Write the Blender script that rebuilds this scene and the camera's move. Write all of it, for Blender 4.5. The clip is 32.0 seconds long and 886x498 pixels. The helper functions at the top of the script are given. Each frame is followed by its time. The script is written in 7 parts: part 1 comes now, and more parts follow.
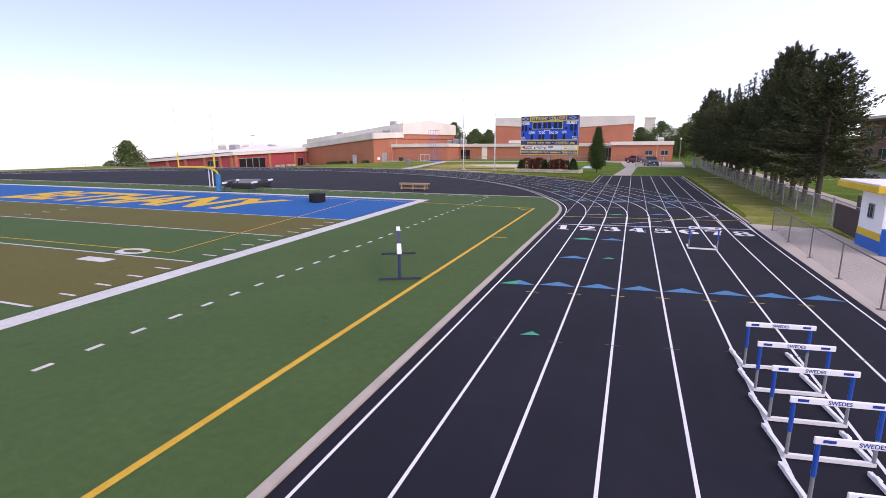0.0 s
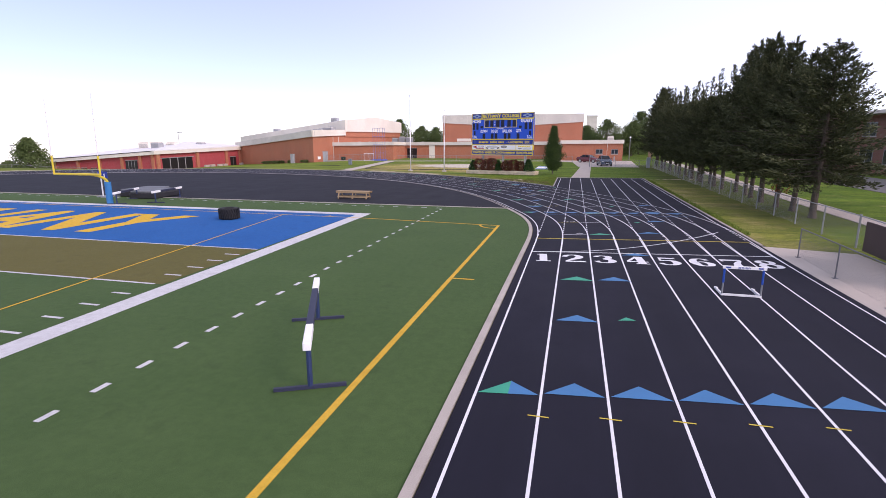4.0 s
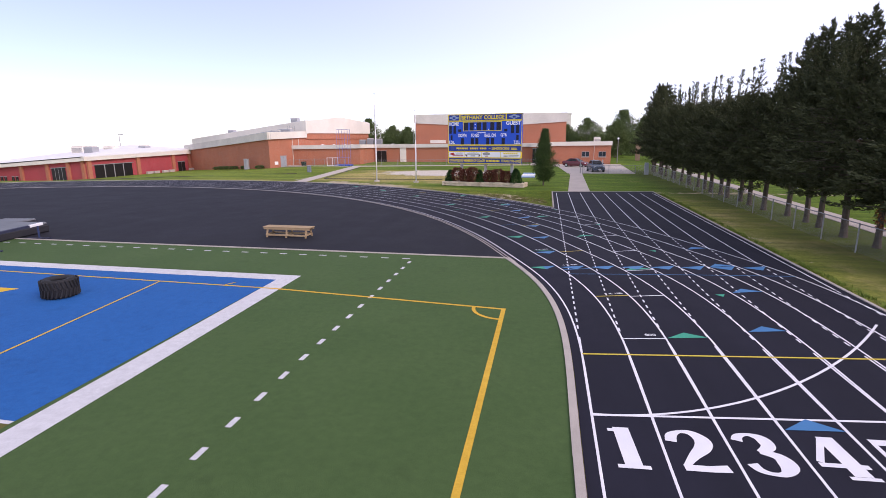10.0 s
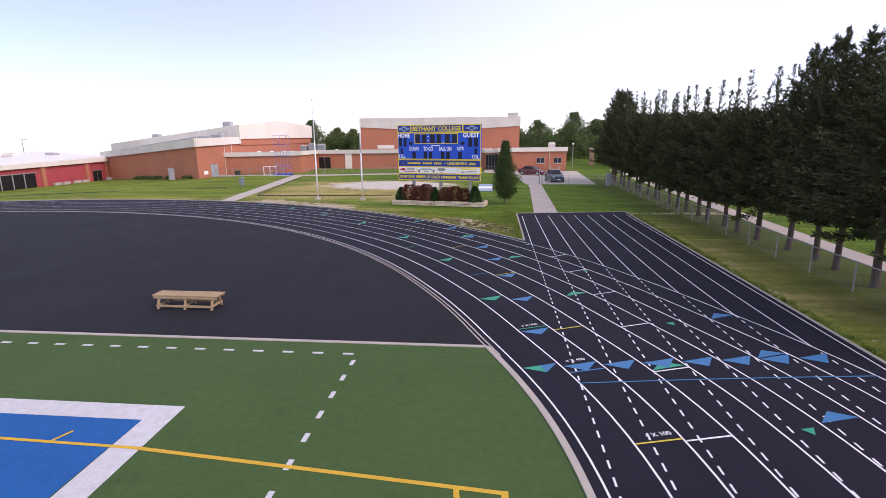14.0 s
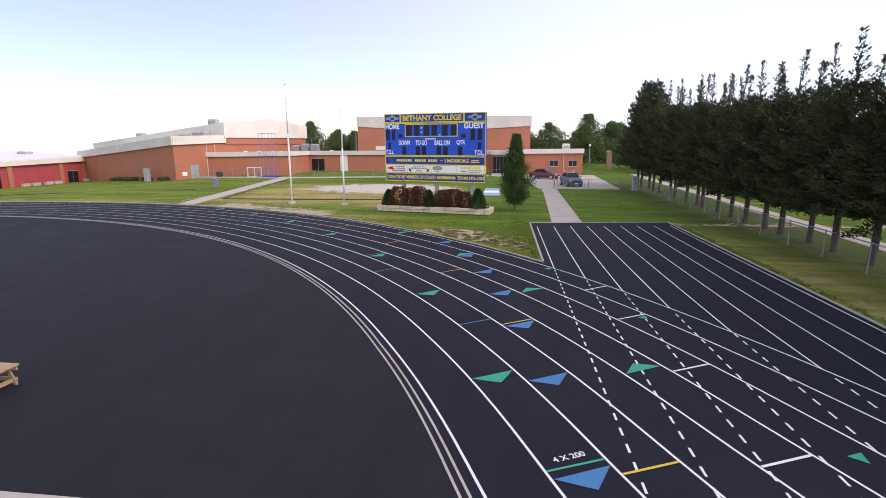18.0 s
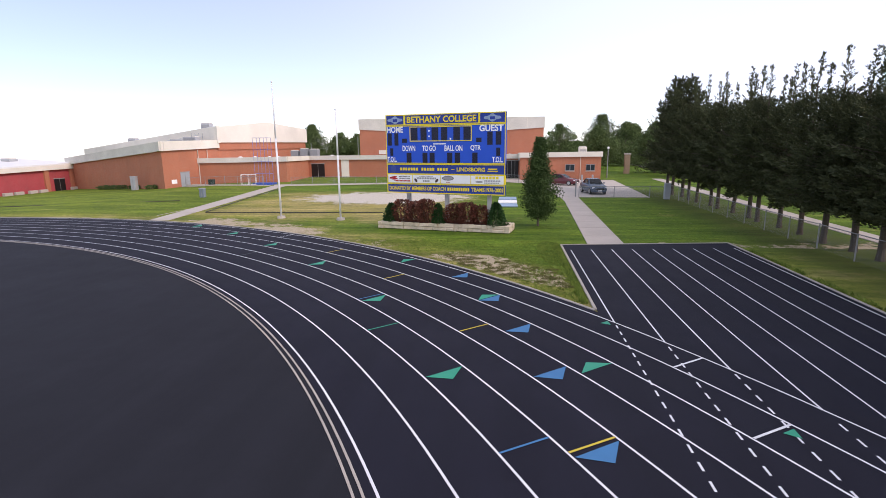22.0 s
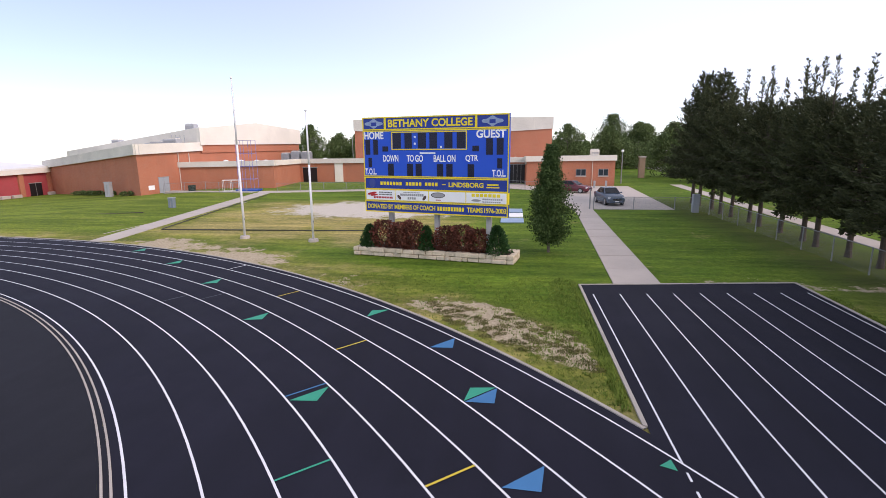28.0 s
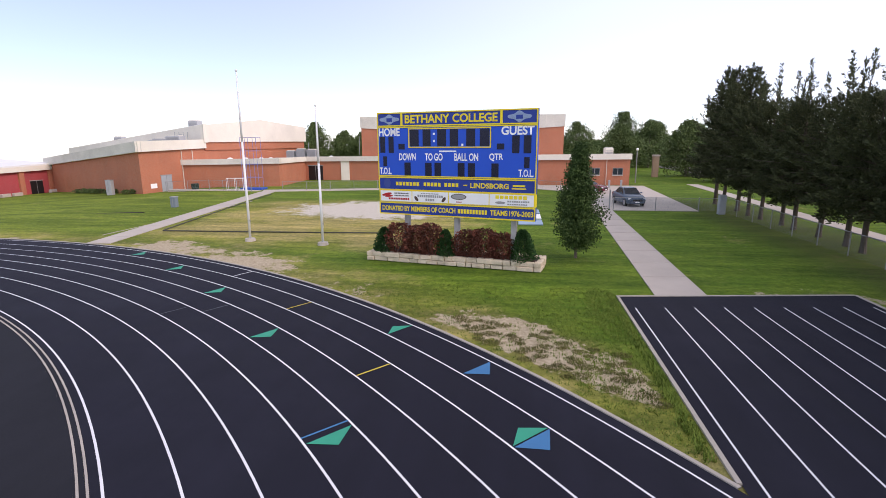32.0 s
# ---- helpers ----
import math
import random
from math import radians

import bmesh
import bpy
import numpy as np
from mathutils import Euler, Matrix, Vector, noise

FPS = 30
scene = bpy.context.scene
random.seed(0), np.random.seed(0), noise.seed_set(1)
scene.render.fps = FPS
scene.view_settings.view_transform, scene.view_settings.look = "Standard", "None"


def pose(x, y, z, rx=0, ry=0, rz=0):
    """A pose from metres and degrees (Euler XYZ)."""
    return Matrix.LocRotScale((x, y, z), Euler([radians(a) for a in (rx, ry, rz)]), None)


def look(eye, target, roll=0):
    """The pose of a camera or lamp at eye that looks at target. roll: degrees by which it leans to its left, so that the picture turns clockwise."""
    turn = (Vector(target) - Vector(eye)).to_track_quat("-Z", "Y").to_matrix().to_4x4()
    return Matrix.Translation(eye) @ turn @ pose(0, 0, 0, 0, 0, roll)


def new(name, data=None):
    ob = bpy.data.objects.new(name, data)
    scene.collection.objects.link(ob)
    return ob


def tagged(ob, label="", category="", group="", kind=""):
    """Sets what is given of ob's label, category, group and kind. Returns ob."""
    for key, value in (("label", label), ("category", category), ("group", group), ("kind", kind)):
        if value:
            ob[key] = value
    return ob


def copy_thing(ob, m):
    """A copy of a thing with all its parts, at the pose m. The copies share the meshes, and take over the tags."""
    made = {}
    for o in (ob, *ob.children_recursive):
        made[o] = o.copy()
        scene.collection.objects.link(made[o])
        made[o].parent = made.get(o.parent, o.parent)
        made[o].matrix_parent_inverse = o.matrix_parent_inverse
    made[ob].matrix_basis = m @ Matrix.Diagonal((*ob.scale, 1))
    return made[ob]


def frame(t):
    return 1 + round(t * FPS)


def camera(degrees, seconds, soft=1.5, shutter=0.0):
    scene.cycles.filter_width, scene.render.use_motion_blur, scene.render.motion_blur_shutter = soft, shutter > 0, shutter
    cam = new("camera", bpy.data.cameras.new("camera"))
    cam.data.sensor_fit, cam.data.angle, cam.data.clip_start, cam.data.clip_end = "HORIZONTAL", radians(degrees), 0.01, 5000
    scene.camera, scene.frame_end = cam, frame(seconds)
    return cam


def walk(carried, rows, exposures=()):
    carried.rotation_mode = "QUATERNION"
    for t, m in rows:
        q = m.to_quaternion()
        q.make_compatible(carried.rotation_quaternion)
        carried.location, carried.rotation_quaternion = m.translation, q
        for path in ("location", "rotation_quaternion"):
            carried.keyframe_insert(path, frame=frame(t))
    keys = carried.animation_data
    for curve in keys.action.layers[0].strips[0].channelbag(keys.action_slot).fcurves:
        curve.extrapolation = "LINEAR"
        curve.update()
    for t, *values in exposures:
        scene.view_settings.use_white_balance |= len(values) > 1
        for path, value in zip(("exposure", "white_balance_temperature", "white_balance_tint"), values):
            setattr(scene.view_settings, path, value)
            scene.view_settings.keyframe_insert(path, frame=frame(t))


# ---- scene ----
# ---- camera and its path: seconds, x, y, z, yaw, pitch, lean ----
cam = camera(82.12, 32.0, soft=0.85)
ROWS = [
    (0.0, 3.34, -25.30, 3.83, 20.30, -11.70, 0.16),
    (0.5, 2.97, -24.47, 3.90, 17.04, -11.65, -0.29),
    (1.0, 2.70, -23.88, 3.98, 15.87, -11.68, -0.21),
    (1.5, 2.45, -23.34, 4.00, 15.38, -11.84, -0.10),
    (2.0, 2.21, -22.73, 4.10, 15.03, -12.01, 0.14),
    (2.5, 1.96, -21.95, 4.11, 14.73, -12.01, -0.01),
    (3.0, 1.75, -21.19, 4.08, 14.50, -12.00, -0.08),
    (3.5, 1.57, -20.40, 4.10, 14.41, -12.04, -0.07),
    (5.5, 0.93, -17.21, 4.24, 14.10, -11.98, 0.49),
    (6.0, 0.73, -16.37, 4.31, 14.02, -12.06, 0.44),
    (6.5, 0.47, -15.52, 4.28, 13.97, -12.10, 0.31),
    (7.0, 0.19, -14.69, 4.31, 13.97, -12.12, 0.33),
    (7.5, 0.02, -13.99, 4.40, 13.95, -12.07, 0.40),
    (8.0, -0.21, -13.22, 4.49, 13.89, -12.14, 0.27),
    (8.5, -0.40, -12.36, 4.67, 13.90, -12.19, 0.30),
    (9.0, -0.53, -11.37, 4.74, 13.46, -12.28, 0.18),
    (9.5, -0.73, -10.30, 4.87, 12.56, -12.35, 0.21),
    (10.0, -0.98, -9.36, 4.99, 11.43, -12.29, 0.35),
    (10.5, -1.20, -8.44, 5.15, 10.05, -12.30, 0.38),
    (11.0, -1.45, -7.67, 5.38, 8.44, -12.25, 0.40),
    (11.5, -1.68, -6.97, 5.67, 6.83, -12.18, 0.41),
    (12.0, -1.90, -6.27, 5.94, 6.07, -12.21, 0.29),
    (12.5, -2.19, -5.57, 6.18, 5.83, -12.34, 0.40),
    (13.0, -2.39, -4.82, 6.32, 5.72, -12.40, 0.59),
    (13.5, -2.40, -3.96, 6.38, 5.65, -12.52, 0.58),
    (14.0, -2.37, -3.09, 6.43, 5.67, -12.56, 0.47),
    (14.5, -2.42, -2.32, 6.48, 5.50, -12.58, 0.32),
    (16.5, -2.06, 2.22, 5.45, 6.37, -11.80, 0.27),
    (17.0, -2.06, 3.42, 5.39, 6.38, -11.78, 0.13),
    (17.5, -2.14, 4.59, 5.31, 6.46, -11.79, 0.07),
    (18.0, -2.31, 5.75, 5.27, 6.55, -11.83, 0.09),
    (18.5, -2.45, 6.87, 5.28, 6.63, -11.91, 0.20),
    (19.0, -2.61, 7.83, 5.40, 6.73, -11.92, 0.33),
    (19.5, -2.77, 8.60, 5.56, 6.78, -11.87, 0.29),
    (20.0, -2.94, 9.27, 5.62, 6.84, -11.76, 0.29),
    (20.5, -3.16, 10.02, 5.70, 6.87, -11.67, 0.35),
    (21.0, -3.17, 10.56, 5.67, 6.98, -11.61, 0.37),
    (21.5, -3.16, 11.06, 5.62, 7.12, -11.61, 0.38),
    (22.0, -3.40, 11.61, 5.48, 7.18, -11.59, 0.52),
    (22.5, -3.60, 12.12, 5.42, 7.22, -11.56, 0.39),
    (23.0, -3.77, 12.59, 5.43, 7.25, -11.52, 0.30),
    (23.5, -3.97, 13.10, 5.46, 7.22, -11.66, 0.32),
    (24.0, -4.09, 13.66, 5.55, 7.25, -11.74, 0.36),
    (24.5, -4.12, 14.24, 5.65, 7.26, -11.69, 0.41),
    (25.0, -4.10, 15.00, 5.72, 7.34, -11.76, 0.45),
    (25.5, -3.95, 15.94, 5.79, 7.47, -11.81, 0.57),
    (26.0, -3.69, 16.64, 5.85, 7.57, -11.74, 0.61),
    (26.5, -3.44, 17.15, 5.83, 7.68, -11.69, 0.65),
    (28.5, -3.29, 18.24, 6.03, 7.93, -11.69, 0.47),
    (29.0, -3.45, 18.42, 6.01, 8.05, -11.77, 0.52),
    (29.5, -3.51, 18.61, 6.04, 8.12, -11.83, 0.63),
    (30.0, -3.49, 18.79, 6.09, 8.17, -11.90, 0.58),
    (30.5, -3.63, 19.13, 6.08, 8.24, -11.92, 0.56),
    (31.0, -3.94, 19.49, 6.05, 8.22, -11.85, 0.52),
    (31.5, -4.19, 19.72, 6.03, 8.24, -11.85, 0.55),
    (32.0, -4.41, 19.87, 5.98, 8.21, -11.90, 0.37),
]
walk(cam, [(t, pose(x, y, z, 0, 0, yaw) @ pose(0, 0, 0, 90 + pitch) @ pose(0, 0, 0, 0, 0, -lean))
           for t, x, y, z, yaw, pitch, lean in ROWS],
     exposures=[(0.0, 0.38, 6600, 35), (13.0, 0.38, 6600, 35), (19.0, 0.40, 6720, 27), (32.0, 0.40, 6720, 27)])

# ---- sky and sun: bright haze, low sun beyond the trees ----
SUN_EL, SUN_AZ = 33.0, 115.0      # degrees above the horizon; degrees clockwise from the y axis
world = bpy.data.worlds.new("world")
scene.world = world
world.use_nodes = True
wn, wl = world.node_tree.nodes, world.node_tree.links
sky = wn.new("ShaderNodeTexSky")
sky.sky_type, sky.sun_disc = "NISHITA", False
sky.sun_elevation, sky.sun_rotation = radians(SUN_EL), radians(SUN_AZ)
sky.air_density, sky.dust_density, sky.ozone_density = 0.7, 0.3, 2.5
wl.new(sky.outputs[0], wn["Background"].inputs[0])
wn["Background"].inputs[1].default_value = 0.11
haze = wn.new("ShaderNodeBackground")       # white veil of haze over the whole sky, thicker towards the sun
haze.inputs[0].default_value = (0.91, 1.0, 0.97, 1)
sky_way, towards, veil = wn.new("ShaderNodeTexCoord"), wn.new("ShaderNodeVectorMath"), wn.new("ShaderNodeMapRange")
towards.operation = "DOT_PRODUCT"
towards.inputs[1].default_value = (math.sin(radians(SUN_AZ)), math.cos(radians(SUN_AZ)), 0.0)
veil.interpolation_type = "SMOOTHSTEP"
for k, v in ((1, -1.0), (2, -0.1), (3, 0.225), (4, 0.56)):
    veil.inputs[k].default_value = v
wl.new(sky_way.outputs["Generated"], towards.inputs[0])
wl.new(towards.outputs["Value"], veil.inputs[0])
wl.new(veil.outputs[0], haze.inputs[1])
both = wn.new("ShaderNodeAddShader")
wl.new(wn["Background"].outputs[0], both.inputs[0])
wl.new(haze.outputs[0], both.inputs[1])
wl.new(both.outputs[0], wn["World Output"].inputs[0])
sun = new("sun", bpy.data.lights.new("sun", "SUN"))
sun.data.energy, sun.data.angle, sun.data.color = 1.5, radians(24), (1.0, 0.89, 0.74)
sun.matrix_world = look((0, 0, 0), (-math.sin(radians(SUN_AZ)) * math.cos(radians(SUN_EL)),
                                    -math.cos(radians(SUN_AZ)) * math.cos(radians(SUN_EL)), -math.sin(radians(SUN_EL))))


# ---- materials ----
def node_mat(name, rough=0.8, metal=0.0, spec=0.3):
    m = bpy.data.materials.new(name)
    m.use_nodes = True
    b = m.node_tree.nodes["Principled BSDF"]
    b.inputs["Roughness"].default_value = rough
    b.inputs["Metallic"].default_value = metal
    b.inputs["Specular IOR Level"].default_value = spec
    return m, m.node_tree.nodes, m.node_tree.links, b


def mix(nt, fac, a, b, mode="MIX"):
    n = nt.nodes.new("ShaderNodeMix")
    n.data_type, n.blend_type = "RGBA", mode
    for sock, v in ((n.inputs[0], fac), (n.inputs[6], a), (n.inputs[7], b)):
        if isinstance(v, bpy.types.NodeSocket):
            nt.links.new(v, sock)
        elif isinstance(v, (int, float)):
            sock.default_value = v
        else:
            sock.default_value = (*v, 1)
    return n.outputs[2]


def noise_tex(nt, scale, detail=4.0, rough=0.6, vec=None, stretch=None):
    n = nt.nodes.new("ShaderNodeTexNoise")
    n.inputs["Scale"].default_value, n.inputs["Detail"].default_value = scale, detail
    n.inputs["Roughness"].default_value = rough
    if vec is None:
        vec = nt.nodes.new("ShaderNodeTexCoord").outputs["Object"]
    if stretch:
        mp = nt.nodes.new("ShaderNodeMapping")
        mp.inputs["Scale"].default_value = stretch
        nt.links.new(vec, mp.inputs[0])
        vec = mp.outputs[0]
    nt.links.new(vec, n.inputs["Vector"])
    return n.outputs["Fac"]


def ramp(nt, fac, lo, hi, a=(0, 0, 0), b=(1, 1, 1)):
    r = nt.nodes.new("ShaderNodeValToRGB")
    r.color_ramp.elements[0].position, r.color_ramp.elements[1].position = lo, hi
    r.color_ramp.elements[0].color, r.color_ramp.elements[1].color = (*a, 1), (*b, 1)
    nt.links.new(fac, r.inputs[0])
    return r.outputs[0]


def bump(nt, bsdf, height, strength=0.3, dist=0.02):
    n = nt.nodes.new("ShaderNodeBump")
    n.inputs["Strength"].default_value, n.inputs["Distance"].default_value = strength, dist
    nt.links.new(height, n.inputs["Height"])
    nt.links.new(n.outputs[0], bsdf.inputs["Normal"])


def worn(name, col, rough=0.7, coarse=0.6, fine=40.0, amount=0.18, dark=0.55, metal=0.0, bumpy=0.15, spec=0.3):
    """A surface with blotches and grain round one base colour."""
    m, n, l, b = node_mat(name, rough, metal, spec)
    nt = m.node_tree
    d = tuple(c * dark for c in col)
    h = tuple(min(1, c * 1.15) for c in col)
    big = ramp(nt, noise_tex(nt, coarse, 5), 0.35, 0.7, d, h)
    c1 = mix(nt, amount * 1.6, col, big)
    small = noise_tex(nt, fine, 3)
    c2 = mix(nt, amount, c1, ramp(nt, small, 0.35, 0.65, d, h))
    l.new(c2, b.inputs["Base Color"])
    rr = n.new("ShaderNodeMapRange")
    rr.inputs[3].default_value, rr.inputs[4].default_value = max(0.05, rough - 0.12), min(1, rough + 0.1)
    l.new(small, rr.inputs[0])
    l.new(rr.outputs[0], b.inputs["Roughness"])
    bump(nt, b, small, bumpy, 0.01)
    return m


def brick_mat(name, c1, c2, mortar, up="z"):
    m, n, l, b = node_mat(name, 0.85)
    nt = m.node_tree
    tc = n.new("ShaderNodeTexCoord").outputs["Object"]
    sep, comb = n.new("ShaderNodeSeparateXYZ"), n.new("ShaderNodeCombineXYZ")
    l.new(tc, sep.inputs[0])
    add = n.new("ShaderNodeMath")
    l.new(sep.outputs[0], add.inputs[0]), l.new(sep.outputs[1], add.inputs[1])
    l.new(add.outputs[0], comb.inputs[0]), l.new(sep.outputs[2], comb.inputs[1])
    t = n.new("ShaderNodeTexBrick")
    t.inputs["Scale"].default_value = 1.0
    t.inputs["Brick Width"].default_value, t.inputs["Row Height"].default_value = 0.22, 0.075
    t.inputs["Mortar Size"].default_value = 0.008
    t.inputs["Color1"].default_value, t.inputs["Color2"].default_value = (*c1, 1), (*c2, 1)
    t.inputs["Mortar"].default_value = (*mortar, 1)
    l.new(comb.outputs[0], t.inputs["Vector"])
    dirt = ramp(nt, noise_tex(nt, 0.35, 6), 0.3, 0.75, tuple(x * 0.7 for x in c1), tuple(min(1, x * 1.25) for x in c1))
    streak = noise_tex(nt, 1.0, 4, stretch=(1.2, 1.2, 0.12))
    c = mix(nt, 0.35, t.outputs["Color"], dirt)
    c = mix(nt, 0.1, c, ramp(nt, streak, 0.4, 0.7, tuple(x * 0.6 for x in c1), tuple(min(1, x * 1.2) for x in c1)))
    l.new(c, b.inputs["Base Color"])
    bump(nt, b, t.outputs["Fac"], -0.4, 0.01)
    return m


def grass_mat():
    """Mown lawn: lush by the trees, dry and gravelly on the old play field, bare earth along the track."""
    m, n, l, b = node_mat("grass", 0.95, 0, 0.15)
    nt = m.node_tree
    tc = n.new("ShaderNodeTexCoord").outputs["Object"]
    sep = n.new("ShaderNodeSeparateXYZ")
    l.new(tc, sep.inputs[0])
    ex, ey = sep.outputs[0], sep.outputs[1]

    def calc(op, u, v=0.0):
        q = n.new("ShaderNodeMath")
        q.operation = op
        for s, w in ((q.inputs[0], u), (q.inputs[1], v)):
            if isinstance(w, (int, float)):
                s.default_value = w
            else:
                l.new(w, s)
        return q.outputs[0]

    def fade(v, at, end):
        q = n.new("ShaderNodeMapRange")
        q.inputs[1].default_value, q.inputs[2].default_value = at, end
        q.inputs[3].default_value, q.inputs[4].default_value = 1.0, 0.0
        l.new(v, q.inputs[0])
        return q.outputs[0]

    def away(v, c):
        return calc("ABSOLUTE", calc("SUBTRACT", v, c))

    big, mid = noise_tex(nt, 0.12, 5), noise_tex(nt, 0.5, 6, 0.65)
    lush = mix(nt, big, (0.058, 0.124, 0.010), (0.104, 0.184, 0.018))
    lush = mix(nt, calc("MULTIPLY", ramp(nt, mid, 0.4, 0.65), 0.55), lush, (0.135, 0.195, 0.022))
    thin = mix(nt, big, (0.180, 0.205, 0.036), (0.30, 0.275, 0.070))
    lush = mix(nt, calc("MULTIPLY", fade(ex, -38.0, -26.0), 0.6), lush, (0.165, 0.215, 0.030))
    field = calc("MULTIPLY", fade(away(ex, -19.0), 8.0, 14.0), fade(away(ey, 59.5), 8.0, 14.0))
    dx, dy = calc("ADD", ex, 40.11), calc("ADD", ey, 1.89)
    far = calc("SQRT", calc("ADD", calc("MULTIPLY", dx, dx), calc("MULTIPLY", dy, dy)))
    bend = calc("MULTIPLY", fade(far, 50.6, 54.0), fade(ex, 0.0, 0.3))
    side = calc("MULTIPLY", calc("MULTIPLY", fade(ex, 10.5, 13.5), calc("SUBTRACT", 1.0, fade(ex, 8.0, 8.6))), fade(ey, 30.0, 44.0))
    dull = calc("MAXIMUM", calc("MAXIMUM", field, calc("MULTIPLY", side, 0.6)), calc("MULTIPLY", bend, 0.6))
    base = mix(nt, dull, lush, thin)
    # dry straw-coloured spots
    spot = calc("ADD", noise_tex(nt, 0.27, 7, 0.68), calc("SUBTRACT", calc("MULTIPLY", dull, 0.25), 0.12))
    base = mix(nt, calc("MULTIPLY", ramp(nt, spot, 0.47, 0.66), 0.7), base, (0.36, 0.30, 0.13))
    # mowing streaks, blades and clumps
    streak = noise_tex(nt, 1.0, 5, 0.6, stretch=(0.22, 1.5, 1.0))
    broad = noise_tex(nt, 0.3, 5, 0.6, stretch=(0.3, 1.3, 1.0))
    base = mix(nt, 1.0, base, ramp(nt, broad, 0.36, 0.64, (0.72, 0.76, 0.72), (1.28, 1.22, 1.2)), "MULTIPLY")
    base = mix(nt, 1.0, base, ramp(nt, streak, 0.36, 0.64, (0.76, 0.8, 0.76), (1.26, 1.2, 1.2)), "MULTIPLY")
    blades = noise_tex(nt, 24.0, 4, 0.7)
    base = mix(nt, 1.0, base, ramp(nt, blades, 0.3, 0.7, (0.62, 0.66, 0.6), (1.4, 1.34, 1.4)), "MULTIPLY")
    clump = noise_tex(nt, 3.2, 6, 0.72)
    base = mix(nt, 1.0, base, ramp(nt, clump, 0.34, 0.66, (0.66, 0.72, 0.64), (1.34, 1.26, 1.3)), "MULTIPLY")
    # dead needles under the cedars, darkened further to carry the trees' shade
    litter_shade = calc("MULTIPLY", calc("MULTIPLY", fade(away(ex, 13.6), 1.9, 4.4), fade(away(ey, 41.0), 32.0, 36.0)), ramp(nt, clump, 0.25, 0.65))
    base = mix(nt, calc("MULTIPLY", litter_shade, 0.75), base, (0.075, 0.072, 0.030))
    # earth worn bare along the outside of the track
    near_bend = calc("MULTIPLY", fade(far, 50.2, 53.6), fade(ex, 0.0, 0.3))
    verge = calc("MULTIPLY", fade(ex, 9.0, 10.1), calc("SUBTRACT", 1.0, fade(ex, 8.6, 8.8)))
    chute_end = calc("MULTIPLY", calc("MULTIPLY", fade(ey, 40.2, 42.4), calc("SUBTRACT", 1.0, fade(ey, 39.8, 40.0))), calc("SUBTRACT", 1.0, fade(ex, 3.4, 5.2)))
    tip = calc("MULTIPLY", calc("MULTIPLY", fade(away(far, 51.65), 0.55, 1.6), fade(away(ey, 34.0), 2.3, 4.0)), fade(ex, -1.1, -0.6))
    strip = calc("MULTIPLY", fade(far, 51.5, 53.2), fade(away(ex, -21.0), 4.0, 8.0))
    edge = calc("MAXIMUM", calc("MULTIPLY", near_bend, 0.55), calc("MAXIMUM", calc("MULTIPLY", verge, 0.3), calc("MULTIPLY", chute_end, 1.3)))
    worn_by = calc("MAXIMUM", edge, calc("MAXIMUM", calc("MULTIPLY", tip, 2.4), calc("MULTIPLY", strip, 1.7)))
    patchy = calc("ADD", noise_tex(nt, 1.25, 9, 0.74), calc("MULTIPLY", calc("SUBTRACT", noise_tex(nt, 0.17, 3), 0.5), 0.6))
    base = mix(nt, calc("MULTIPLY", tip, 0.6), base, (0.15, 0.125, 0.045))
    bare = calc("MULTIPLY", ramp(nt, calc("ADD", patchy, calc("MULTIPLY", worn_by, 0.16)), 0.67, 0.73), ramp(nt, worn_by, 0.0, 0.1))
    soil = ramp(nt, noise_tex(nt, 9.0, 6, 0.7), 0.3, 0.7, (0.30, 0.235, 0.15), (0.60, 0.50, 0.36))
    base = mix(nt, bare, base, soil)
    # pale gravel of the play field, thinning out at its rim
    gx, gy = calc("DIVIDE", calc("ADD", ex, 16.3), 9.5), calc("DIVIDE", calc("SUBTRACT", ey, 65.0), 6.5)
    inside = calc("SUBTRACT", 1.0, calc("SQRT", calc("ADD", calc("MULTIPLY", gx, gx), calc("MULTIPLY", gy, gy))))
    stony = ramp(nt, calc("ADD", inside, calc("MULTIPLY", calc("SUBTRACT", noise_tex(nt, 0.6, 8, 0.72), 0.5), 1.7)), 0.02, 0.22)
    stone = ramp(nt, noise_tex(nt, 14.0, 5, 0.7), 0.3, 0.7, (0.42, 0.37, 0.30), (0.72, 0.66, 0.57))
    base = mix(nt, stony, base, stone)
    l.new(base, b.inputs["Base Color"])
    bump(nt, b, blades, 0.7, 0.05)
    return m


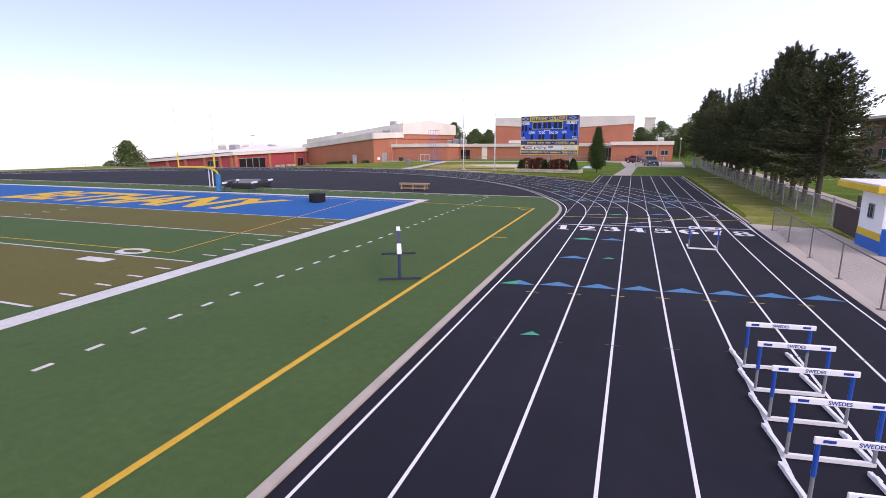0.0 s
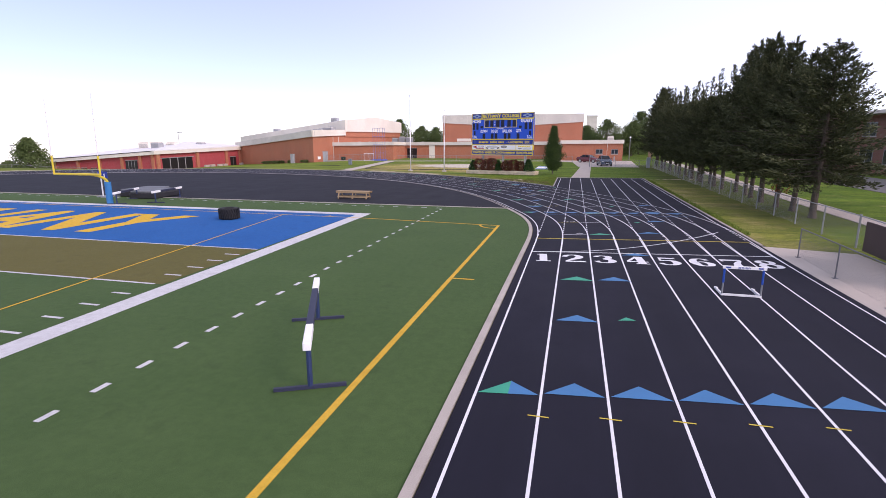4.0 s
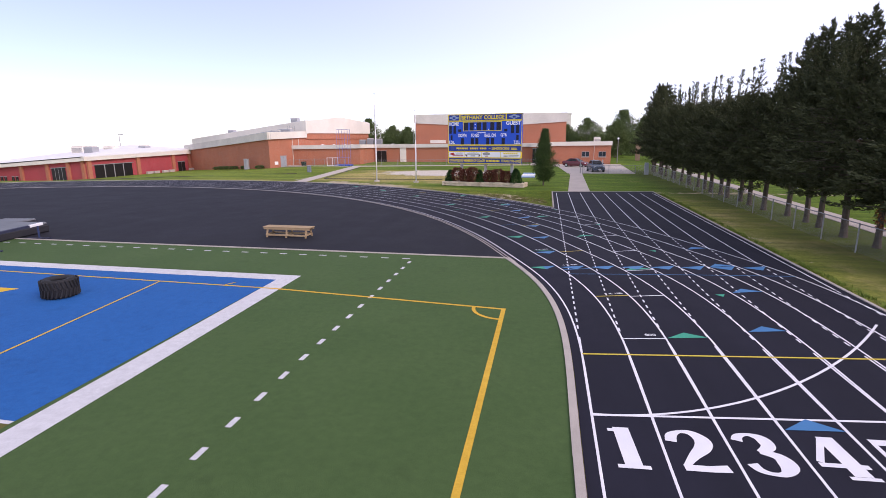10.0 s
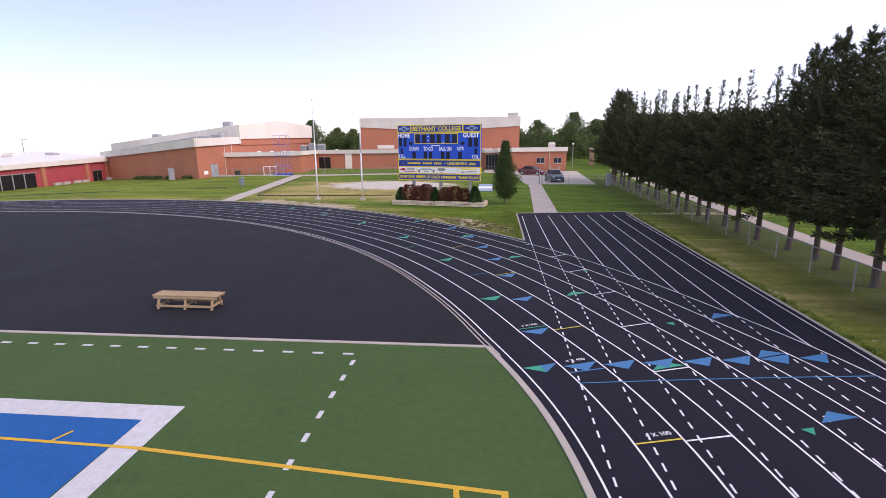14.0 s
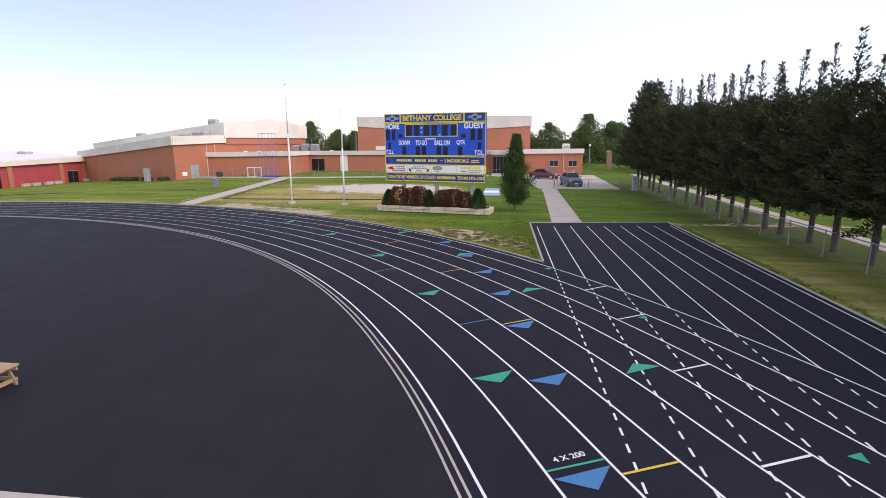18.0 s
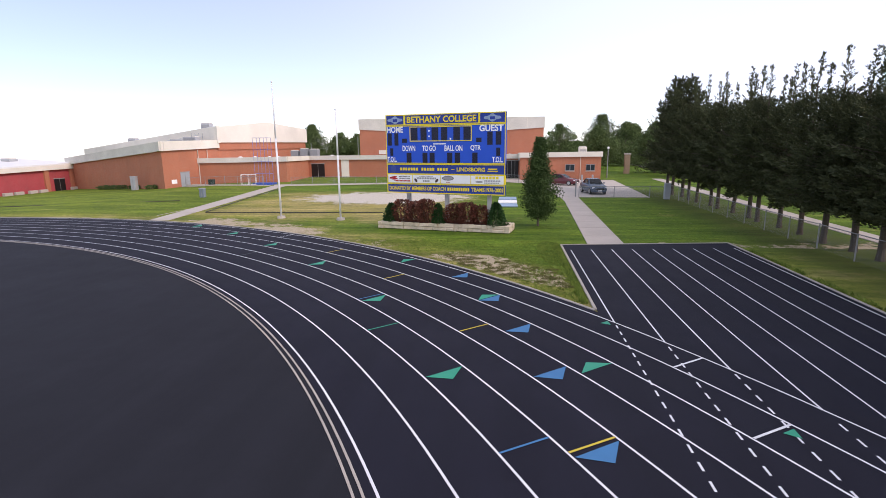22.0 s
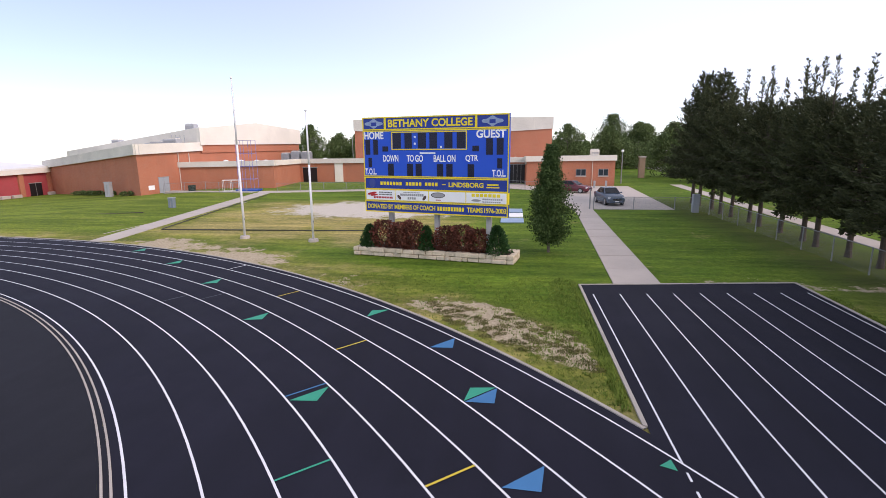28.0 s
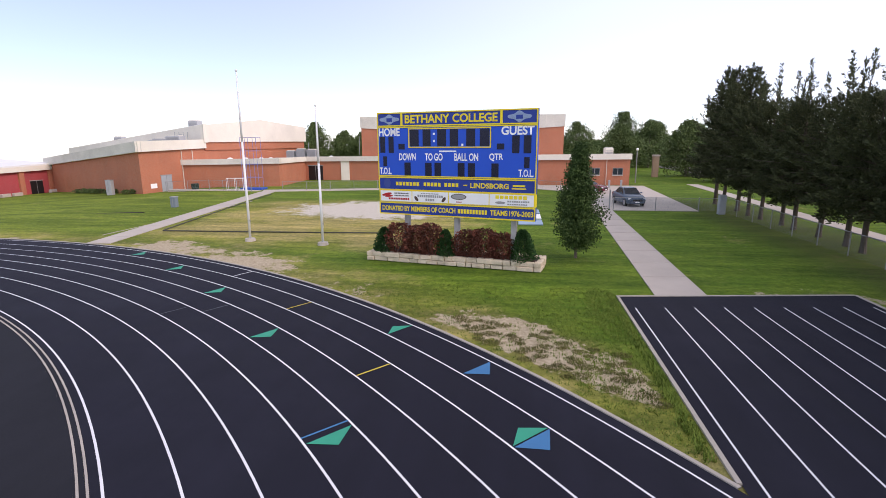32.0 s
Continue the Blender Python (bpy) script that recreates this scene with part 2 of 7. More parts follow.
def asphalt_mat(name, col, warm=(0.02, 0.018, 0.02)):
    m, n, l, b = node_mat(name, 0.85, 0, 0.2)
    nt = m.node_tree
    grain = noise_tex(nt, 160.0, 2)
    blotch = noise_tex(nt, 0.5, 6, 0.65)
    lane = noise_tex(nt, 1.3, 4, stretch=(1.0, 0.06, 1.0))
    c = mix(nt, blotch, tuple(x * 0.75 for x in col), tuple(x * 1.3 for x in col))
    c = mix(nt, 0.35, c, ramp(nt, grain, 0.3, 0.7, tuple(x * 0.45 for x in col), tuple(x * 1.9 for x in col)))
    c = mix(nt, 0.18, c, ramp(nt, lane, 0.4, 0.65, tuple(x * 0.6 for x in col), tuple(x * 1.7 for x in col)))
    scuff = ramp(nt, noise_tex(nt, 0.22, 8, 0.7), 0.5, 0.68, (0, 0, 0), (0.4, 0.4, 0.4))         # dusty smudges
    c = mix(nt, scuff, c, tuple(x * 1.7 + 0.002 for x in col))
    l.new(c, b.inputs["Base Color"])
    rr = n.new("ShaderNodeMapRange")
    rr.inputs[3].default_value, rr.inputs[4].default_value = 0.7, 0.95
    l.new(blotch, rr.inputs[0]), l.new(rr.outputs[0], b.inputs["Roughness"])
    bump(nt, b, grain, 0.35, 0.004)
    return m


def turf_mat(name, col, light):
    m, n, l, b = node_mat(name, 0.9, 0, 0.2)
    nt = m.node_tree
    fine = noise_tex(nt, 70.0, 3, 0.7)
    wear = noise_tex(nt, 0.45, 6, 0.6)
    mid = noise_tex(nt, 5.0, 4, 0.65)
    c = mix(nt, ramp(nt, wear, 0.3, 0.7), col, light)
    c = mix(nt, 0.35, c, ramp(nt, fine, 0.3, 0.7, tuple(x * 0.55 for x in col), tuple(min(1, x * 1.4) for x in light)))
    c = mix(nt, 0.22, c, ramp(nt, mid, 0.35, 0.65, tuple(x * 0.6 for x in col), light))
    stain = ramp(nt, noise_tex(nt, 0.9, 7, 0.7), 0.56, 0.70, (0, 0, 0), (0.34, 0.34, 0.34))      # dark scuffed spots
    c = mix(nt, stain, c, tuple(x * 0.5 for x in col))
    l.new(c, b.inputs["Base Color"])
    bump(nt, b, fine, 0.5, 0.012)
    return m


def leaf_mat(name, a, bcol):
    m, n, l, b = node_mat(name, 0.75, 0, 0.2)
    nt = m.node_tree
    g = n.new("ShaderNodeNewGeometry")
    c = mix(nt, g.outputs["Random Per Island"], a, bcol)
    c = mix(nt, 0.35, c, ramp(nt, noise_tex(nt, 1.1, 4), 0.35, 0.65, tuple(x * 0.45 for x in a), tuple(x * 1.3 for x in bcol)))
    l.new(c, b.inputs["Base Color"])
    return m


GRASS = grass_mat()
ASPHALT = asphalt_mat("track_asphalt", (0.0108, 0.0108, 0.0196))
DZONE = asphalt_mat("apron_asphalt", (0.0136, 0.0138, 0.0190))
TURF = turf_mat("turf_green", (0.045, 0.092, 0.026), (0.068, 0.120, 0.038))
TURF_OLIVE = turf_mat("turf_olive", (0.105, 0.096, 0.022), (0.13, 0.118, 0.034))
TURF_BLUE = turf_mat("turf_blue", (0.008, 0.095, 0.31), (0.014, 0.125, 0.38))
TURF_WHITE = turf_mat("turf_white", (0.50, 0.50, 0.51), (0.66, 0.66, 0.67))
TURF_GOLD = turf_mat("turf_gold", (0.62, 0.36, 0.03), (0.74, 0.46, 0.05))
TURF_ORANGE = turf_mat("turf_orange", (0.58, 0.34, 0.03), (0.70, 0.43, 0.055))
LINE = worn("line_paint", (0.76, 0.76, 0.79), 0.6, 1.5, 120, 0.12, 0.6)
LINE_BLUE = worn("mark_blue", (0.045, 0.19, 0.40), 0.6, 1.5, 120, 0.12)
LINE_GREEN = worn("mark_green", (0.02, 0.33, 0.21), 0.6, 1.5, 120, 0.12)
LINE_YELLOW = worn("mark_yellow", (0.62, 0.47, 0.05), 0.6, 1.5, 120, 0.12)
CONCRETE = worn("concrete", (0.50, 0.44, 0.39), 0.9, 0.4, 60, 0.25, 0.7)
KERB = worn("kerb_concrete", (0.47, 0.42, 0.37), 0.9, 0.9, 60, 0.3, 0.55)
GRAVEL = worn("gravel", (0.66, 0.60, 0.52), 0.95, 0.5, 25, 0.35, 0.6, bumpy=0.5)
BRICK = brick_mat("brick_orange", (0.50, 0.168, 0.088), (0.42, 0.128, 0.07), (0.45, 0.30, 0.22))
BRICK_RED = brick_mat("brick_red", (0.46, 0.065, 0.075), (0.40, 0.055, 0.065), (0.38, 0.16, 0.15))
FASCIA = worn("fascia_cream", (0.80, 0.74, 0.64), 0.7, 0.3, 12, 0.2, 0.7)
# cream greyed for the shaded south sides; also plain grey on pipes and caps
FASCIA_SHADE_GREY = worn("fascia_shade_grey", (0.70, 0.655, 0.58), 0.8, 0.3, 10, 0.3, 0.65)
ROOF_WHITE = worn("roof_white", (0.82, 0.80, 0.78), 0.55, 0.25, 8, 0.15, 0.8)
ROOF_GREY = worn("roof_grey", (0.60, 0.56, 0.52), 0.8, 0.3, 8, 0.3, 0.6)
DARK = worn("dark_opening", (0.02, 0.018, 0.02), 0.35, 1, 30, 0.2)
STEEL = worn("galvanised_steel", (0.30, 0.31, 0.32), 0.55, 2, 60, 0.2, 0.6, metal=0.3)
WHITE_METAL = worn("white_metal", (0.78, 0.78, 0.78), 0.4, 1.2, 40, 0.1, 0.75)
BLUE_METAL = worn("blue_metal", (0.02, 0.09, 0.42), 0.4, 2, 60, 0.12)
BARK = worn("bark", (0.20, 0.165, 0.135), 0.95, 3, 30, 0.45, 0.4, bumpy=0.6)
BARK_DARK = worn("cedar_bark", (0.118, 0.094, 0.073), 0.95, 3, 30, 0.45, 0.4, bumpy=0.6)
CEDAR = leaf_mat("cedar_foliage", (0.036, 0.048, 0.024), (0.095, 0.105, 0.046))
LEAF = leaf_mat("leaf_foliage", (0.04, 0.085, 0.016), (0.085, 0.15, 0.03))
LEAF_FAR = leaf_mat("far_foliage", (0.06, 0.10, 0.032), (0.13, 0.175, 0.06))


# ---- building helpers ----
def link(name, bm, material, parent=None, label="", smooth=False):
    me = bpy.data.meshes.new(name)
    bm.to_mesh(me)
    bm.free()
    if material:
        me.materials.append(material)
    if smooth:
        me.shade_smooth()
    ob = new(name, me)
    if parent:
        ob.parent = parent
    if label:
        tagged(ob, label)
    return ob


def part(name, bm, material, parent, label="", smooth=False):
    return link(name, bm, material, parent, label, smooth)


def structure(name, bm, material, label="", category="", parent=None, smooth=False):
    return tagged(link(name, bm, material, parent, "", smooth), label, category, "", "structure")


def thing(name, label, category, at=(0, 0, 0), rz=0, group="", kind=""):
    e = new(name)
    e.empty_display_size = 0.2
    e.matrix_world = pose(*at, 0, 0, rz)
    return tagged(e, label, category, group, kind)


def box(bm, x0, x1, y0, y1, z0, z1, bev=0.0):
    vs = [bm.verts.new((x, y, z)) for z in (z0, z1) for y in (y0, y1) for x in (x0, x1)]
    fs = [bm.faces.new([vs[i] for i in q]) for q in
          ((0, 2, 3, 1), (4, 5, 7, 6), (0, 1, 5, 4), (2, 6, 7, 3), (0, 4, 6, 2), (1, 3, 7, 5))]
    if bev:
        bmesh.ops.bevel(bm, geom=list({e for f in fs for e in f.edges}), offset=bev, segments=1, affect="EDGES")
    return vs


def boxes(*spec, bev=0.0):
    bm = bmesh.new()
    for s in spec:
        box(bm, *s, bev=bev)
    return bm


def flat(bm, pts, z):
    return bm.faces.new([bm.verts.new((p[0], p[1], z)) for p in pts])


def prism(bm, pts, z0, z1):
    """Upright prism on a plan outline; z0 and z1 may be numbers or one height a corner."""
    n = len(pts)
    za = z0 if isinstance(z0, (list, tuple)) else [z0] * n
    zb = z1 if isinstance(z1, (list, tuple)) else [z1] * n
    lo = [bm.verts.new((p[0], p[1], z)) for p, z in zip(pts, za)]
    hi = [bm.verts.new((p[0], p[1], z)) for p, z in zip(pts, zb)]
    bm.faces.new(lo[::-1])
    bm.faces.new(hi)
    for i in range(n):
        j = (i + 1) % n
        bm.faces.new((lo[i], lo[j], hi[j], hi[i]))


def tube(bm, a, b, r, r2=None, seg=8, caps=True):
    a, b = Vector(a), Vector(b)
    m = (b - a).to_track_quat("Z", "Y").to_matrix()
    r2 = r if r2 is None else r2
    va, vb = [], []
    for i in range(seg):
        c = Vector((math.cos(2 * math.pi * i / seg), math.sin(2 * math.pi * i / seg), 0))
        va.append(bm.verts.new(a + m @ (c * r)))
        vb.append(bm.verts.new(b + m @ (c * r2)))
    for i in range(seg):
        j = (i + 1) % seg
        bm.faces.new((va[i], va[j], vb[j], vb[i]))
    if caps:
        bm.faces.new(va[::-1])
        bm.faces.new(vb)


def pipe(bm, pts, r, seg=8):
    for a, b in zip(pts, pts[1:]):
        tube(bm, a, b, r, seg=seg)


def bar(bm, a, b, w, h):
    """A square-section bar from a to b, w wide and h high."""
    a, b = Vector(a), Vector(b)
    d = (b - a).normalized()
    side = d.cross(Vector((0, 0, 1)))
    side = side.normalized() if side.length > 1e-4 else Vector((1, 0, 0))
    up = side.cross(d).normalized()
    vs = []
    for p in (a, b):
        for s, u in ((-1, -1), (1, -1), (1, 1), (-1, 1)):
            vs.append(bm.verts.new(p + side * (s * w / 2) + up * (u * h / 2)))
    for q in ((3, 2, 1, 0), (4, 5, 6, 7), (0, 1, 5, 4), (1, 2, 6, 5), (2, 3, 7, 6), (3, 0, 4, 7)):
        bm.faces.new([vs[i] for i in q])


def text_bm(words, size, width=None, offset=0.0, depth=0.0, align="CENTER", shear=0.0):
    """Lettering in the x-y plane; capitals size high, the whole width wide."""
    cu = bpy.data.curves.new("lettering", "FONT")
    cu.body, cu.size, cu.offset, cu.extrude = words, 1.0, offset, depth
    cu.align_x, cu.resolution_u, cu.shear = align, 6, shear
    ob = bpy.data.objects.new("lettering", cu)
    scene.collection.objects.link(ob)
    dg = bpy.context.evaluated_depsgraph_get()
    me = bpy.data.meshes.new_from_object(ob.evaluated_get(dg))
    bm = bmesh.new()
    bm.from_mesh(me)
    bpy.data.objects.remove(ob)
    bpy.data.curves.remove(cu)
    bpy.data.meshes.remove(me)
    xs = [v.co.x for v in bm.verts]
    ys = [v.co.y for v in bm.verts]
    sy = size / (max(ys) - min(ys))
    sx = sy if width is None else width / (max(xs) - min(xs))
    cx = (max(xs) + min(xs)) / 2 if align == "CENTER" else min(xs)
    y0 = min(ys)
    for v in bm.verts:
        v.co = Vector(((v.co.x - cx) * sx, (v.co.y - y0) * sy, v.co.z))
    return bm


def moved(bm, m):
    bmesh.ops.transform(bm, matrix=m, verts=bm.verts)
    return bm


def smoothstep(v, a, b):
    s = min(1, max(0, (v - a) / (b - a)))
    return s * s * (3 - 2 * s)


def land(x, y):
    """Height of the lawn: level round the track, falling away towards the far buildings to the west."""
    w = max(smoothstep(y, 40, 64), smoothstep(-x, 88, 115))
    return -(0.05 * max(0.0, -x - 45) + 0.045 * max(0.0, -x - 88)) * w


# ---- plan of the track: bend centre, inner radius, lane width on the bend and on the straight ----
CX, CY, RB, WB, LANE = -40.11, -1.89, 40.32, 1.155, 1.066
CHUTE_Y, CHUTE_X0, CHUTE_X1 = 39.75, -0.32, 8.75
K_IN, K_OUT = -0.22, 8.27
SKEW = 0.14                       # lines across the straight lie a little askew
LEFT = 2 * CX


def polar(k, a):
    """Point on lane line k at a degrees round the bend; the bend eases into the straight over its first part."""
    r = RB + k * WB + 0.014 * max(0.0, a - 30) * (1 - k / K_OUT)
    x, y = CX + r * math.cos(radians(a)), CY + r * math.sin(radians(a))
    s = smoothstep(a, 0, 22)
    return k * LANE * (1 - s) + x * s, y


def solve_angle(k, test):
    a = 0.0
    while not test(polar(k, a)):
        a += 0.05
    return a


def arc_strip(bm, k0, k1, a0, a1, z, n, thick=0.0):
    """A strip between lane lines k0 and k1; with thick, a raised one."""
    prev = None
    for i in range(n + 1):
        a = a0 + (a1 - a0) * i / n
        p, q = polar(k0, a), polar(k1, a)
        if thick:
            row = [bm.verts.new((*p, z - thick)), bm.verts.new((*p, z)), bm.verts.new((*q, z)), bm.verts.new((*q, z - thick))]
        else:
            row = [bm.verts.new((*p, z)), bm.verts.new((*q, z))]
        if prev:
            for j in range(len(row) - 1):
                bm.faces.new((prev[j], prev[j + 1], row[j + 1], row[j]))
        prev = row


TURF_END = 11.70
A_TURF = solve_angle(-0.38, lambda p: p[1] > TURF_END)
A_APEX = solve_angle(K_OUT, lambda p: p[0] < CHUTE_X0)

# ground: one sheet to the horizon
bm = bmesh.new()
xs = [-1500, -700, -350, -220] + [-160 + 5 * i for i in range(52)] + [130, 200, 350, 700, 1500]
ys = [-1200, -400, -150, -80, -40, 0, 20] + [30 + 4 * i for i in range(30)] + [170, 210, 300, 500, 900, 2500]
grid = [[bm.verts.new((x, y, land(x, y) - 0.03)) for x in xs] for y in ys]
for j in range(len(ys) - 1):
    for i in range(len(xs) - 1):
        bm.faces.new((grid[j][i], grid[j][i + 1], grid[j + 1][i + 1], grid[j + 1][i]))
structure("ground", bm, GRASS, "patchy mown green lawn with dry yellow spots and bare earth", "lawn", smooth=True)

# track: straight, bend and chute
bm = bmesh.new()
flat(bm, [(K_IN * LANE, -70), (CHUTE_X1, -70), (CHUTE_X1, CY), (K_IN * LANE, CY)], 0)
flat(bm, [(LEFT - 9.9, -70), (LEFT - 0.2, -70), (LEFT - 0.2, CY), (LEFT - 9.9, CY)], 0)
arc_strip(bm, K_IN, K_OUT, 0, 180, 0, 180)
edge = [polar(K_OUT, A_APEX * i / 40) for i in range(41)]
flat(bm, [(CHUTE_X1 + 0.02, CY)] + edge[1:] + [(CHUTE_X0, CHUTE_Y), (CHUTE_X1 + 0.02, CHUTE_Y + SKEW * CHUTE_X1)], 0)
structure("road", bm, ASPHALT, "smooth black asphalt running track with painted lanes", "running track")

# the dark apron inside the bend
bm = bmesh.new()
flat(bm, [polar(-0.38, A_TURF + (180 - 2 * A_TURF) * i / 120) for i in range(121)], 0.0)
arc_strip(bm, -0.38, K_IN, A_TURF, 180, 0, 120)
structure("pavement", bm, DZONE, "dull dark grey asphalt apron inside the bend", "asphalt apron")

# artificial turf
bm = bmesh.new()
pts = [polar(-0.38, A_TURF * i / 30) for i in range(31)]
left = [(LEFT - p[0] + 0.4, p[1]) for p in pts]
flat(bm, [(LEFT + 0.8, -70), (-0.40, -70)] + pts + left[::-1], 0.004)
structure("turf", bm, TURF, "worn green artificial turf of a sports field", "turf")

# kerbs
bm = boxes((-0.40, -0.25, -70, CY, -0.05, 0.035))
arc_strip(bm, -0.38, -0.235, 0, A_TURF, 0.035, 40, 0.08)
structure("kerb_inner", bm, KERB, "weathered pale concrete kerb along the inner lane", "kerb")
bm = bmesh.new()
arc_strip(bm, -0.34, -0.30, A_TURF - 1, 180, 0.012, 160, 0.03)
arc_strip(bm, -0.21, -0.17, A_TURF - 1, 180, 0.012, 160, 0.03)
structure("kerb_drain", bm, KERB, "two thin concrete lips of the drain inside lane one", "kerb")
e = polar(-0.38, A_TURF)
bm = boxes((LEFT + 2.5, e[0] + 0.08, TURF_END - 0.02, TURF_END + 0.13, -0.05, 0.03))
structure("kerb_turf", bm, KERB, "pale concrete kerb at the end of the turf", "kerb")
apex = polar(K_OUT, A_APEX)
bm = boxes((CHUTE_X0 - 0.1, CHUTE_X0, apex[1] + 0.3, CHUTE_Y + 0.1, -0.06, 0.026), (CHUTE_X1 + 0.02, CHUTE_X1 + 0.12, 2.8, CHUTE_Y + SKEW * CHUTE_X1 + 0.05, -0.06, 0.03))
prism(bm, [(CHUTE_X0 + 0.002, CHUTE_Y), (CHUTE_X1 + 0.02, CHUTE_Y + SKEW * CHUTE_X1), (CHUTE_X1 + 0.02, CHUTE_Y + SKEW * CHUTE_X1 + 0.1), (CHUTE_X0 + 0.002, CHUTE_Y + 0.1)], -0.06, 0.026)
structure("kerb_chute", bm, KERB, "narrow concrete edging round the straight chute", "kerb")
bm = bmesh.new()
arc_strip(bm, K_OUT, K_OUT + 0.085, A_APEX + 0.22, 180, 0.03, 120, 0.09)
structure("kerb_outer", bm, KERB, "narrow concrete edging outside the bend", "kerb")

# ---- lane lines ----
LW = 0.046
for k in range(9):
    bm = bmesh.new()
    box(bm, k * LANE - LW / 2, k * LANE + LW / 2, -70, CY, 0.001, 0.004)
    box(bm, LEFT - 0.47 - k * WB - LW / 2, LEFT - 0.47 - k * WB + LW / 2, -70, CY, 0.001, 0.004)
    arc_strip(bm, k - 0.022, k + 0.022, 0, 180, 0.004, 170)
    structure("lane_line", bm, LINE, "white painted lane line round the track", "track marking")
for k in range(9):
    bm = bmesh.new()
    x = k * LANE
    yb = polar(8, solve_angle(8, lambda p: p[0] < x + 0.01))[1] if k < 8 else 9.0
    box(bm, x - LW / 2, x + LW / 2, yb, CHUTE_Y - 1.35 + 0.13 * x, 0.004, 0.006)
    y = 3.9
    box(bm, x - LW / 2, x + LW / 2, CY + 0.05, 3.3, 0.004, 0.006)
    while y < yb - 0.3:
        box(bm, x - LW / 2, x + LW / 2, y, y + 0.26, 0.004, 0.006)
        y += 0.53
    structure("chute_line", bm, LINE, "white chute line, dashed where it crosses the bend", "track marking")

# ---- football field ----
GOAL_Y, END_Y, BORDER, YD = -2.75, 6.90, 0.66, 1.0


def side_x(y):
    """Inner edge of the sideline."""
    return -10.46 + 0.035 * max(0.0, 2.0 - y)


def quad(bm, a, b, w, z):
    """A flat painted strip from a to b."""
    a, b = Vector((*a, 0)), Vector((*b, 0))
    d = (b - a).normalized()
    s = Vector((-d.y, d.x, 0)) * (w / 2)
    return bm.faces.new([bm.verts.new((p.x, p.y, z)) for p in (a - s, b - s, b + s, a + s)])


FX0 = LEFT + 10.2
bm = bmesh.new()
flat(bm, [(FX0, GOAL_Y), (side_x(GOAL_Y), GOAL_Y), (side_x(END_Y), END_Y), (FX0, END_Y)], 0.008)
structure("end_zone", bm, TURF_BLUE, "bright blue artificial turf end zone", "turf")
for i in range(0, 12, 2):
    bm = bmesh.new()
    y1, y0 = GOAL_Y - 5 * YD * i, GOAL_Y - 5 * YD * (i + 1)
    flat(bm, [(FX0, y0), (side_x(y0), y0), (side_x(y1), y1), (FX0, y1)], 0.008)
    structure("turf_band", bm, TURF_OLIVE, "olive brown band in the artificial turf", "turf")
bm = bmesh.new()
flat(bm, [(side_x(-70), -70), (side_x(-70) + BORDER, -70), (side_x(END_Y) + BORDER, END_Y + BORDER), (side_x(END_Y), END_Y)], 0.009)
flat(bm, [(FX0, END_Y), (side_x(END_Y), END_Y), (side_x(END_Y) + BORDER, END_Y + BORDER), (FX0, END_Y + BORDER)], 0.009)
structure("field_border", bm, TURF_WHITE, "broad white border of the football field", "field marking")
bm = bmesh.new()
for i in range(0, 13):
    y = GOAL_Y - 5 * YD * i
    quad(bm, (FX0, y), (side_x(y) - (0.0 if i == 0 else 0.25), y), 0.1, 0.012)
for i in range(1, 60):
    if i % 5:
        y = GOAL_Y - YD * i
        for x in (side_x(y) - 0.45, side_x(y) - 18.3, side_x(y) - 30.5):
            quad(bm, (x - 0.3, y), (x + 0.3, y), 0.1, 0.012)
structure("yard_lines", bm, TURF_WHITE, "white yard lines and hash marks", "field marking")
bm = bmesh.new()
y = 10.48
while y > -60:
    quad(bm, (-6.38 + 0.012 * max(0.0, -y), y), (-6.38 + 0.012 * max(0.0, 0.34 - y), y - 0.34), 0.12, 0.009)
    y -= 0.945
x = -6.5
while x > FX0:
    quad(bm, (x, 10.9), (x - 0.34, 10.9), 0.12, 0.009)
    x -= 0.945
structure("limit_dashes", bm, TURF_WHITE, "white dashes outside the field border", "field marking")
bm = bmesh.new()
quad(bm, (-2.08, -70), (-2.08, 5.18), 0.13, 0.0085)
quad(bm, (-2.09, -5.0), (-1.35, -5.0), 0.1, 0.0105)
quad(bm, (-2.13, 5.12), (-9.82, 5.85), 0.11, 0.0105)
prev = None
for i in range(13):
    a = radians(174 + 96 * i / 12)
    row = [bm.verts.new((-2.08 + r * math.cos(a), 5.12 + r * math.sin(a), 0.0115)) for r in (0.84, 0.95)]
    if prev:
        bm.faces.new((prev[0], row[0], row[1], prev[1]))
    prev = row
structure("soccer_lines", bm, TURF_ORANGE, "orange soccer touchline with a corner arc", "field marking")
bm = bmesh.new()
quad(bm, (-9.82, 5.85), (-45, 6.75), 0.09, 0.0135)
quad(bm, (-14.5, 6.0), (-12.1, -11.9), 0.07, 0.0145)
quad(bm, (-12.1, -11.9), (-45, -12.0), 0.07, 0.0135)
quad(bm, (-11.9, 5.88), (-11.7, 6.33), 0.07, 0.0155)
structure("soccer_box", bm, TURF_GOLD, "thin gold soccer penalty area lines", "field marking")

# lettering on the turf
bm = text_bm("BETHANY", 5.6, 22.5, 0.035)
moved(bm, pose(-29.9, -1.3, 0.011))
structure("end_zone_lettering", bm, TURF_GOLD, "gold letters painted in the blue end zone", "lettering")
for word, y in (("1", -13.55), ("0", -12.15)):
    bm = text_bm(word, 1.35, 0.95 if word == "0" else 0.5, 0.02)
    moved(bm, pose(-12.95, y, 0.012, 0, 0, 90))
    structure("yard_number", bm, TURF_WHITE, "white yard number on the turf", "lettering")

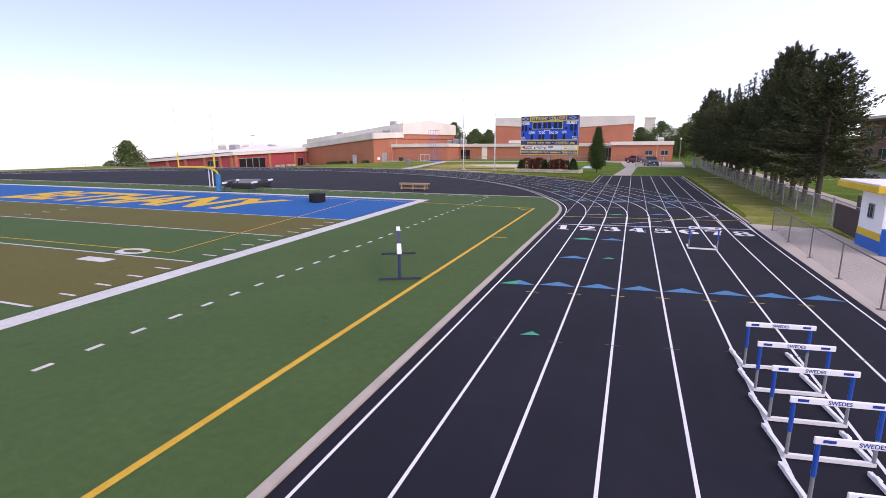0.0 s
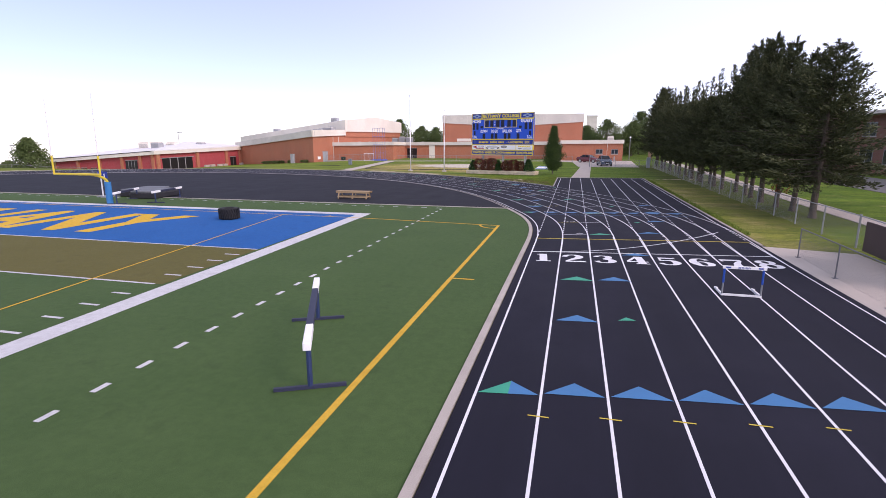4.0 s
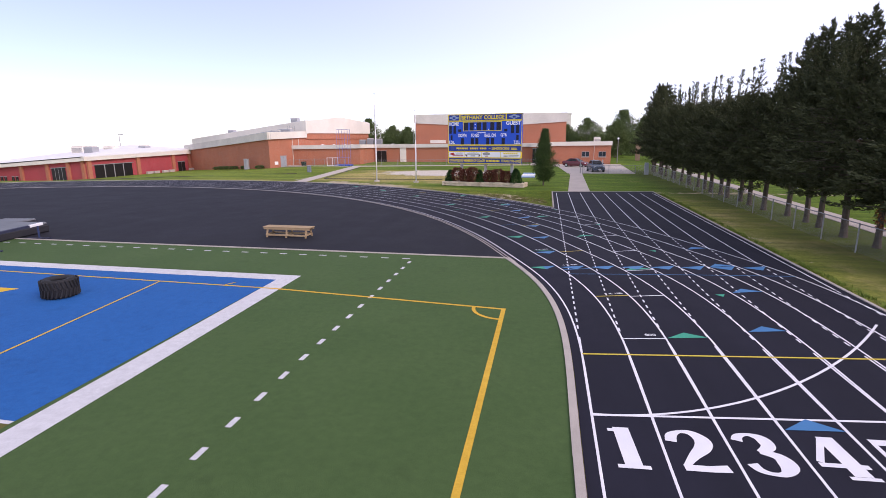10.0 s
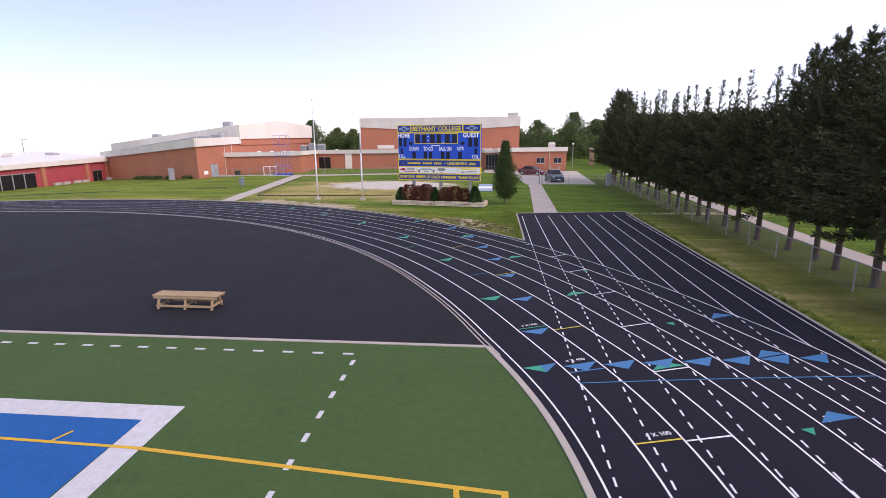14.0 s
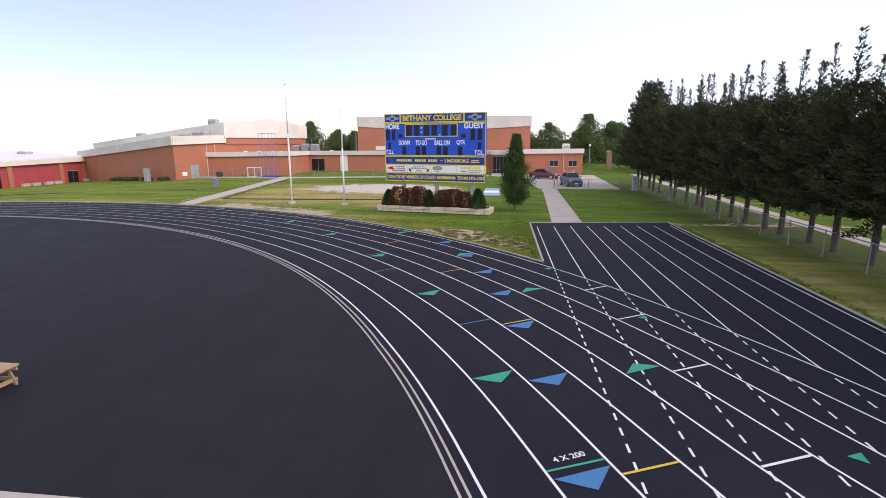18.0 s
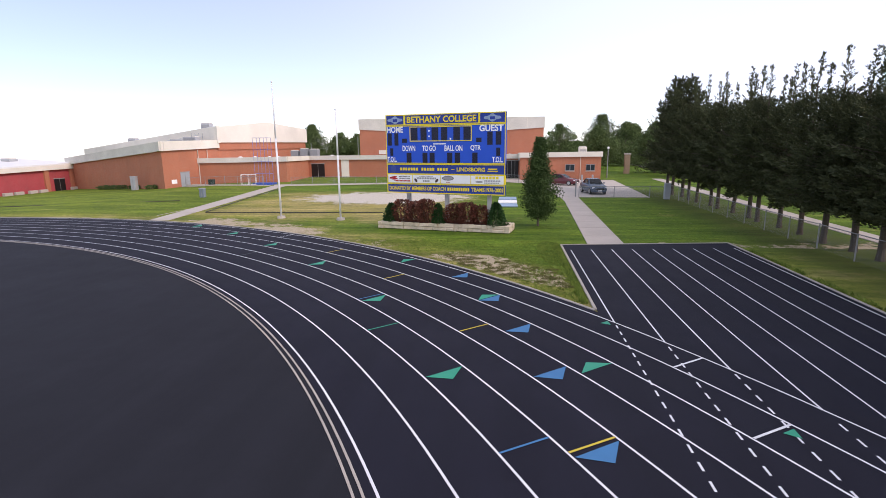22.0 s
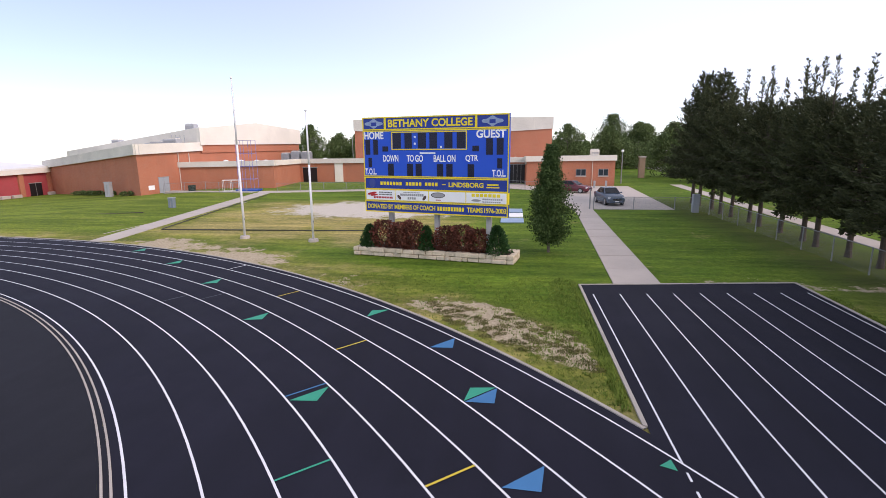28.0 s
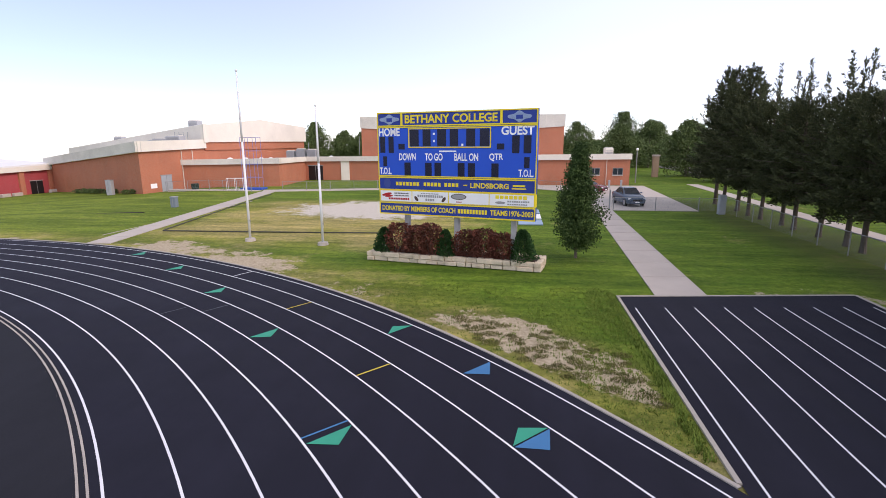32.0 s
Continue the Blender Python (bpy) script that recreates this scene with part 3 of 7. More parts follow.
# track numbers and lines
bm = bmesh.new()
prism(bm, [(0.0, -0.53), (8 * LANE, -0.53 + SKEW * 8 * LANE), (8 * LANE, -0.47 + SKEW * 8 * LANE), (0.0, -0.47)], 0.004, 0.0075)
prev = None
for i in range(41):
    x = 7.9 * i / 40
    y = -0.47 + 0.148 * x ** 1.8
    d = 0.148 * 1.8 * max(x, 1e-3) ** 0.8
    n = Vector((-d, 1)).normalized() * 0.03
    row = [bm.verts.new((x - n.x, y - n.y, 0.0085)), bm.verts.new((x + n.x, y + n.y, 0.0085))]
    if prev:
        bm.faces.new((prev[0], row[0], row[1], prev[1]))
    prev = row
structure("finish_lines", bm, LINE, "white finish line and curved start line", "track marking")
bm = bmesh.new()
prism(bm, [(0.0, 2.22), (8 * LANE, 2.22 + SKEW * 8 * LANE), (8 * LANE, 2.28 + SKEW * 8 * LANE), (0.0, 2.28)], 0.004, 0.009)
structure("yellow_line", bm, LINE_YELLOW, "thin yellow line across the track", "track marking")


def ring_pts(cx, cy, rx, ry, thick, thin, n=16):
    """A closed loop for a brush: x, y and width, heavy at the sides."""
    out = []
    for i in range(n + 1):
        a = 2 * math.pi * i / n
        out.append((cx + rx * math.cos(a), cy + ry * math.sin(a), thin + (thick - thin) * abs(math.cos(a)) ** 1.3))
    return out


# slab-serif numerals as brush strokes: x, y and width of the brush in a unit box
DIGITS = {
    "1": [[(0.5, 0.05, 0.3), (0.5, 1.0, 0.3)], [(0.18, 0.045, 0.1), (0.82, 0.045, 0.1)], [(0.2, 0.92, 0.1), (0.5, 0.92, 0.1)]],
    "2": [[(0.1, 0.68, 0.2), (0.17, 0.84, 0.2), (0.38, 0.95, 0.1), (0.62, 0.93, 0.18), (0.77, 0.75, 0.3), (0.68, 0.56, 0.28), (0.4, 0.34, 0.18), (0.14, 0.1, 0.1)], [(0.1, 0.08, 0.17), (0.6, 0.08, 0.17), (0.97, 0.11, 0.2)]],
    "3": [[(0.13, 0.78, 0.2), (0.22, 0.9, 0.16), (0.45, 0.96, 0.1), (0.68, 0.86, 0.26), (0.68, 0.66, 0.24), (0.42, 0.53, 0.1)],
          [(0.42, 0.525, 0.1), (0.72, 0.44, 0.24), (0.78, 0.24, 0.32), (0.6, 0.06, 0.16), (0.36, 0.04, 0.1), (0.17, 0.11, 0.16), (0.1, 0.24, 0.2)]],
    "4": [[(0.58, 0.97, 0.12), (0.1, 0.36, 0.12)], [(0.04, 0.3, 0.12), (0.96, 0.3, 0.12)], [(0.66, 0.08, 0.3), (0.66, 0.99, 0.3)], [(0.38, 0.04, 0.09), (0.94, 0.04, 0.09)]],
    "5": [[(0.16, 0.9, 0.19), (0.86, 0.9, 0.19)], [(0.2, 0.86, 0.09), (0.17, 0.52, 0.09)], [(0.17, 0.53, 0.1), (0.42, 0.61, 0.12), (0.68, 0.55, 0.22), (0.79, 0.32, 0.32), (0.64, 0.09, 0.18), (0.38, 0.04, 0.1), (0.18, 0.1, 0.16), (0.1, 0.24, 0.2)]],
    "6": [[(0.84, 0.78, 0.2), (0.76, 0.9, 0.16), (0.55, 0.96, 0.1), (0.32, 0.86, 0.2), (0.2, 0.62, 0.3), (0.2, 0.36, 0.32), (0.32, 0.1, 0.2), (0.55, 0.04, 0.1), (0.76, 0.14, 0.22), (0.82, 0.32, 0.28), (0.7, 0.5, 0.18), (0.5, 0.56, 0.1), (0.3, 0.48, 0.1)]],
    "7": [[(0.06, 0.9, 0.2), (0.94, 0.9, 0.2)], [(0.1, 0.95, 0.08), (0.1, 0.7, 0.08)], [(0.88, 0.84, 0.12), (0.6, 0.5, 0.24), (0.45, 0.02, 0.34)]],
    "8": [ring_pts(0.5, 0.75, 0.27, 0.2, 0.24, 0.1), ring_pts(0.5, 0.27, 0.33, 0.23, 0.28, 0.1)],
}
for k in range(8):
    bm = bmesh.new()
    for j, line in enumerate(DIGITS[str(k + 1)]):
        if len(line) > 4:                      # round the bends between the given points
            ends = [line[0]] + line + [line[-1]]
            line = [tuple(0.5 * (2 * b + (c - a) * f + (2 * a - 5 * b + 4 * c - d) * f * f + (3 * b - a - 3 * c + d) * f ** 3) for a, b, c, d in zip(*ends[i:i + 4]))
                    for i in range(len(line) - 1) for f in (0, 0.25, 0.5, 0.75)] + [line[-1]]
        pts = [Vector((x * 0.78 - 0.39, y * 1.16)) for x, y, w in line]
        row, z = None, 0.0002 * j
        for i, p in enumerate(pts):
            d = (pts[min(i + 1, len(pts) - 1)] - pts[max(i - 1, 0)]).normalized()
            if line[0][:2] == line[-1][:2] and i in (0, len(pts) - 1):
                d = (pts[1] - pts[-2]).normalized()
            side = Vector((-d.y, d.x)) * (line[i][2] * 0.45)
            new_row = [bm.verts.new((*(p - side), z)), bm.verts.new((*(p + side), z))]
            if row:
                bm.faces.new((row[0], new_row[0], new_row[1], row[1]))
            row = new_row
    moved(bm, pose((k + 0.5) * LANE, -2.0 + 0.11 * k, 0.0068, 0, 0, 4))
    structure("lane_number", bm, LINE, "large white slab-serif lane number painted on the track", "lettering")

# ---- exchange marks on the bend: lane, angle, way the point looks, paint ----
TRIS = [(7, 49.06, 1, "g"), (7, 44.76, -1, "b"), (6, 40.93, 1, "g"), (6, 40.88, -1, "b"), (5, 37.32, -1, "b"), (3, 44.02, -1, "g"),
        (4, 52.47, -1, "g"), (5, 59.97, -1, "g"), (6, 66.38, -1, "g"), (7, 72.18, -1, "g"), (2, 35.36, -1, "g"), (4, 33.76, -1, "b"),
        (5, 33.27, 1, "g"), (3, 29.9, -1, "b"), (4, 24.99, 1, "g"), (1, 26.26, -1, "g"), (2, 25.55, -1, "b"), (1, 21.15, -1, "b"),
        (7, 20.18, 1, "b"), (6, 16.53, 1, "b"), (2, 7.41, 1, "g"), (5, 12.47, 1, "b"), (4, 8.1, 1, "b"), (3, 1.95, 1, "b"),
        (3, 16.43, 1, "g")] + [(k, 17.65 - 0.2 * k, -1, "b") for k in range(8)]
SMALL = [(7.62, 36.16), (6.6, 28.75), (5.45, 20.28), (4.45, 12.27)]
BARS = [(4, 38.22, "y"), (3, 44.34, "b"), (5, 46.73, "y"), (2, 40.32, "g"), (6, 54.57, "y"), (7, 61.78, "w"), (3, 58.27, "d"), (4, 57.07, "d"),
        (3, 30.11, "y"), (2, 30.77, "b"), (7, 32.36, "w"), (6, 28.86, "w"), (5, 24.7, "w"), (2, 20.93, "y"), (4, 20.42, "w"), (1, 12.22, "y"),
        (2, 12.17, "w"), (1, 7.3, "w"), (1, 21.44, "g"), (1, 16.88, "b"), (3, 16.31, "w")]
PAINT = {"g": LINE_GREEN, "b": LINE_BLUE, "y": LINE_YELLOW, "w": LINE, "d": worn("mark_faded", (0.09, 0.10, 0.12), 0.7)}
SAY = {"g": "green", "b": "blue", "y": "yellow", "w": "white", "d": "faded grey"}
marks = {}
for k, a, way, c in TRIS:
    bm = bmesh.new()
    z = 0.0095 if way > 0 else 0.0105
    if (k, way) == (0, -1):
        p0, p1, p2, pm = polar(0.03, a), polar(0.97, a + 0.12), polar(0.5, a - 0.55), polar(0.5, a + 0.06)
        bm2 = bmesh.new()
        flat(bm2, [p0, pm, p2], 0.0095)
        structure("zone_mark", bm2, LINE_GREEN, "green painted triangle on the track", "track marking")
        flat(bm, [pm, p1, p2], 0.0105)
    else:
        flat(bm, [polar(k + 0.03, a), polar(k + 0.97, a + 0.12), polar(k + 0.5, a + 0.55 * way)], z)
    structure("zone_mark", bm, PAINT[c], SAY[c] + " painted triangle on the track", "track marking")
for k, a in SMALL:
    bm = bmesh.new()
    flat(bm, [polar(k, a), polar(k + 0.3, a + 0.03), polar(k + 0.14, a - 0.32)], 0.0115)
    structure("zone_mark", bm, LINE_GREEN, "small green painted triangle on the track", "track marking")
for k, a, c in BARS:
    bm = bmesh.new()
    flat(bm, [polar(k + 0.02, a - 0.04), polar(k + 0.98, a + 0.03), polar(k + 0.98, a + 0.10), polar(k + 0.02, a + 0.03)], 0.0125)
    structure("start_line", bm, PAINT[c], SAY[c] + " painted start line across one lane", "track marking")
bm = bmesh.new()
for k in range(1, 8):
    flat(bm, [polar(k, 16.2 - 0.2 * k), polar(k + 1, 16.0 - 0.2 * k), polar(k + 1, 16.06 - 0.2 * k), polar(k, 16.26 - 0.2 * k)], 0.0125)
structure("start_line", bm, LINE_BLUE, "thin blue line across seven lanes", "track marking")
for words, k, a in (("4 X 400", 1.5, 17.75), ("4 X 200", 1.5, 21.7), ("800", 1.7, 7.6), ("4 X 100", 1.6, 12.5)):
    bm = text_bm(words, 0.14, None, 0.02)
    moved(bm, pose(*polar(k, a), 0.0125, 0, 0, a + 4))
    structure("event_lettering", bm, LINE, "small white event lettering on the track", "lettering")

# marks on the straight
for x, w, y, c in [((k + 0.5) * LANE, 0.98, -11.82 + 0.15 * k, "b") for k in range(1, 8)] + [
        (1.65, 0.98, -8.02, "b"), (1.65, 0.98, -4.36, "g"), (2.75, 0.96, -4.15, "b"), (2.78, 0.4, -7.69, "g"), (1.6, 0.4, -15.55, "g")]:
    bm = bmesh.new()
    h = 0.5 if w > 0.5 else 0.28
    flat(bm, [(x - w / 2, y), (x + w / 2, y + 0.1), (x, y + h)], 0.0075)
    structure("zone_mark", bm, PAINT[c], SAY[c] + " painted triangle on the track", "track marking")
for pts, m in (([(0.03, -11.89), (0.53, -11.82), (0.53, -11.35)], LINE_GREEN), ([(0.53, -11.82), (1.03, -11.75), (0.53, -11.35)], LINE_BLUE)):
    bm = bmesh.new()
    flat(bm, pts, 0.0075)
    structure("zone_mark", bm, m, "half of a green and blue triangle on the track", "track marking")
bm = bmesh.new()
for k in range(1, 8):
    quad(bm, (k * LANE - 0.16, -12.6 + 0.18 * k), (k * LANE + 0.16, -12.6 + 0.18 * k), 0.03, 0.0085)
structure("lane_ticks", bm, LINE_YELLOW, "short yellow ticks across the lane lines", "track marking")
bm = bmesh.new()
for k in range(1, 8):
    quad(bm, (k * LANE - 0.14, -16.1 + 0.2 * k), (k * LANE + 0.14, -16.1 + 0.2 * k), 0.025, 0.0085)
structure("lane_ticks", bm, PAINT["d"], "short faded grey ticks across the lane lines", "track marking")

# ---- paved ways ----
bm = bmesh.new()
prism(bm, [(8.76, -70), (30, -70), (30, -3.4), (13.9, -3.4), (13.9, -1.0), (11.75, -1.0), (11.7, 1.9), (8.76, 2.65)], -0.1, 0.006)
structure("pavement_concrete", bm, CONCRETE, "pale concrete walkway beside the track", "walkway")
walk_way = structure("pavement_walk", boxes((2.2, 2.3, 40.6, 66, -0.1, -0.02)), CONCRETE, "straight pale concrete footpath across the lawn", "footpath")


def slabs(parent, a0, a1, b0, b1, n, gap=0.02, z=0.012):
    """A way of n concrete slabs between the edges a0-a1 and b0-b1."""
    for i in range(n):
        f0, f1 = i / n, (i + 1) / n - gap / n
        bm = bmesh.new()
        p = [tuple(u[j] + (v[j] - u[j]) * f for j in (0, 1)) for u, v, f in ((a0, a1, f0), (b0, b1, f0), (b0, b1, f1), (a0, a1, f1))]
        prism(bm, p, [land(*q) - 0.08 for q in p], [land(*q) + z for q in p])
        part("slab", bm, CONCRETE, parent)


slabs(walk_way, (1.1, 40.05), (2.4, 66), (3.12, 40.33), (4.0, 66), 9)
gym_way = structure("pavement_path", boxes((-32, -31.9, 50, 70, -0.1, -0.02)), CONCRETE, "concrete footpath leading to the gymnasium", "footpath")
slabs(gym_way, (-30.6, 47.2), (-36.2, 80), (-29.1, 47.4), (-34.3, 80), 15)
bm = bmesh.new()
prism(bm, [(2.0, 66.05), (11.2, 66.05), (12.6, 92), (-1.2, 92), (-1.2, 96), (-4, 96), (-4, 88), (1, 84)], -0.1, 0.008)
structure("pavement_lot", bm, CONCRETE, "pale concrete parking area in front of the school", "parking lot")
bm = bmesh.new()
prism(bm, [(-37, 82.5), (-36, 80), (-4.2, 88), (-4.2, 90.2)], -0.1, 0.006)
prism(bm, [(-50, 83), (-50, 81.4), (-37.1, 80.6), (-37.1, 82.4)], -0.6, 0.0)
structure("pavement_front", bm, CONCRETE, "pale footpath along the school front", "footpath")
bm = bmesh.new()
prism(bm, [(15.3, 2.7), (16.7, 2.7), (20.5, 95), (19.0, 95)], -0.1, 0.0)
structure("pavement_side", bm, CONCRETE, "pale footpath behind the row of trees", "footpath")
bm = bmesh.new()
prism(bm, [(25, 2.7), (33, 2.7), (36, 150), (28, 150)], -0.1, 0.0)
structure("pavement_road", bm, worn("road_grey", (0.20, 0.19, 0.18), 0.9), "grey street beyond the trees", "street")


def tufts(name, spots, count, mat, label, size=(0.05, 0.13), width=0.035):
    """Grass blades in clumps over the given round spots."""
    rnd = random.Random(5)
    vs, fs = [], []
    for _ in range(count):
        cx, cy, rx, ry = rnd.choice(spots)
        a, r = rnd.uniform(0, 6.28), math.sqrt(rnd.random())
        x, y = cx + rx * r * math.cos(a), cy + ry * r * math.sin(a)
        if x > CHUTE_X0 - 0.2 and x < CHUTE_X1 + 0.2 and y < CHUTE_Y + 0.2:
            continue
        if math.hypot(x - CX, y - CY) < RB + (K_OUT + 0.18) * WB and x < 0:
            continue
        z = land(x, y) - 0.03
        for _ in range(5):
            b = rnd.uniform(0, 6.28)
            h, w = rnd.uniform(*size), width
            ox, oy = x + rnd.uniform(-0.06, 0.06), y + rnd.uniform(-0.06, 0.06)
            i = len(vs)
            vs += [(ox - w * math.sin(b), oy + w * math.cos(b), z), (ox + w * math.sin(b), oy - w * math.cos(b), z),
                   (ox + h * 0.6 * math.cos(b), oy + h * 0.6 * math.sin(b), z + h)]
            fs.append((i, i + 1, i + 2))
    me = bpy.data.meshes.new(name)
    me.from_pydata(vs, [], fs)
    me.materials.append(mat)
    return tagged(new(name, me), label, "grass", "", "stuff")


BLADE = leaf_mat("grass_blades", (0.08, 0.15, 0.018), (0.22, 0.28, 0.05))
tufts("grass_tufts", [(-4, 34.5, 4.5, 3.0), (-1.5, 31.5, 1.4, 3.0), (-2, 37, 2, 4), (-8, 39, 4, 2.5), (-1, 38, 0.8, 3)], 5000, BLADE,
      "uneven short grass tufts between bare patches", (0.03, 0.075), 0.012)
tufts("grass_edge", [(-0.62, 29.5 + i * 0.55, 0.16, 0.4) for i in range(20)] + [(9.1, 6 + i * 1.2, 0.2, 0.7) for i in range(28)], 1600, BLADE,
      "taller grass along the kerb", (0.06, 0.16), 0.014)


def clumps(name, a, b, spread, count, mat, label):
    """Round knots of short blades strewn on the bare earth between a and b."""
    rng = np.random.default_rng(8)
    vs, fs, at = [], [], []
    while len(at) < count:
        f = rng.random()
        q = np.array(a) * (1 - f) + np.array(b) * f + rng.normal(size=2) * spread
        if math.hypot(q[0] - CX, q[1] - CY) < RB + (K_OUT + 0.4) * WB or q[0] > CHUTE_X0 - 0.4:
            continue
        if all(np.hypot(*(q - o[:2])) > 0.3 for o in at):
            at.append(np.array([q[0], q[1], rng.uniform(0.09, 0.24)]))
    for x, y, r in at:
        for _ in range(int(900 * r)):
            c, d = rng.uniform(0, 6.28), math.sqrt(rng.random())
            px, py = x + 1.5 * r * d * math.cos(c), y + r * d * math.sin(c)
            e, w, h = rng.uniform(0, 6.28), 0.012, rng.uniform(0.03, 0.07) * (1.2 - 0.6 * d)
            i = len(vs)
            vs += [(px - w * math.sin(e), py + w * math.cos(e), -0.01), (px + w * math.sin(e), py - w * math.cos(e), -0.01),
                   (px + 0.7 * h * math.cos(e), py + 0.7 * h * math.sin(e), h)]
            fs.append((i, i + 1, i + 2))
    me = bpy.data.meshes.new(name)
    me.from_pydata(vs, [], fs)
    me.materials.append(mat)
    return tagged(new(name, me), label, "grass", "", "stuff")


clumps("grass_clumps", (-6.2, 36.0), (-1.5, 32.2), 0.75, 48, leaf_mat("dull_blades", (0.10, 0.105, 0.03), (0.20, 0.18, 0.065)), "dull olive grass clumps on the bare earth")


# ---- trees ----
def add_mesh(name, vs, fs, mat, parent, smooth=False):
    me = bpy.data.meshes.new(name)
    me.from_pydata([tuple(v) for v in vs], [], fs)
    me.materials.append(mat)
    if smooth:
        me.shade_smooth()
    ob = new(name, me)
    ob.parent = parent
    return ob


def spray(vs, fs, rng, p, d, length, width):
    """One flat tapering spray of foliage from p along d."""
    d = d / (np.linalg.norm(d) + 1e-9)
    side = np.cross(d, rng.normal(size=3))
    side /= np.linalg.norm(side) + 1e-9
    m = p + d * length * 0.45 + rng.normal(size=3) * length * 0.06
    i = len(vs)
    vs += [p, m + side * width, p + d * length, m - side * width]
    fs.append((i, i + 1, i + 2, i + 3))


def spray_mesh(name, rng, p, d, length, width, mat, parent):
    """Many flat tapering sprays from the points p along d, in one mesh."""
    d = d / (np.linalg.norm(d, axis=1, keepdims=True) + 1e-9)
    side = np.cross(d, rng.normal(size=d.shape))
    side /= np.linalg.norm(side, axis=1, keepdims=True) + 1e-9
    m = p + d * length[:, None] * 0.45 + rng.normal(size=d.shape) * length[:, None] * 0.06
    vs = np.stack([p, m + side * width[:, None], p + d * length[:, None], m - side * width[:, None]], 1).reshape(-1, 3)
    fs = np.arange(len(vs)).reshape(-1, 4)
    return add_mesh(name, vs.tolist(), fs.tolist(), mat, parent)


def cedar(height, radius, seed, leaders, bare, blunt):
    """A cedar with a bare lower trunk and layered boughs: either blunt with thin leaders above, or a full pyramid."""
    rng = np.random.default_rng(seed)
    t = thing("cedar_tree", "tall dark green cedar with a bare grey-brown trunk", "tree", group="row of cedars by the fence")
    lean = rng.normal(size=2) * 0.15
    bm = bmesh.new()
    tube(bm, (0, 0, -0.1), (0, 0, 0.35), 0.2, 0.15, 9)
    tube(bm, (0, 0, 0.35), (lean[0] * 0.4, lean[1] * 0.4, bare + 0.6), 0.15, 0.125, 9)
    tube(bm, (lean[0] * 0.4, lean[1] * 0.4, bare + 0.6), (lean[0], lean[1], height * 0.85), 0.125, 0.03, 8)
    pts, ways, sizes = [], [], []
    n, top = (128, 0.77) if blunt else (150, 0.97)
    for i in range(n):
        f = (i + rng.random()) / n
        z = bare - 0.1 + (height * top - bare) * f
        a = 2.4 * i + rng.normal() * 0.5
        prof = (0.85 + 0.25 * min(1, f * 6)) * ((1 - f ** 2.4) ** 0.8 * 0.82 + 0.18 if blunt else (1 - f) ** 0.8) + 0.05
        reach = radius * prof * rng.uniform(0.5, 1.35) * (1 + 0.18 * math.sin(2 * a + seed)) + 0.12
        out, across = np.array([math.cos(a), math.sin(a), 0.0]), np.array([-math.sin(a), math.cos(a), 0.0])
        root = np.array([lean[0] * f, lean[1] * f, z])
        droop, rise = rng.uniform(0.15, 0.5) * (1 - f), rng.uniform(0.16, 0.42) + 0.35 * f
        if f < 0.75:
            tip = root + out * reach * 0.8 + np.array([0, 0, (-droop * 0.8 + rise * 0.64) * reach])
            tube(bm, root, tip, 0.045 * (1.1 - f), 0.012, 4, False)
        m = int(185 * (0.3 + 0.7 * min(1.0, prof)))
        g = rng.uniform(0.04, 1.0, m) ** 0.62
        lat = rng.normal(size=m) * (0.05 + 0.2 * reach * g * (1.25 - g))
        p = root + out * (reach * g)[:, None] + across * lat[:, None]
        p[:, 2] += (-droop * g + rise * g * g) * reach - 0.12 * np.abs(lat) + rng.normal(size=m) * 0.07
        d = out * rng.uniform(0.5, 1.1, m)[:, None] + across * (np.sign(lat) * rng.uniform(0.1, 0.8, m))[:, None] + rng.normal(size=(m, 3)) * 0.25
        d[:, 2] += rng.uniform(-0.15, 0.6, m) + 0.5 * f
        pts.append(p), ways.append(d), sizes.append((0.13 + 0.07 * (1 - f)) * rng.uniform(0.6, 1.5, m))
    part("trunk", bm, BARK_DARK, t)
    # thin jagged leaders, bent a little by the wind
    for j in range(leaders):
        a, q = rng.uniform(0, 6.28), rng.uniform(0.3, 0.7) * (j > 0)
        foot = np.array([lean[0] + q * math.cos(a) * radius, lean[1] + q * math.sin(a) * radius, height * ((0.66 if blunt else 0.6) - 0.1 * q)])
        tip = height * (1.0 - (0.1 if blunt else 0.24) * q - 0.05 * rng.random() * (j > 0))
        bend = rng.normal(size=2) * 0.12 + np.array([math.cos(a), math.sin(a)]) * 0.3 * (j > 0)
        tall = tip - foot[2]

        def at(f):
            return np.stack([foot[0] + bend[0] * f * f, foot[1] + bend[1] * f * f, foot[2] + tall * f], -1)
        for k in range(int((9 if blunt else 11) * tall)):
            f, b = rng.random() ** 0.9, rng.uniform(0, 6.28)
            reach = ((0.62 if blunt else 1.1) * (1 - f) ** 1.1 + 0.06) * rng.uniform(0.3, 1.35)
            out = np.array([math.cos(b), math.sin(b), 0.0])
            m = 7 + int(24 * reach)
            g = rng.uniform(0.0, 1.0, m) ** 0.7
            p = at(f) + out * (reach * g)[:, None] + rng.normal(size=(m, 3)) * 0.03
            p[:, 2] += reach * (0.8 * g * g - 0.1)
            d = out * 0.8 + rng.normal(size=(m, 3)) * 0.3
            d[:, 2] += 0.35 + 0.7 * g
            pts.append(p), ways.append(d), sizes.append(0.15 * rng.uniform(0.6, 1.4, m) * (1.1 - 0.3 * f))
        m = int(34 * tall)
        d = rng.normal(size=(m, 3)) * 0.35
        d[:, 2] += 1.0
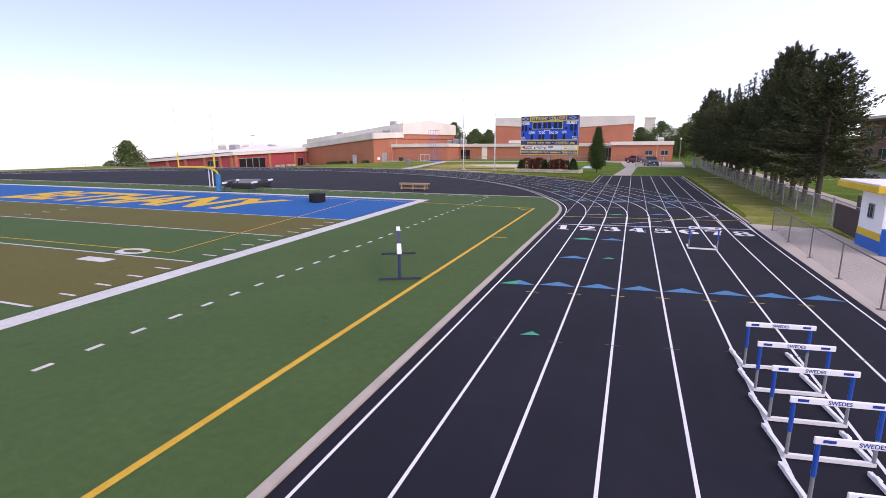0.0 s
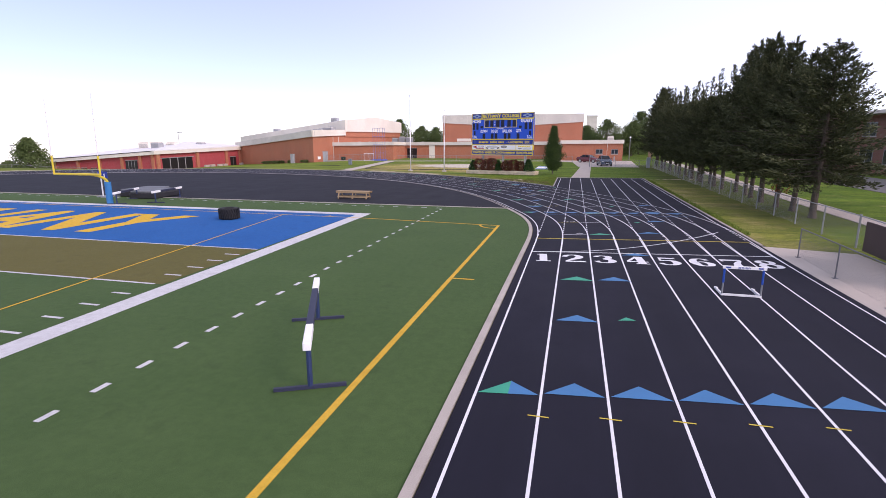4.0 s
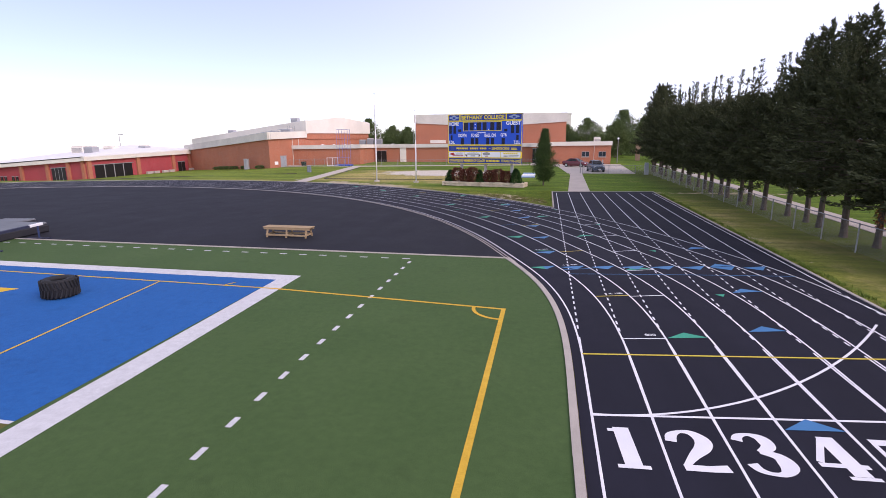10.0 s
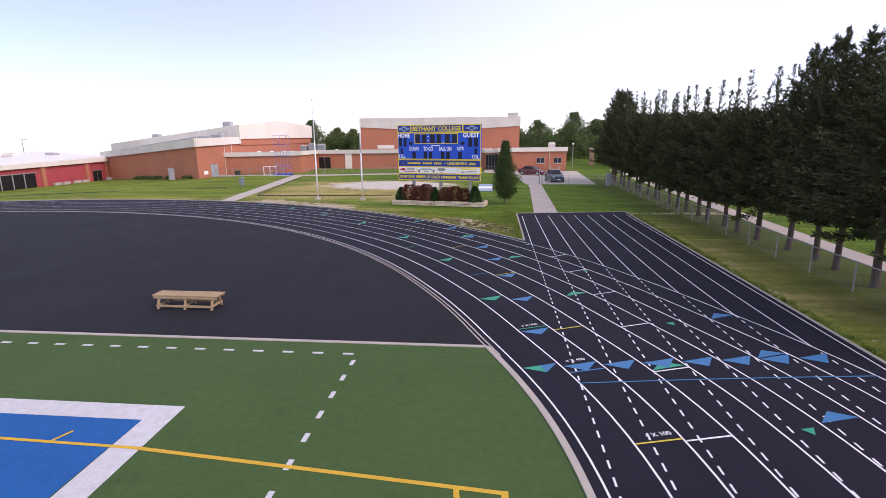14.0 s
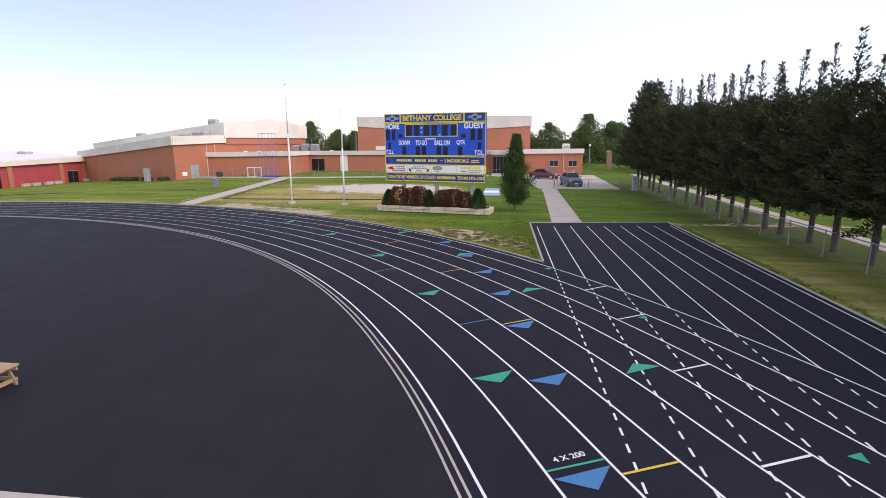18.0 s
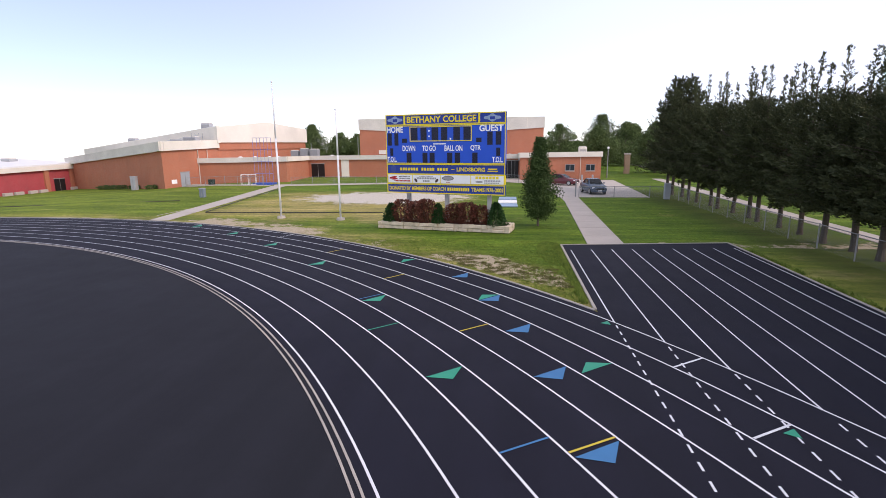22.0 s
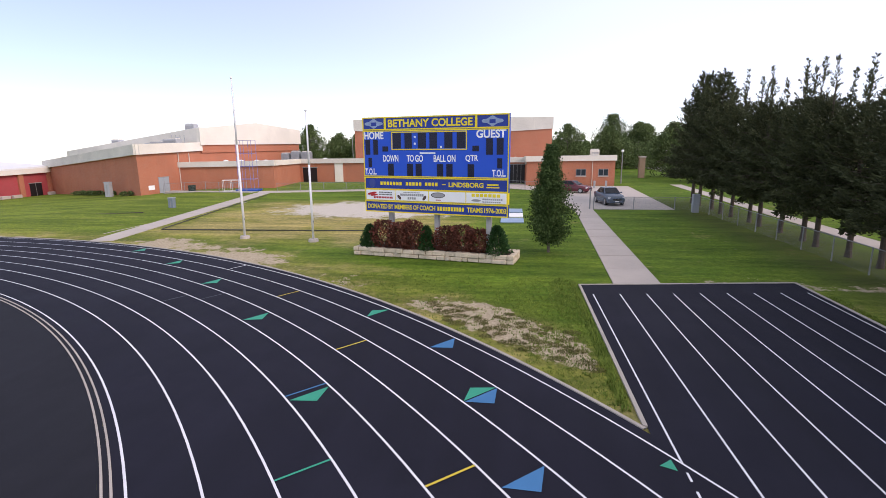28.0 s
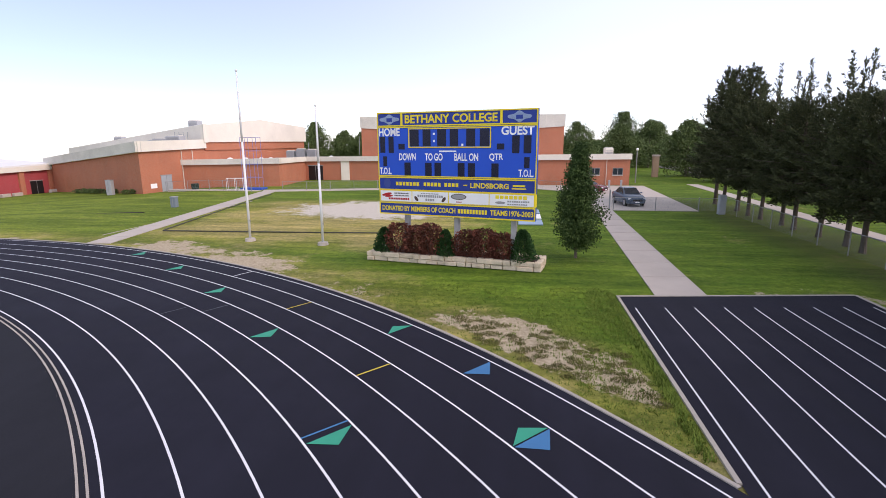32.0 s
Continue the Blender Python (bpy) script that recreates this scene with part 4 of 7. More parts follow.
        pts.append(at(rng.random(m)) + rng.normal(size=(m, 3)) * 0.03), ways.append(d), sizes.append(0.2 * rng.uniform(0.7, 1.3, m))
    size = np.concatenate(sizes)
    spray_mesh("crown", rng, np.concatenate(pts), np.concatenate(ways), size, size * rng.uniform(0.14, 0.24, len(size)), CEDAR, t)
    return t


made = (10.0, 9.8, 10.2, 10.6, 11.2)
ROW = [cedar(made[0], 1.95, 1, 2, 2.1, True), cedar(made[1], 1.85, 2, 3, 1.95, True), cedar(made[2], 1.9, 3, 2, 2.2, True),
       cedar(made[3], 2.2, 4, 5, 2.3, False), cedar(made[4], 2.3, 5, 6, 2.4, False)]
rnd = random.Random(21)
first = set()
for i in range(25):
    y = 12.2 + 2.47 * i + rnd.uniform(-0.35, 0.35)
    v = (3, 4)[i % 2] if y < 28.5 or y > 64 else (0, 1, 2)[i % 3]
    x = 13.95 + rnd.uniform(-0.25, 0.3) + 0.006 * (y - 12)
    tall = float(np.interp(y, (11, 15, 19, 24, 28, 32, 38, 45, 60, 66, 72), (9.0, 9.2, 11.2, 11.4, 10.8, 9.9, 9.9, 10.3, 10.8, 11.9, 12.3)))
    s = (tall + rnd.uniform(-0.4, 0.3)) / made[v]
    w = 1.0 + 0.15 * (i == 0) + 0.12 * (y > 64) + rnd.uniform(-0.06, 0.1)
    m = pose(x, y, 0, 0, 0, rnd.uniform(0, 360)) @ Matrix.Diagonal((w, w, s, 1))
    if v not in first:
        first.add(v)
        ROW[v].matrix_world = m
    else:
        copy_thing(ROW[v], m @ Matrix.Diagonal((*(1 / q for q in ROW[v].scale), 1)))


def leafy(name, label, height, radius, seed, at, trunk=0.22, bare=0.22, leaf=0.16, count=5200, mat=LEAF, shape=0.5, squash=1.0, tear=False):
    """A broad-leaved tree: tapered trunk, limbs, and a crown of leaves in clumps."""
    rng = np.random.default_rng(seed)
    t = thing(name, label, "tree", at, rng.uniform(0, 360))
    bm = bmesh.new()
    tube(bm, (0, 0, -0.3), (0, 0, height * bare), trunk, trunk * 0.8, 8)
    tube(bm, (0, 0, height * bare), (0, 0, height * 0.8), trunk * 0.8, trunk * 0.2, 7)
    cl = []
    n = max(18, count // 90)
    for i in range(n):
        f = rng.random()
        z = height * (bare * 0.8 + (1 - bare * 0.8) * f)
        prof = (math.sin(math.pi * min(1, (f * 0.93 + 0.07)) ** shape)) ** 0.7
        if tear:
            prof = 0.3 + 2.8 * f if f < 0.25 else 0.03 + 0.97 * ((1 - f) / 0.75) ** 1.3
        a = rng.uniform(0, 6.28)
        r = radius * prof * math.sqrt(rng.random()) * (1 + 0.2 * math.sin(3 * a + seed))
        cl.append((r * math.cos(a), r * math.sin(a) * squash, z))
        if i % 4 == 0:
            tube(bm, (0, 0, z * 0.75), cl[-1], trunk * 0.25, 0.02, 5)
    part("trunk", bm, BARK, t)
    k = count // n
    c = np.repeat(np.array(cl), k, axis=0)
    m = len(c)
    s = (radius * 0.16 + 0.06) * (0.6 + 0.4 * np.clip((height - c[:, 2]) / (0.4 * height), 0, 1))
    p = c + np.clip(rng.normal(size=(m, 3)), -1.6, 1.6) * s[:, None] * np.array([1, 1, 0.75])
    spray_mesh("crown", rng, p, rng.normal(size=(m, 3)) + np.array([0, 0, -0.2]), leaf * rng.uniform(0.6, 1.4, m), np.full(m, leaf * 0.36), mat, t)
    return t


pear = leafy("pear_tree", "young dense dark green tree on the lawn", 5.75, 1.25, 31, (-1.25, 46.6, 0), 0.09, 0.15, 0.115, 24000, leaf_mat("pear_leaves", (0.032, 0.066, 0.018), (0.075, 0.125, 0.035)), 0.58, tear=True)

# ---- scoreboard and planter ----
BLUE = worn("board_blue", (0.016, 0.095, 0.60), 0.45, 0.8, 30, 0.1, 0.75)
NAVY = worn("board_navy", (0.02, 0.05, 0.30), 0.45, 0.8, 30, 0.1, 0.75)
YELLOW = worn("trim_yellow", (0.86, 0.68, 0.03), 0.45, 1, 30, 0.1, 0.75)
PANEL_WHITE = worn("panel_white", (0.88, 0.88, 0.88), 0.5, 1, 30, 0.08, 0.85)
LAMP_BLACK = worn("lamp_black", (0.008, 0.010, 0.035), 0.3, 3, 90, 0.2)
POST_GREY = worn("post_grey", (0.48, 0.46, 0.44), 0.7, 2, 40, 0.2)
board = thing("scoreboard", "large blue and yellow football scoreboard on three posts", "scoreboard", (-7.45, 44.62, 0), -15)
board.scale = (0.972, 1.0, 1.0)
BW = 4.22


def front(words, h, x, z, mat, parent, y, w=None, off=0.0, label=""):
    """Lettering on the front of an upright board, its foot at height z."""
    words = words.split()
    made = [text_bm(v, h, None, off) for v in words]
    size = [max(v.co.x for v in b.verts) * 2 for b in made]
    total = sum(size) + 0.36 * h * (len(words) - 1)
    k = w / total if w else 1.0
    at = -total / 2
    for b, s in zip(made, size):
        moved(b, pose(x, y, z, 90, 0, 0) @ Matrix.Translation((k * (at + s / 2), 0, 0)) @ Matrix.Diagonal((k, 1, 1, 1)))
        part("word", b, mat, parent, label)
        at += s + 0.36 * h


for x in (-2.75, 0.1, 3.1):
    bm = boxes((x - 0.13, x + 0.13, 0.16, 0.40, -0.3, 6.9), bev=0.01)
    part("post", bm, POST_GREY, board, "grey steel post")
bm = boxes((-BW, BW, -0.1, 0.16, 4.28, 6.72), bev=0.01)
main = part("score_panel", bm, BLUE, board, "blue score panel with lamp fields")
bm = boxes((-BW, BW, -0.1, 0.14, 6.72, 7.42), bev=0.01)
head = part("head_panel", bm, NAVY, board, "navy head panel with yellow college lettering")
bm = boxes((-BW, BW, -0.1, 0.14, 3.58, 4.28), bev=0.01)
bank = part("sponsor_panel", bm, NAVY, board, "navy sponsor panel with yellow lettering")
bm = boxes((-BW, BW, -0.1, 0.14, 2.98, 3.58), bev=0.01)
ads = part("advert_panel", bm, YELLOW, board, "yellow panel holding four white adverts")
bm = boxes((-BW, BW, -0.1, 0.14, 2.34, 2.98), bev=0.01)
donor = part("donor_panel", bm, NAVY, board, "navy donor panel with yellow lettering")


def frame_strip(x0, x1, z0, z1, parent, t=0.06, y=-0.118):
    bm = boxes((x0, x1, y, y + 0.02, z1 - t, z1), (x0, x1, y, y + 0.02, z0, z0 + t), (x0, x0 + t, y, y + 0.02, z0 + t, z1 - t), (x1 - t, x1, y, y + 0.02, z0 + t, z1 - t))
    part("trim", bm, YELLOW, parent, "yellow trim")


frame_strip(-BW, BW, 4.28, 6.72, main, 0.05)
frame_strip(-2.42, 1.98, 5.70, 6.64, main, 0.05, -0.122)
frame_strip(-BW, -2.80, 6.74, 7.42, head)
frame_strip(-2.80, 2.48, 6.74, 7.42, head)
frame_strip(2.48, BW, 6.74, 7.42, head)
frame_strip(-BW, BW, 3.58, 4.26, bank)
frame_strip(-BW, BW, 2.34, 2.97, donor)
front("BETHANY COLLEGE", 0.40, -0.16, 6.88, YELLOW, head, -0.106, 4.9, 0.03)
EMBLEM = worn("emblem_pale", (0.30, 0.40, 0.58), 0.5, 4, 40, 0.3)
for x in (-3.5, 3.35):
    bm = bmesh.new()
    prism(bm, [(x + 0.46 * math.cos(a) * (1 + 0.25 * math.cos(2 * a)), 0.2 * math.sin(a) * (1 + 0.3 * math.cos(4 * a))) for a in [6.283 * i / 28 for i in range(28)]], 0, 0.006)
    moved(bm, pose(0, -0.104, 7.08, 90, 0, 0))
    part("emblem", bm, EMBLEM, head, "pale winged emblem")
    bm = boxes((x - 0.16, x + 0.16, -0.113, -0.108, 6.97, 7.15))
    part("emblem_core", bm, NAVY, head)
front("HOME", 0.40, -3.52, 6.27, PANEL_WHITE, main, -0.106, 1.22, 0.03)
front("GUEST", 0.40, 3.28, 6.27, PANEL_WHITE, main, -0.106, 1.58, 0.03)
for word, x, w in (("DOWN", -2.5, 0.95), ("TO GO", -1.02, 0.98), ("BALL ON", 0.72, 1.25), ("QTR", 2.25, 0.7)):
    front(word, 0.36, x, 5.08, PANEL_WHITE, main, -0.106, w, 0.025)
for x in (-3.78, 3.72):
    front("T.O.L.", 0.34, x, 4.38, PANEL_WHITE, main, -0.106, 0.72, 0.025)
bm = boxes((-0.72, 0.2, -0.105, -0.1005, 5.50, 5.57))
part("maker_bar", bm, PANEL_WHITE, main, "small white maker line")
digits = [(-4.08, 5.45, 0.3, 0.8), (-3.58, 5.45, 0.3, 0.8), (3.02, 5.45, 0.36, 0.8), (3.58, 5.45, 0.36, 0.8), (-3.0, 5.62, 0.36, 0.27), (2.28, 5.62, 0.36, 0.27),
          (-3.92, 4.78, 0.22, 0.5), (3.62, 4.78, 0.26, 0.5), (-2.68, 4.32, 0.36, 0.66), (-1.5, 4.32, 0.36, 0.66), (-0.98, 4.32, 0.36, 0.66),
          (0.28, 4.32, 0.36, 0.66), (0.82, 4.32, 0.36, 0.66), (2.02, 4.32, 0.36, 0.66),
          (-2.34, 5.77, 0.5, 0.8), (-1.62, 5.77, 0.44, 0.8), (-0.82, 5.77, 0.48, 0.8), (-0.14, 5.77, 0.44, 0.8), (0.72, 5.77, 0.46, 0.8), (1.42, 5.77, 0.48, 0.8)]
for x, z, w, h in digits:
    bm = boxes((x, x + w, -0.108, -0.1, z, z + h))
    part("digit_field", bm, LAMP_BLACK, main, "dark lamp digit")
for x, z in ((-1.0, 6.36), (-1.0, 6.02), (0.52, 5.84)):
    bm = boxes((x - 0.05, x + 0.05, -0.112, -0.1, z - 0.05, z + 0.05))
    part("colon_dot", bm, PANEL_WHITE, main, "white dot")
# sponsor line: the trade name is left as bars
for x0, x1 in ((-3.2, -1.78), (-1.6, -0.62), (-0.44, 0.46)):
    for i in range(round((x1 - x0) / 0.2)):
        part("word_bar", boxes((x0 + 0.2 * i, x0 + 0.2 * i + 0.145, -0.106, -0.1, 3.83, 4.01)), YELLOW, bank)
part("dash", boxes((0.58, 0.78, -0.106, -0.1, 3.90, 3.95)), YELLOW, bank)
front("LINDSBORG", 0.25, 1.92, 3.80, YELLOW, bank, -0.106, 1.95, 0.03)
bm = bmesh.new()
prism(bm, [(-3.72 + 0.2 * math.cos(6.283 * i / 20), 0.24 * math.sin(6.283 * i / 20)) for i in range(20)], 0, 0.006)
moved(bm, pose(0, -0.101, 3.93, 90, 0, 0))
part("emblem", bm, worn("emblem_blue", (0.05, 0.08, 0.30), 0.5), bank, "oval sponsor emblem")
for x0, x1, z0, z1 in ((3.05, 3.75, 3.80, 3.86), (3.1, 3.7, 3.92, 4.0)):
    part("word_bar", boxes((x0, x1, -0.106, -0.1, z0, z1)), YELLOW, bank, "small yellow word bar")
AD_RED, AD_GREY = worn("advert_red", (0.5, 0.03, 0.03), 0.5), worn("advert_grey", (0.16, 0.15, 0.14), 0.5)
AD_PALE, AD_BROWN = worn("advert_pale_grey", (0.36, 0.36, 0.36), 0.5), worn("advert_brown", (0.10, 0.06, 0.05), 0.5)


def oval(cx, cz, rx, rz, tilt, y, mat, parent, label):
    bm = bmesh.new()
    prism(bm, [(rx * math.cos(6.283 * i / 20), rz * math.sin(6.283 * i / 20)) for i in range(20)], 0, 0.006)
    moved(bm, pose(cx, y, cz, 90, 0, 0) @ pose(0, 0, 0, 0, 0, tilt))
    return part("emblem", bm, mat, parent, label)


def word(x0, x1, z0, z1, mat, parent, n):
    """A row of n letter-sized bars."""
    w = (x1 - x0) / n
    for i in range(n):
        part("word_bar", boxes((x0 + w * i, x0 + w * (i + 0.78), -0.1235, -0.1175, z0, z1)), mat, parent)


panels = []
for x0, x1 in ((-4.13, -2.3), (-2.25, -0.25), (-0.2, 1.9), (1.95, 4.13)):
    panels.append(part("advert", boxes((x0, x1, -0.118, -0.099, 3.02, 3.55)), PANEL_WHITE, ads, "white advert panel"))
oval(-3.75, 3.36, 0.30, 0.07, 12, -0.1175, AD_RED, panels[0], "red swoosh emblem")
oval(-3.62, 3.27, 0.24, 0.05, 8, -0.1185, AD_RED, panels[0], "red swoosh emblem")
word(-3.3, -2.45, 3.40, 3.46, AD_GREY, panels[0], 9)
word(-3.3, -2.45, 3.28, 3.34, AD_GREY, panels[0], 10)
word(-3.65, -2.42, 3.10, 3.20, AD_RED, panels[0], 12)
word(-1.75, -0.75, 3.43, 3.48, AD_PALE, panels[1], 11)
word(-1.95, -0.5, 3.27, 3.39, AD_PALE, panels[1], 12)
word(-1.5, -0.98, 3.09, 3.21, AD_PALE, panels[1], 4)
oval(-2.02, 3.19, 0.15, 0.08, -50, -0.1175, AD_BROWN, panels[1], "brown ball emblem")
oval(-0.48, 3.19, 0.15, 0.08, 50, -0.1175, AD_BROWN, panels[1], "brown ball emblem")
oval(0.33, 3.36, 0.42, 0.15, 0, -0.1175, AD_GREY, panels[2], "dark-rimmed oval emblem")
oval(0.33, 3.36, 0.36, 0.11, 0, -0.1205, AD_PALE, panels[2], "dark-rimmed oval emblem")
word(0.2, 0.5, 3.08, 3.13, AD_RED, panels[2], 5)
word(2.25, 3.85, 3.34, 3.50, YELLOW, panels[3], 7)
oval(2.5, 3.16, 0.26, 0.06, 0, -0.1175, AD_PALE, panels[3], "pale cross emblem")
word(2.85, 3.95, 3.19, 3.27, AD_PALE, panels[3], 10)
word(2.85, 3.85, 3.07, 3.13, AD_PALE, panels[3], 9)
front("DONATED BY MEMBERS OF COACH", 0.26, -1.95, 2.53, YELLOW, donor, -0.106, 4.2, 0.03)
for i in range(10):
    part("word_bar", boxes((0.28 + 0.158 * i, 0.28 + 0.158 * i + 0.115, -0.106, -0.1, 2.55, 2.76)), YELLOW, donor)
front("TEAMS 1976-2003", 0.26, 3.05, 2.53, YELLOW, donor, -0.106, 2.15, 0.03)

# planter of pale stone blocks
STONE = worn("planter_stone", (0.72, 0.63, 0.50), 0.9, 3.0, 40, 0.4, 0.55, bumpy=0.8)
hue = STONE.node_tree.nodes.new("ShaderNodeObjectInfo")
paint = STONE.node_tree.nodes["Principled BSDF"].inputs["Base Color"]
tone = mix(STONE.node_tree, hue.outputs["Random"], (0.86, 0.82, 0.76), (1.0, 0.98, 0.94))
STONE.node_tree.links.new(mix(STONE.node_tree, 1.0, paint.links[0].from_socket, tone, "MULTIPLY"), paint)
SOIL = worn("mulch", (0.075, 0.05, 0.035), 0.95, 2, 30, 0.4, bumpy=0.6)
planter = thing("planter", "low planter of pale rough stone blocks under the scoreboard", "planter", (-7.45, 44.75, 0), -11)
PX, PY0, PY1 = 4.5, -0.75, 1.1
rnd = random.Random(4)
for course in (0, 1):
    z0, z1 = 0.22 * course, 0.22 * (course + 1) - 0.012
    for side in range(4):
        run = 2 * PX if side in (0, 2) else PY1 - PY0 - 0.6
        p = -0.25 if (course and side in (0, 2)) else 0.0
        while p < run - 0.02:
            ln = min(rnd.uniform(0.3, 0.8), run - p)
            a, b = max(p, 0), p + ln - 0.012
            p += ln
            if b - a < 0.04:
                continue
            o = rnd.uniform(-0.045, 0.03)
            d = (-PX + a, -PX + b, PY0 + o, PY0 + 0.3) if side == 0 else (-PX + a, -PX + b, PY1 - 0.3, PY1 + o) if side == 2 else \
                (-PX + o, -PX + 0.3, PY0 + 0.3 + a, PY0 + 0.3 + b) if side == 1 else (PX - 0.3, PX + o, PY0 + 0.3 + a, PY0 + 0.3 + b)
            bm = bmesh.new()
            box(bm, *d, z0, z1 + rnd.uniform(-0.01, 0.012) + 0.03 * course * rnd.random(), bev=0.03)
            for v in bm.verts:
                v.co += Vector((rnd.uniform(-1, 1), rnd.uniform(-1, 1), rnd.uniform(-0.6, 0.6))) * 0.016
            part("stone", bm, STONE, planter)
bm = boxes((-PX + 0.3, PX - 0.3, PY0 + 0.3, PY1 - 0.3, 0.0, 0.36))
part("soil", bm, SOIL, planter, "dark brown mulch")


def shrub(name, label, at, h, r, seed, mat, count=900, cone=False, leaf=0.1, group=""):
    rng = np.random.default_rng(seed)
    t = thing(name, label, "shrub", at, 0, group)
    for i in range(5):
        a = 6.28 * i / 5
        bm = bmesh.new()
        tube(bm, (0, 0, -0.05), (r * 0.55 * math.cos(a), r * 0.55 * math.sin(a), h * 0.75), 0.018, 0.008, 5)
        part("stem", bm, BARK, t)
    vs, fs = [], []
    for _ in range(count):
        f = rng.random()
        prof = (1 - f) ** 0.55 if cone else (math.sin(math.pi * (0.12 + 0.8 * f))) ** 0.6
        a = rng.uniform(0, 6.28)
        rr = r * prof * math.sqrt(rng.uniform(0.25, 1)) * (1 + 0.16 * math.sin(3 * a + seed) + 0.1 * math.sin(7 * a + 9 * f))
        p = np.array([rr * math.cos(a), rr * math.sin(a), 0.03 + (h - 0.08) * f])
        d = np.array([math.cos(a), math.sin(a), 0.9 if cone else 0.4]) + rng.normal(size=3) * 0.5
        spray(vs, fs, rng, p, d, leaf * rng.uniform(0.7, 1.5), leaf * 0.36)
    add_mesh("leaves", vs, fs, mat, t)
    return t


BARBERRY = leaf_mat("barberry_leaves", (0.07, 0.032, 0.022), (0.23, 0.075, 0.05))
ARBOR = leaf_mat("arborvitae_leaves", (0.018, 0.06, 0.018), (0.045, 0.11, 0.03))
pm = planter.matrix_world
for x, y, h, r, seed in ((-2.95, 0.15, 1.35, 0.72, 1), (-1.95, 0.25, 1.25, 0.72, 2), (-1.2, 0.0, 1.42, 0.66, 3), (0.75, 0.2, 1.18, 0.7, 4), (1.55, 0.1, 1.28, 0.72, 5), (2.45, 0.2, 1.12, 0.66, 6)):
    c = pm @ Vector((x, y - 0.22, 0.36))
    shrub("barberry_shrub", "dark red-leaved shrub in the stone planter", c, h * 1.14, r * 1.06, seed, BARBERRY, 1900, False, 0.12, "red shrubs in the planter")
for x, y, h, r, seed in ((-3.75, 0.05, 1.15, 0.5, 11), (-0.35, -0.05, 1.2, 0.46, 12), (3.5, 0.05, 1.35, 0.62, 13)):
    c = pm @ Vector((x, y - 0.22, 0.36))
    shrub("arborvitae_shrub", "dense green conical shrub in the stone planter", c, h * 1.12, r * 1.08, seed, ARBOR, 2300, True, 0.11, "green shrubs in the planter")
ROSE = worn("rose_red", (0.45, 0.02, 0.03), 0.6)
for sx, sy, sz, seed in ((-3.2, -0.15, 1.35, 5), (2.1, -0.1, 1.25, 6)):
    rng = np.random.default_rng(seed)
    vs, fs = [], []
    for _ in range(40):
        spray(vs, fs, rng, np.array(pm @ Vector((sx, sy, sz))) + rng.normal(size=3) * np.array([0.2, 0.2, 0.13]), rng.normal(size=3), 0.09, 0.04)
    me = bpy.data.meshes.new("red_blooms")
    me.from_pydata([tuple(v) for v in vs], [], fs)
    me.materials.append(ROSE)
    tagged(new("red_blooms", me), "small red blooms among the shrubs", "flowers", "", "stuff")

# flagpoles
for x, y, h in ((-20.85, 49.2, 10.1), (-15.82, 48.5, 8.0)):
    p = thing("flagpole", "tapered white metal flagpole on a concrete foot", "flagpole", (x, y, 0), group="flagpoles by the scoreboard")
    bm = bmesh.new()
    tube(bm, (0, 0, 0.1), (0, 0, h * 0.6), 0.075, 0.06, 12)
    tube(bm, (0, 0, h * 0.6), (0, 0, h), 0.06, 0.035, 12)
    part("pole", bm, WHITE_METAL, p, smooth=True)
    bm = bmesh.new()
    tube(bm, (0, 0, -0.1), (0, 0, 0.14), 0.34, 0.30, 14)
    part("foot", bm, CONCRETE, p, "round concrete foot")
    bm = bmesh.new()
    bmesh.ops.create_uvsphere(bm, u_segments=10, v_segments=6, radius=0.075)
    moved(bm, pose(0, 0, h + 0.05))
    part("finial", bm, WHITE_METAL, p)
    bm = bmesh.new()
    tube(bm, (0.085, 0, 1.0), (0.06, 0, h - 0.1), 0.006, seg=4)
    part("rope", bm, WHITE_METAL, p)
    bm = boxes((0.06, 0.1, -0.03, 0.03, 1.2, 1.32))
    part("cleat", bm, STEEL, p)
# pale pads lying behind the board
for i, (x, y, m) in enumerate(((-3.3, 58.2, "b"), (-3.3, 61.2, "w"), (-3.3, 64.2, "b"))):
    bm = boxes((x - 0.9, x + 0.9, y - 1.1, y + 1.1, -0.03, 0.08), bev=0.03)
    tagged(link("ground_pad", bm, worn("pad_blue_%d" % i, (0.30, 0.42, 0.58), 0.6) if m == "b" else PANEL_WHITE), "pale flat pad lying on the lawn", "pad", "pads behind the scoreboard")
# black drain pipes round the play field
bm = bmesh.new()
pipe(bm, [(-28.8, 51.8, 0.03), (-21, 52.1, 0.03), (-13.5, 52.5, 0.03)], 0.04)
tagged(link("drain_pipe", bm, worn("pipe_black", (0.06, 0.058, 0.05), 0.6)), "long black drain pipe lying on the lawn", "pipe")
bm = bmesh.new()
pipe(bm, [(-28.9, 52.0, 0.03), (-31.2, 64, 0.03), (-33.2, 77, 0.03)], 0.035)
tagged(link("drain_pipe", bm, bpy.data.materials["pipe_black"]), "long black drain pipe beside the footpath", "pipe")
bm = bmesh.new()
pipe(bm, [(-75, 56.5, land(-75, 56.5) + 0.04), (-55, 57.5, land(-55, 57.5) + 0.04), (-37, 60.5, 0.04)], 0.04)
tagged(link("drain_pipe", bm, bpy.data.materials["pipe_black"]), "long black drain pipe across the lawn", "pipe")

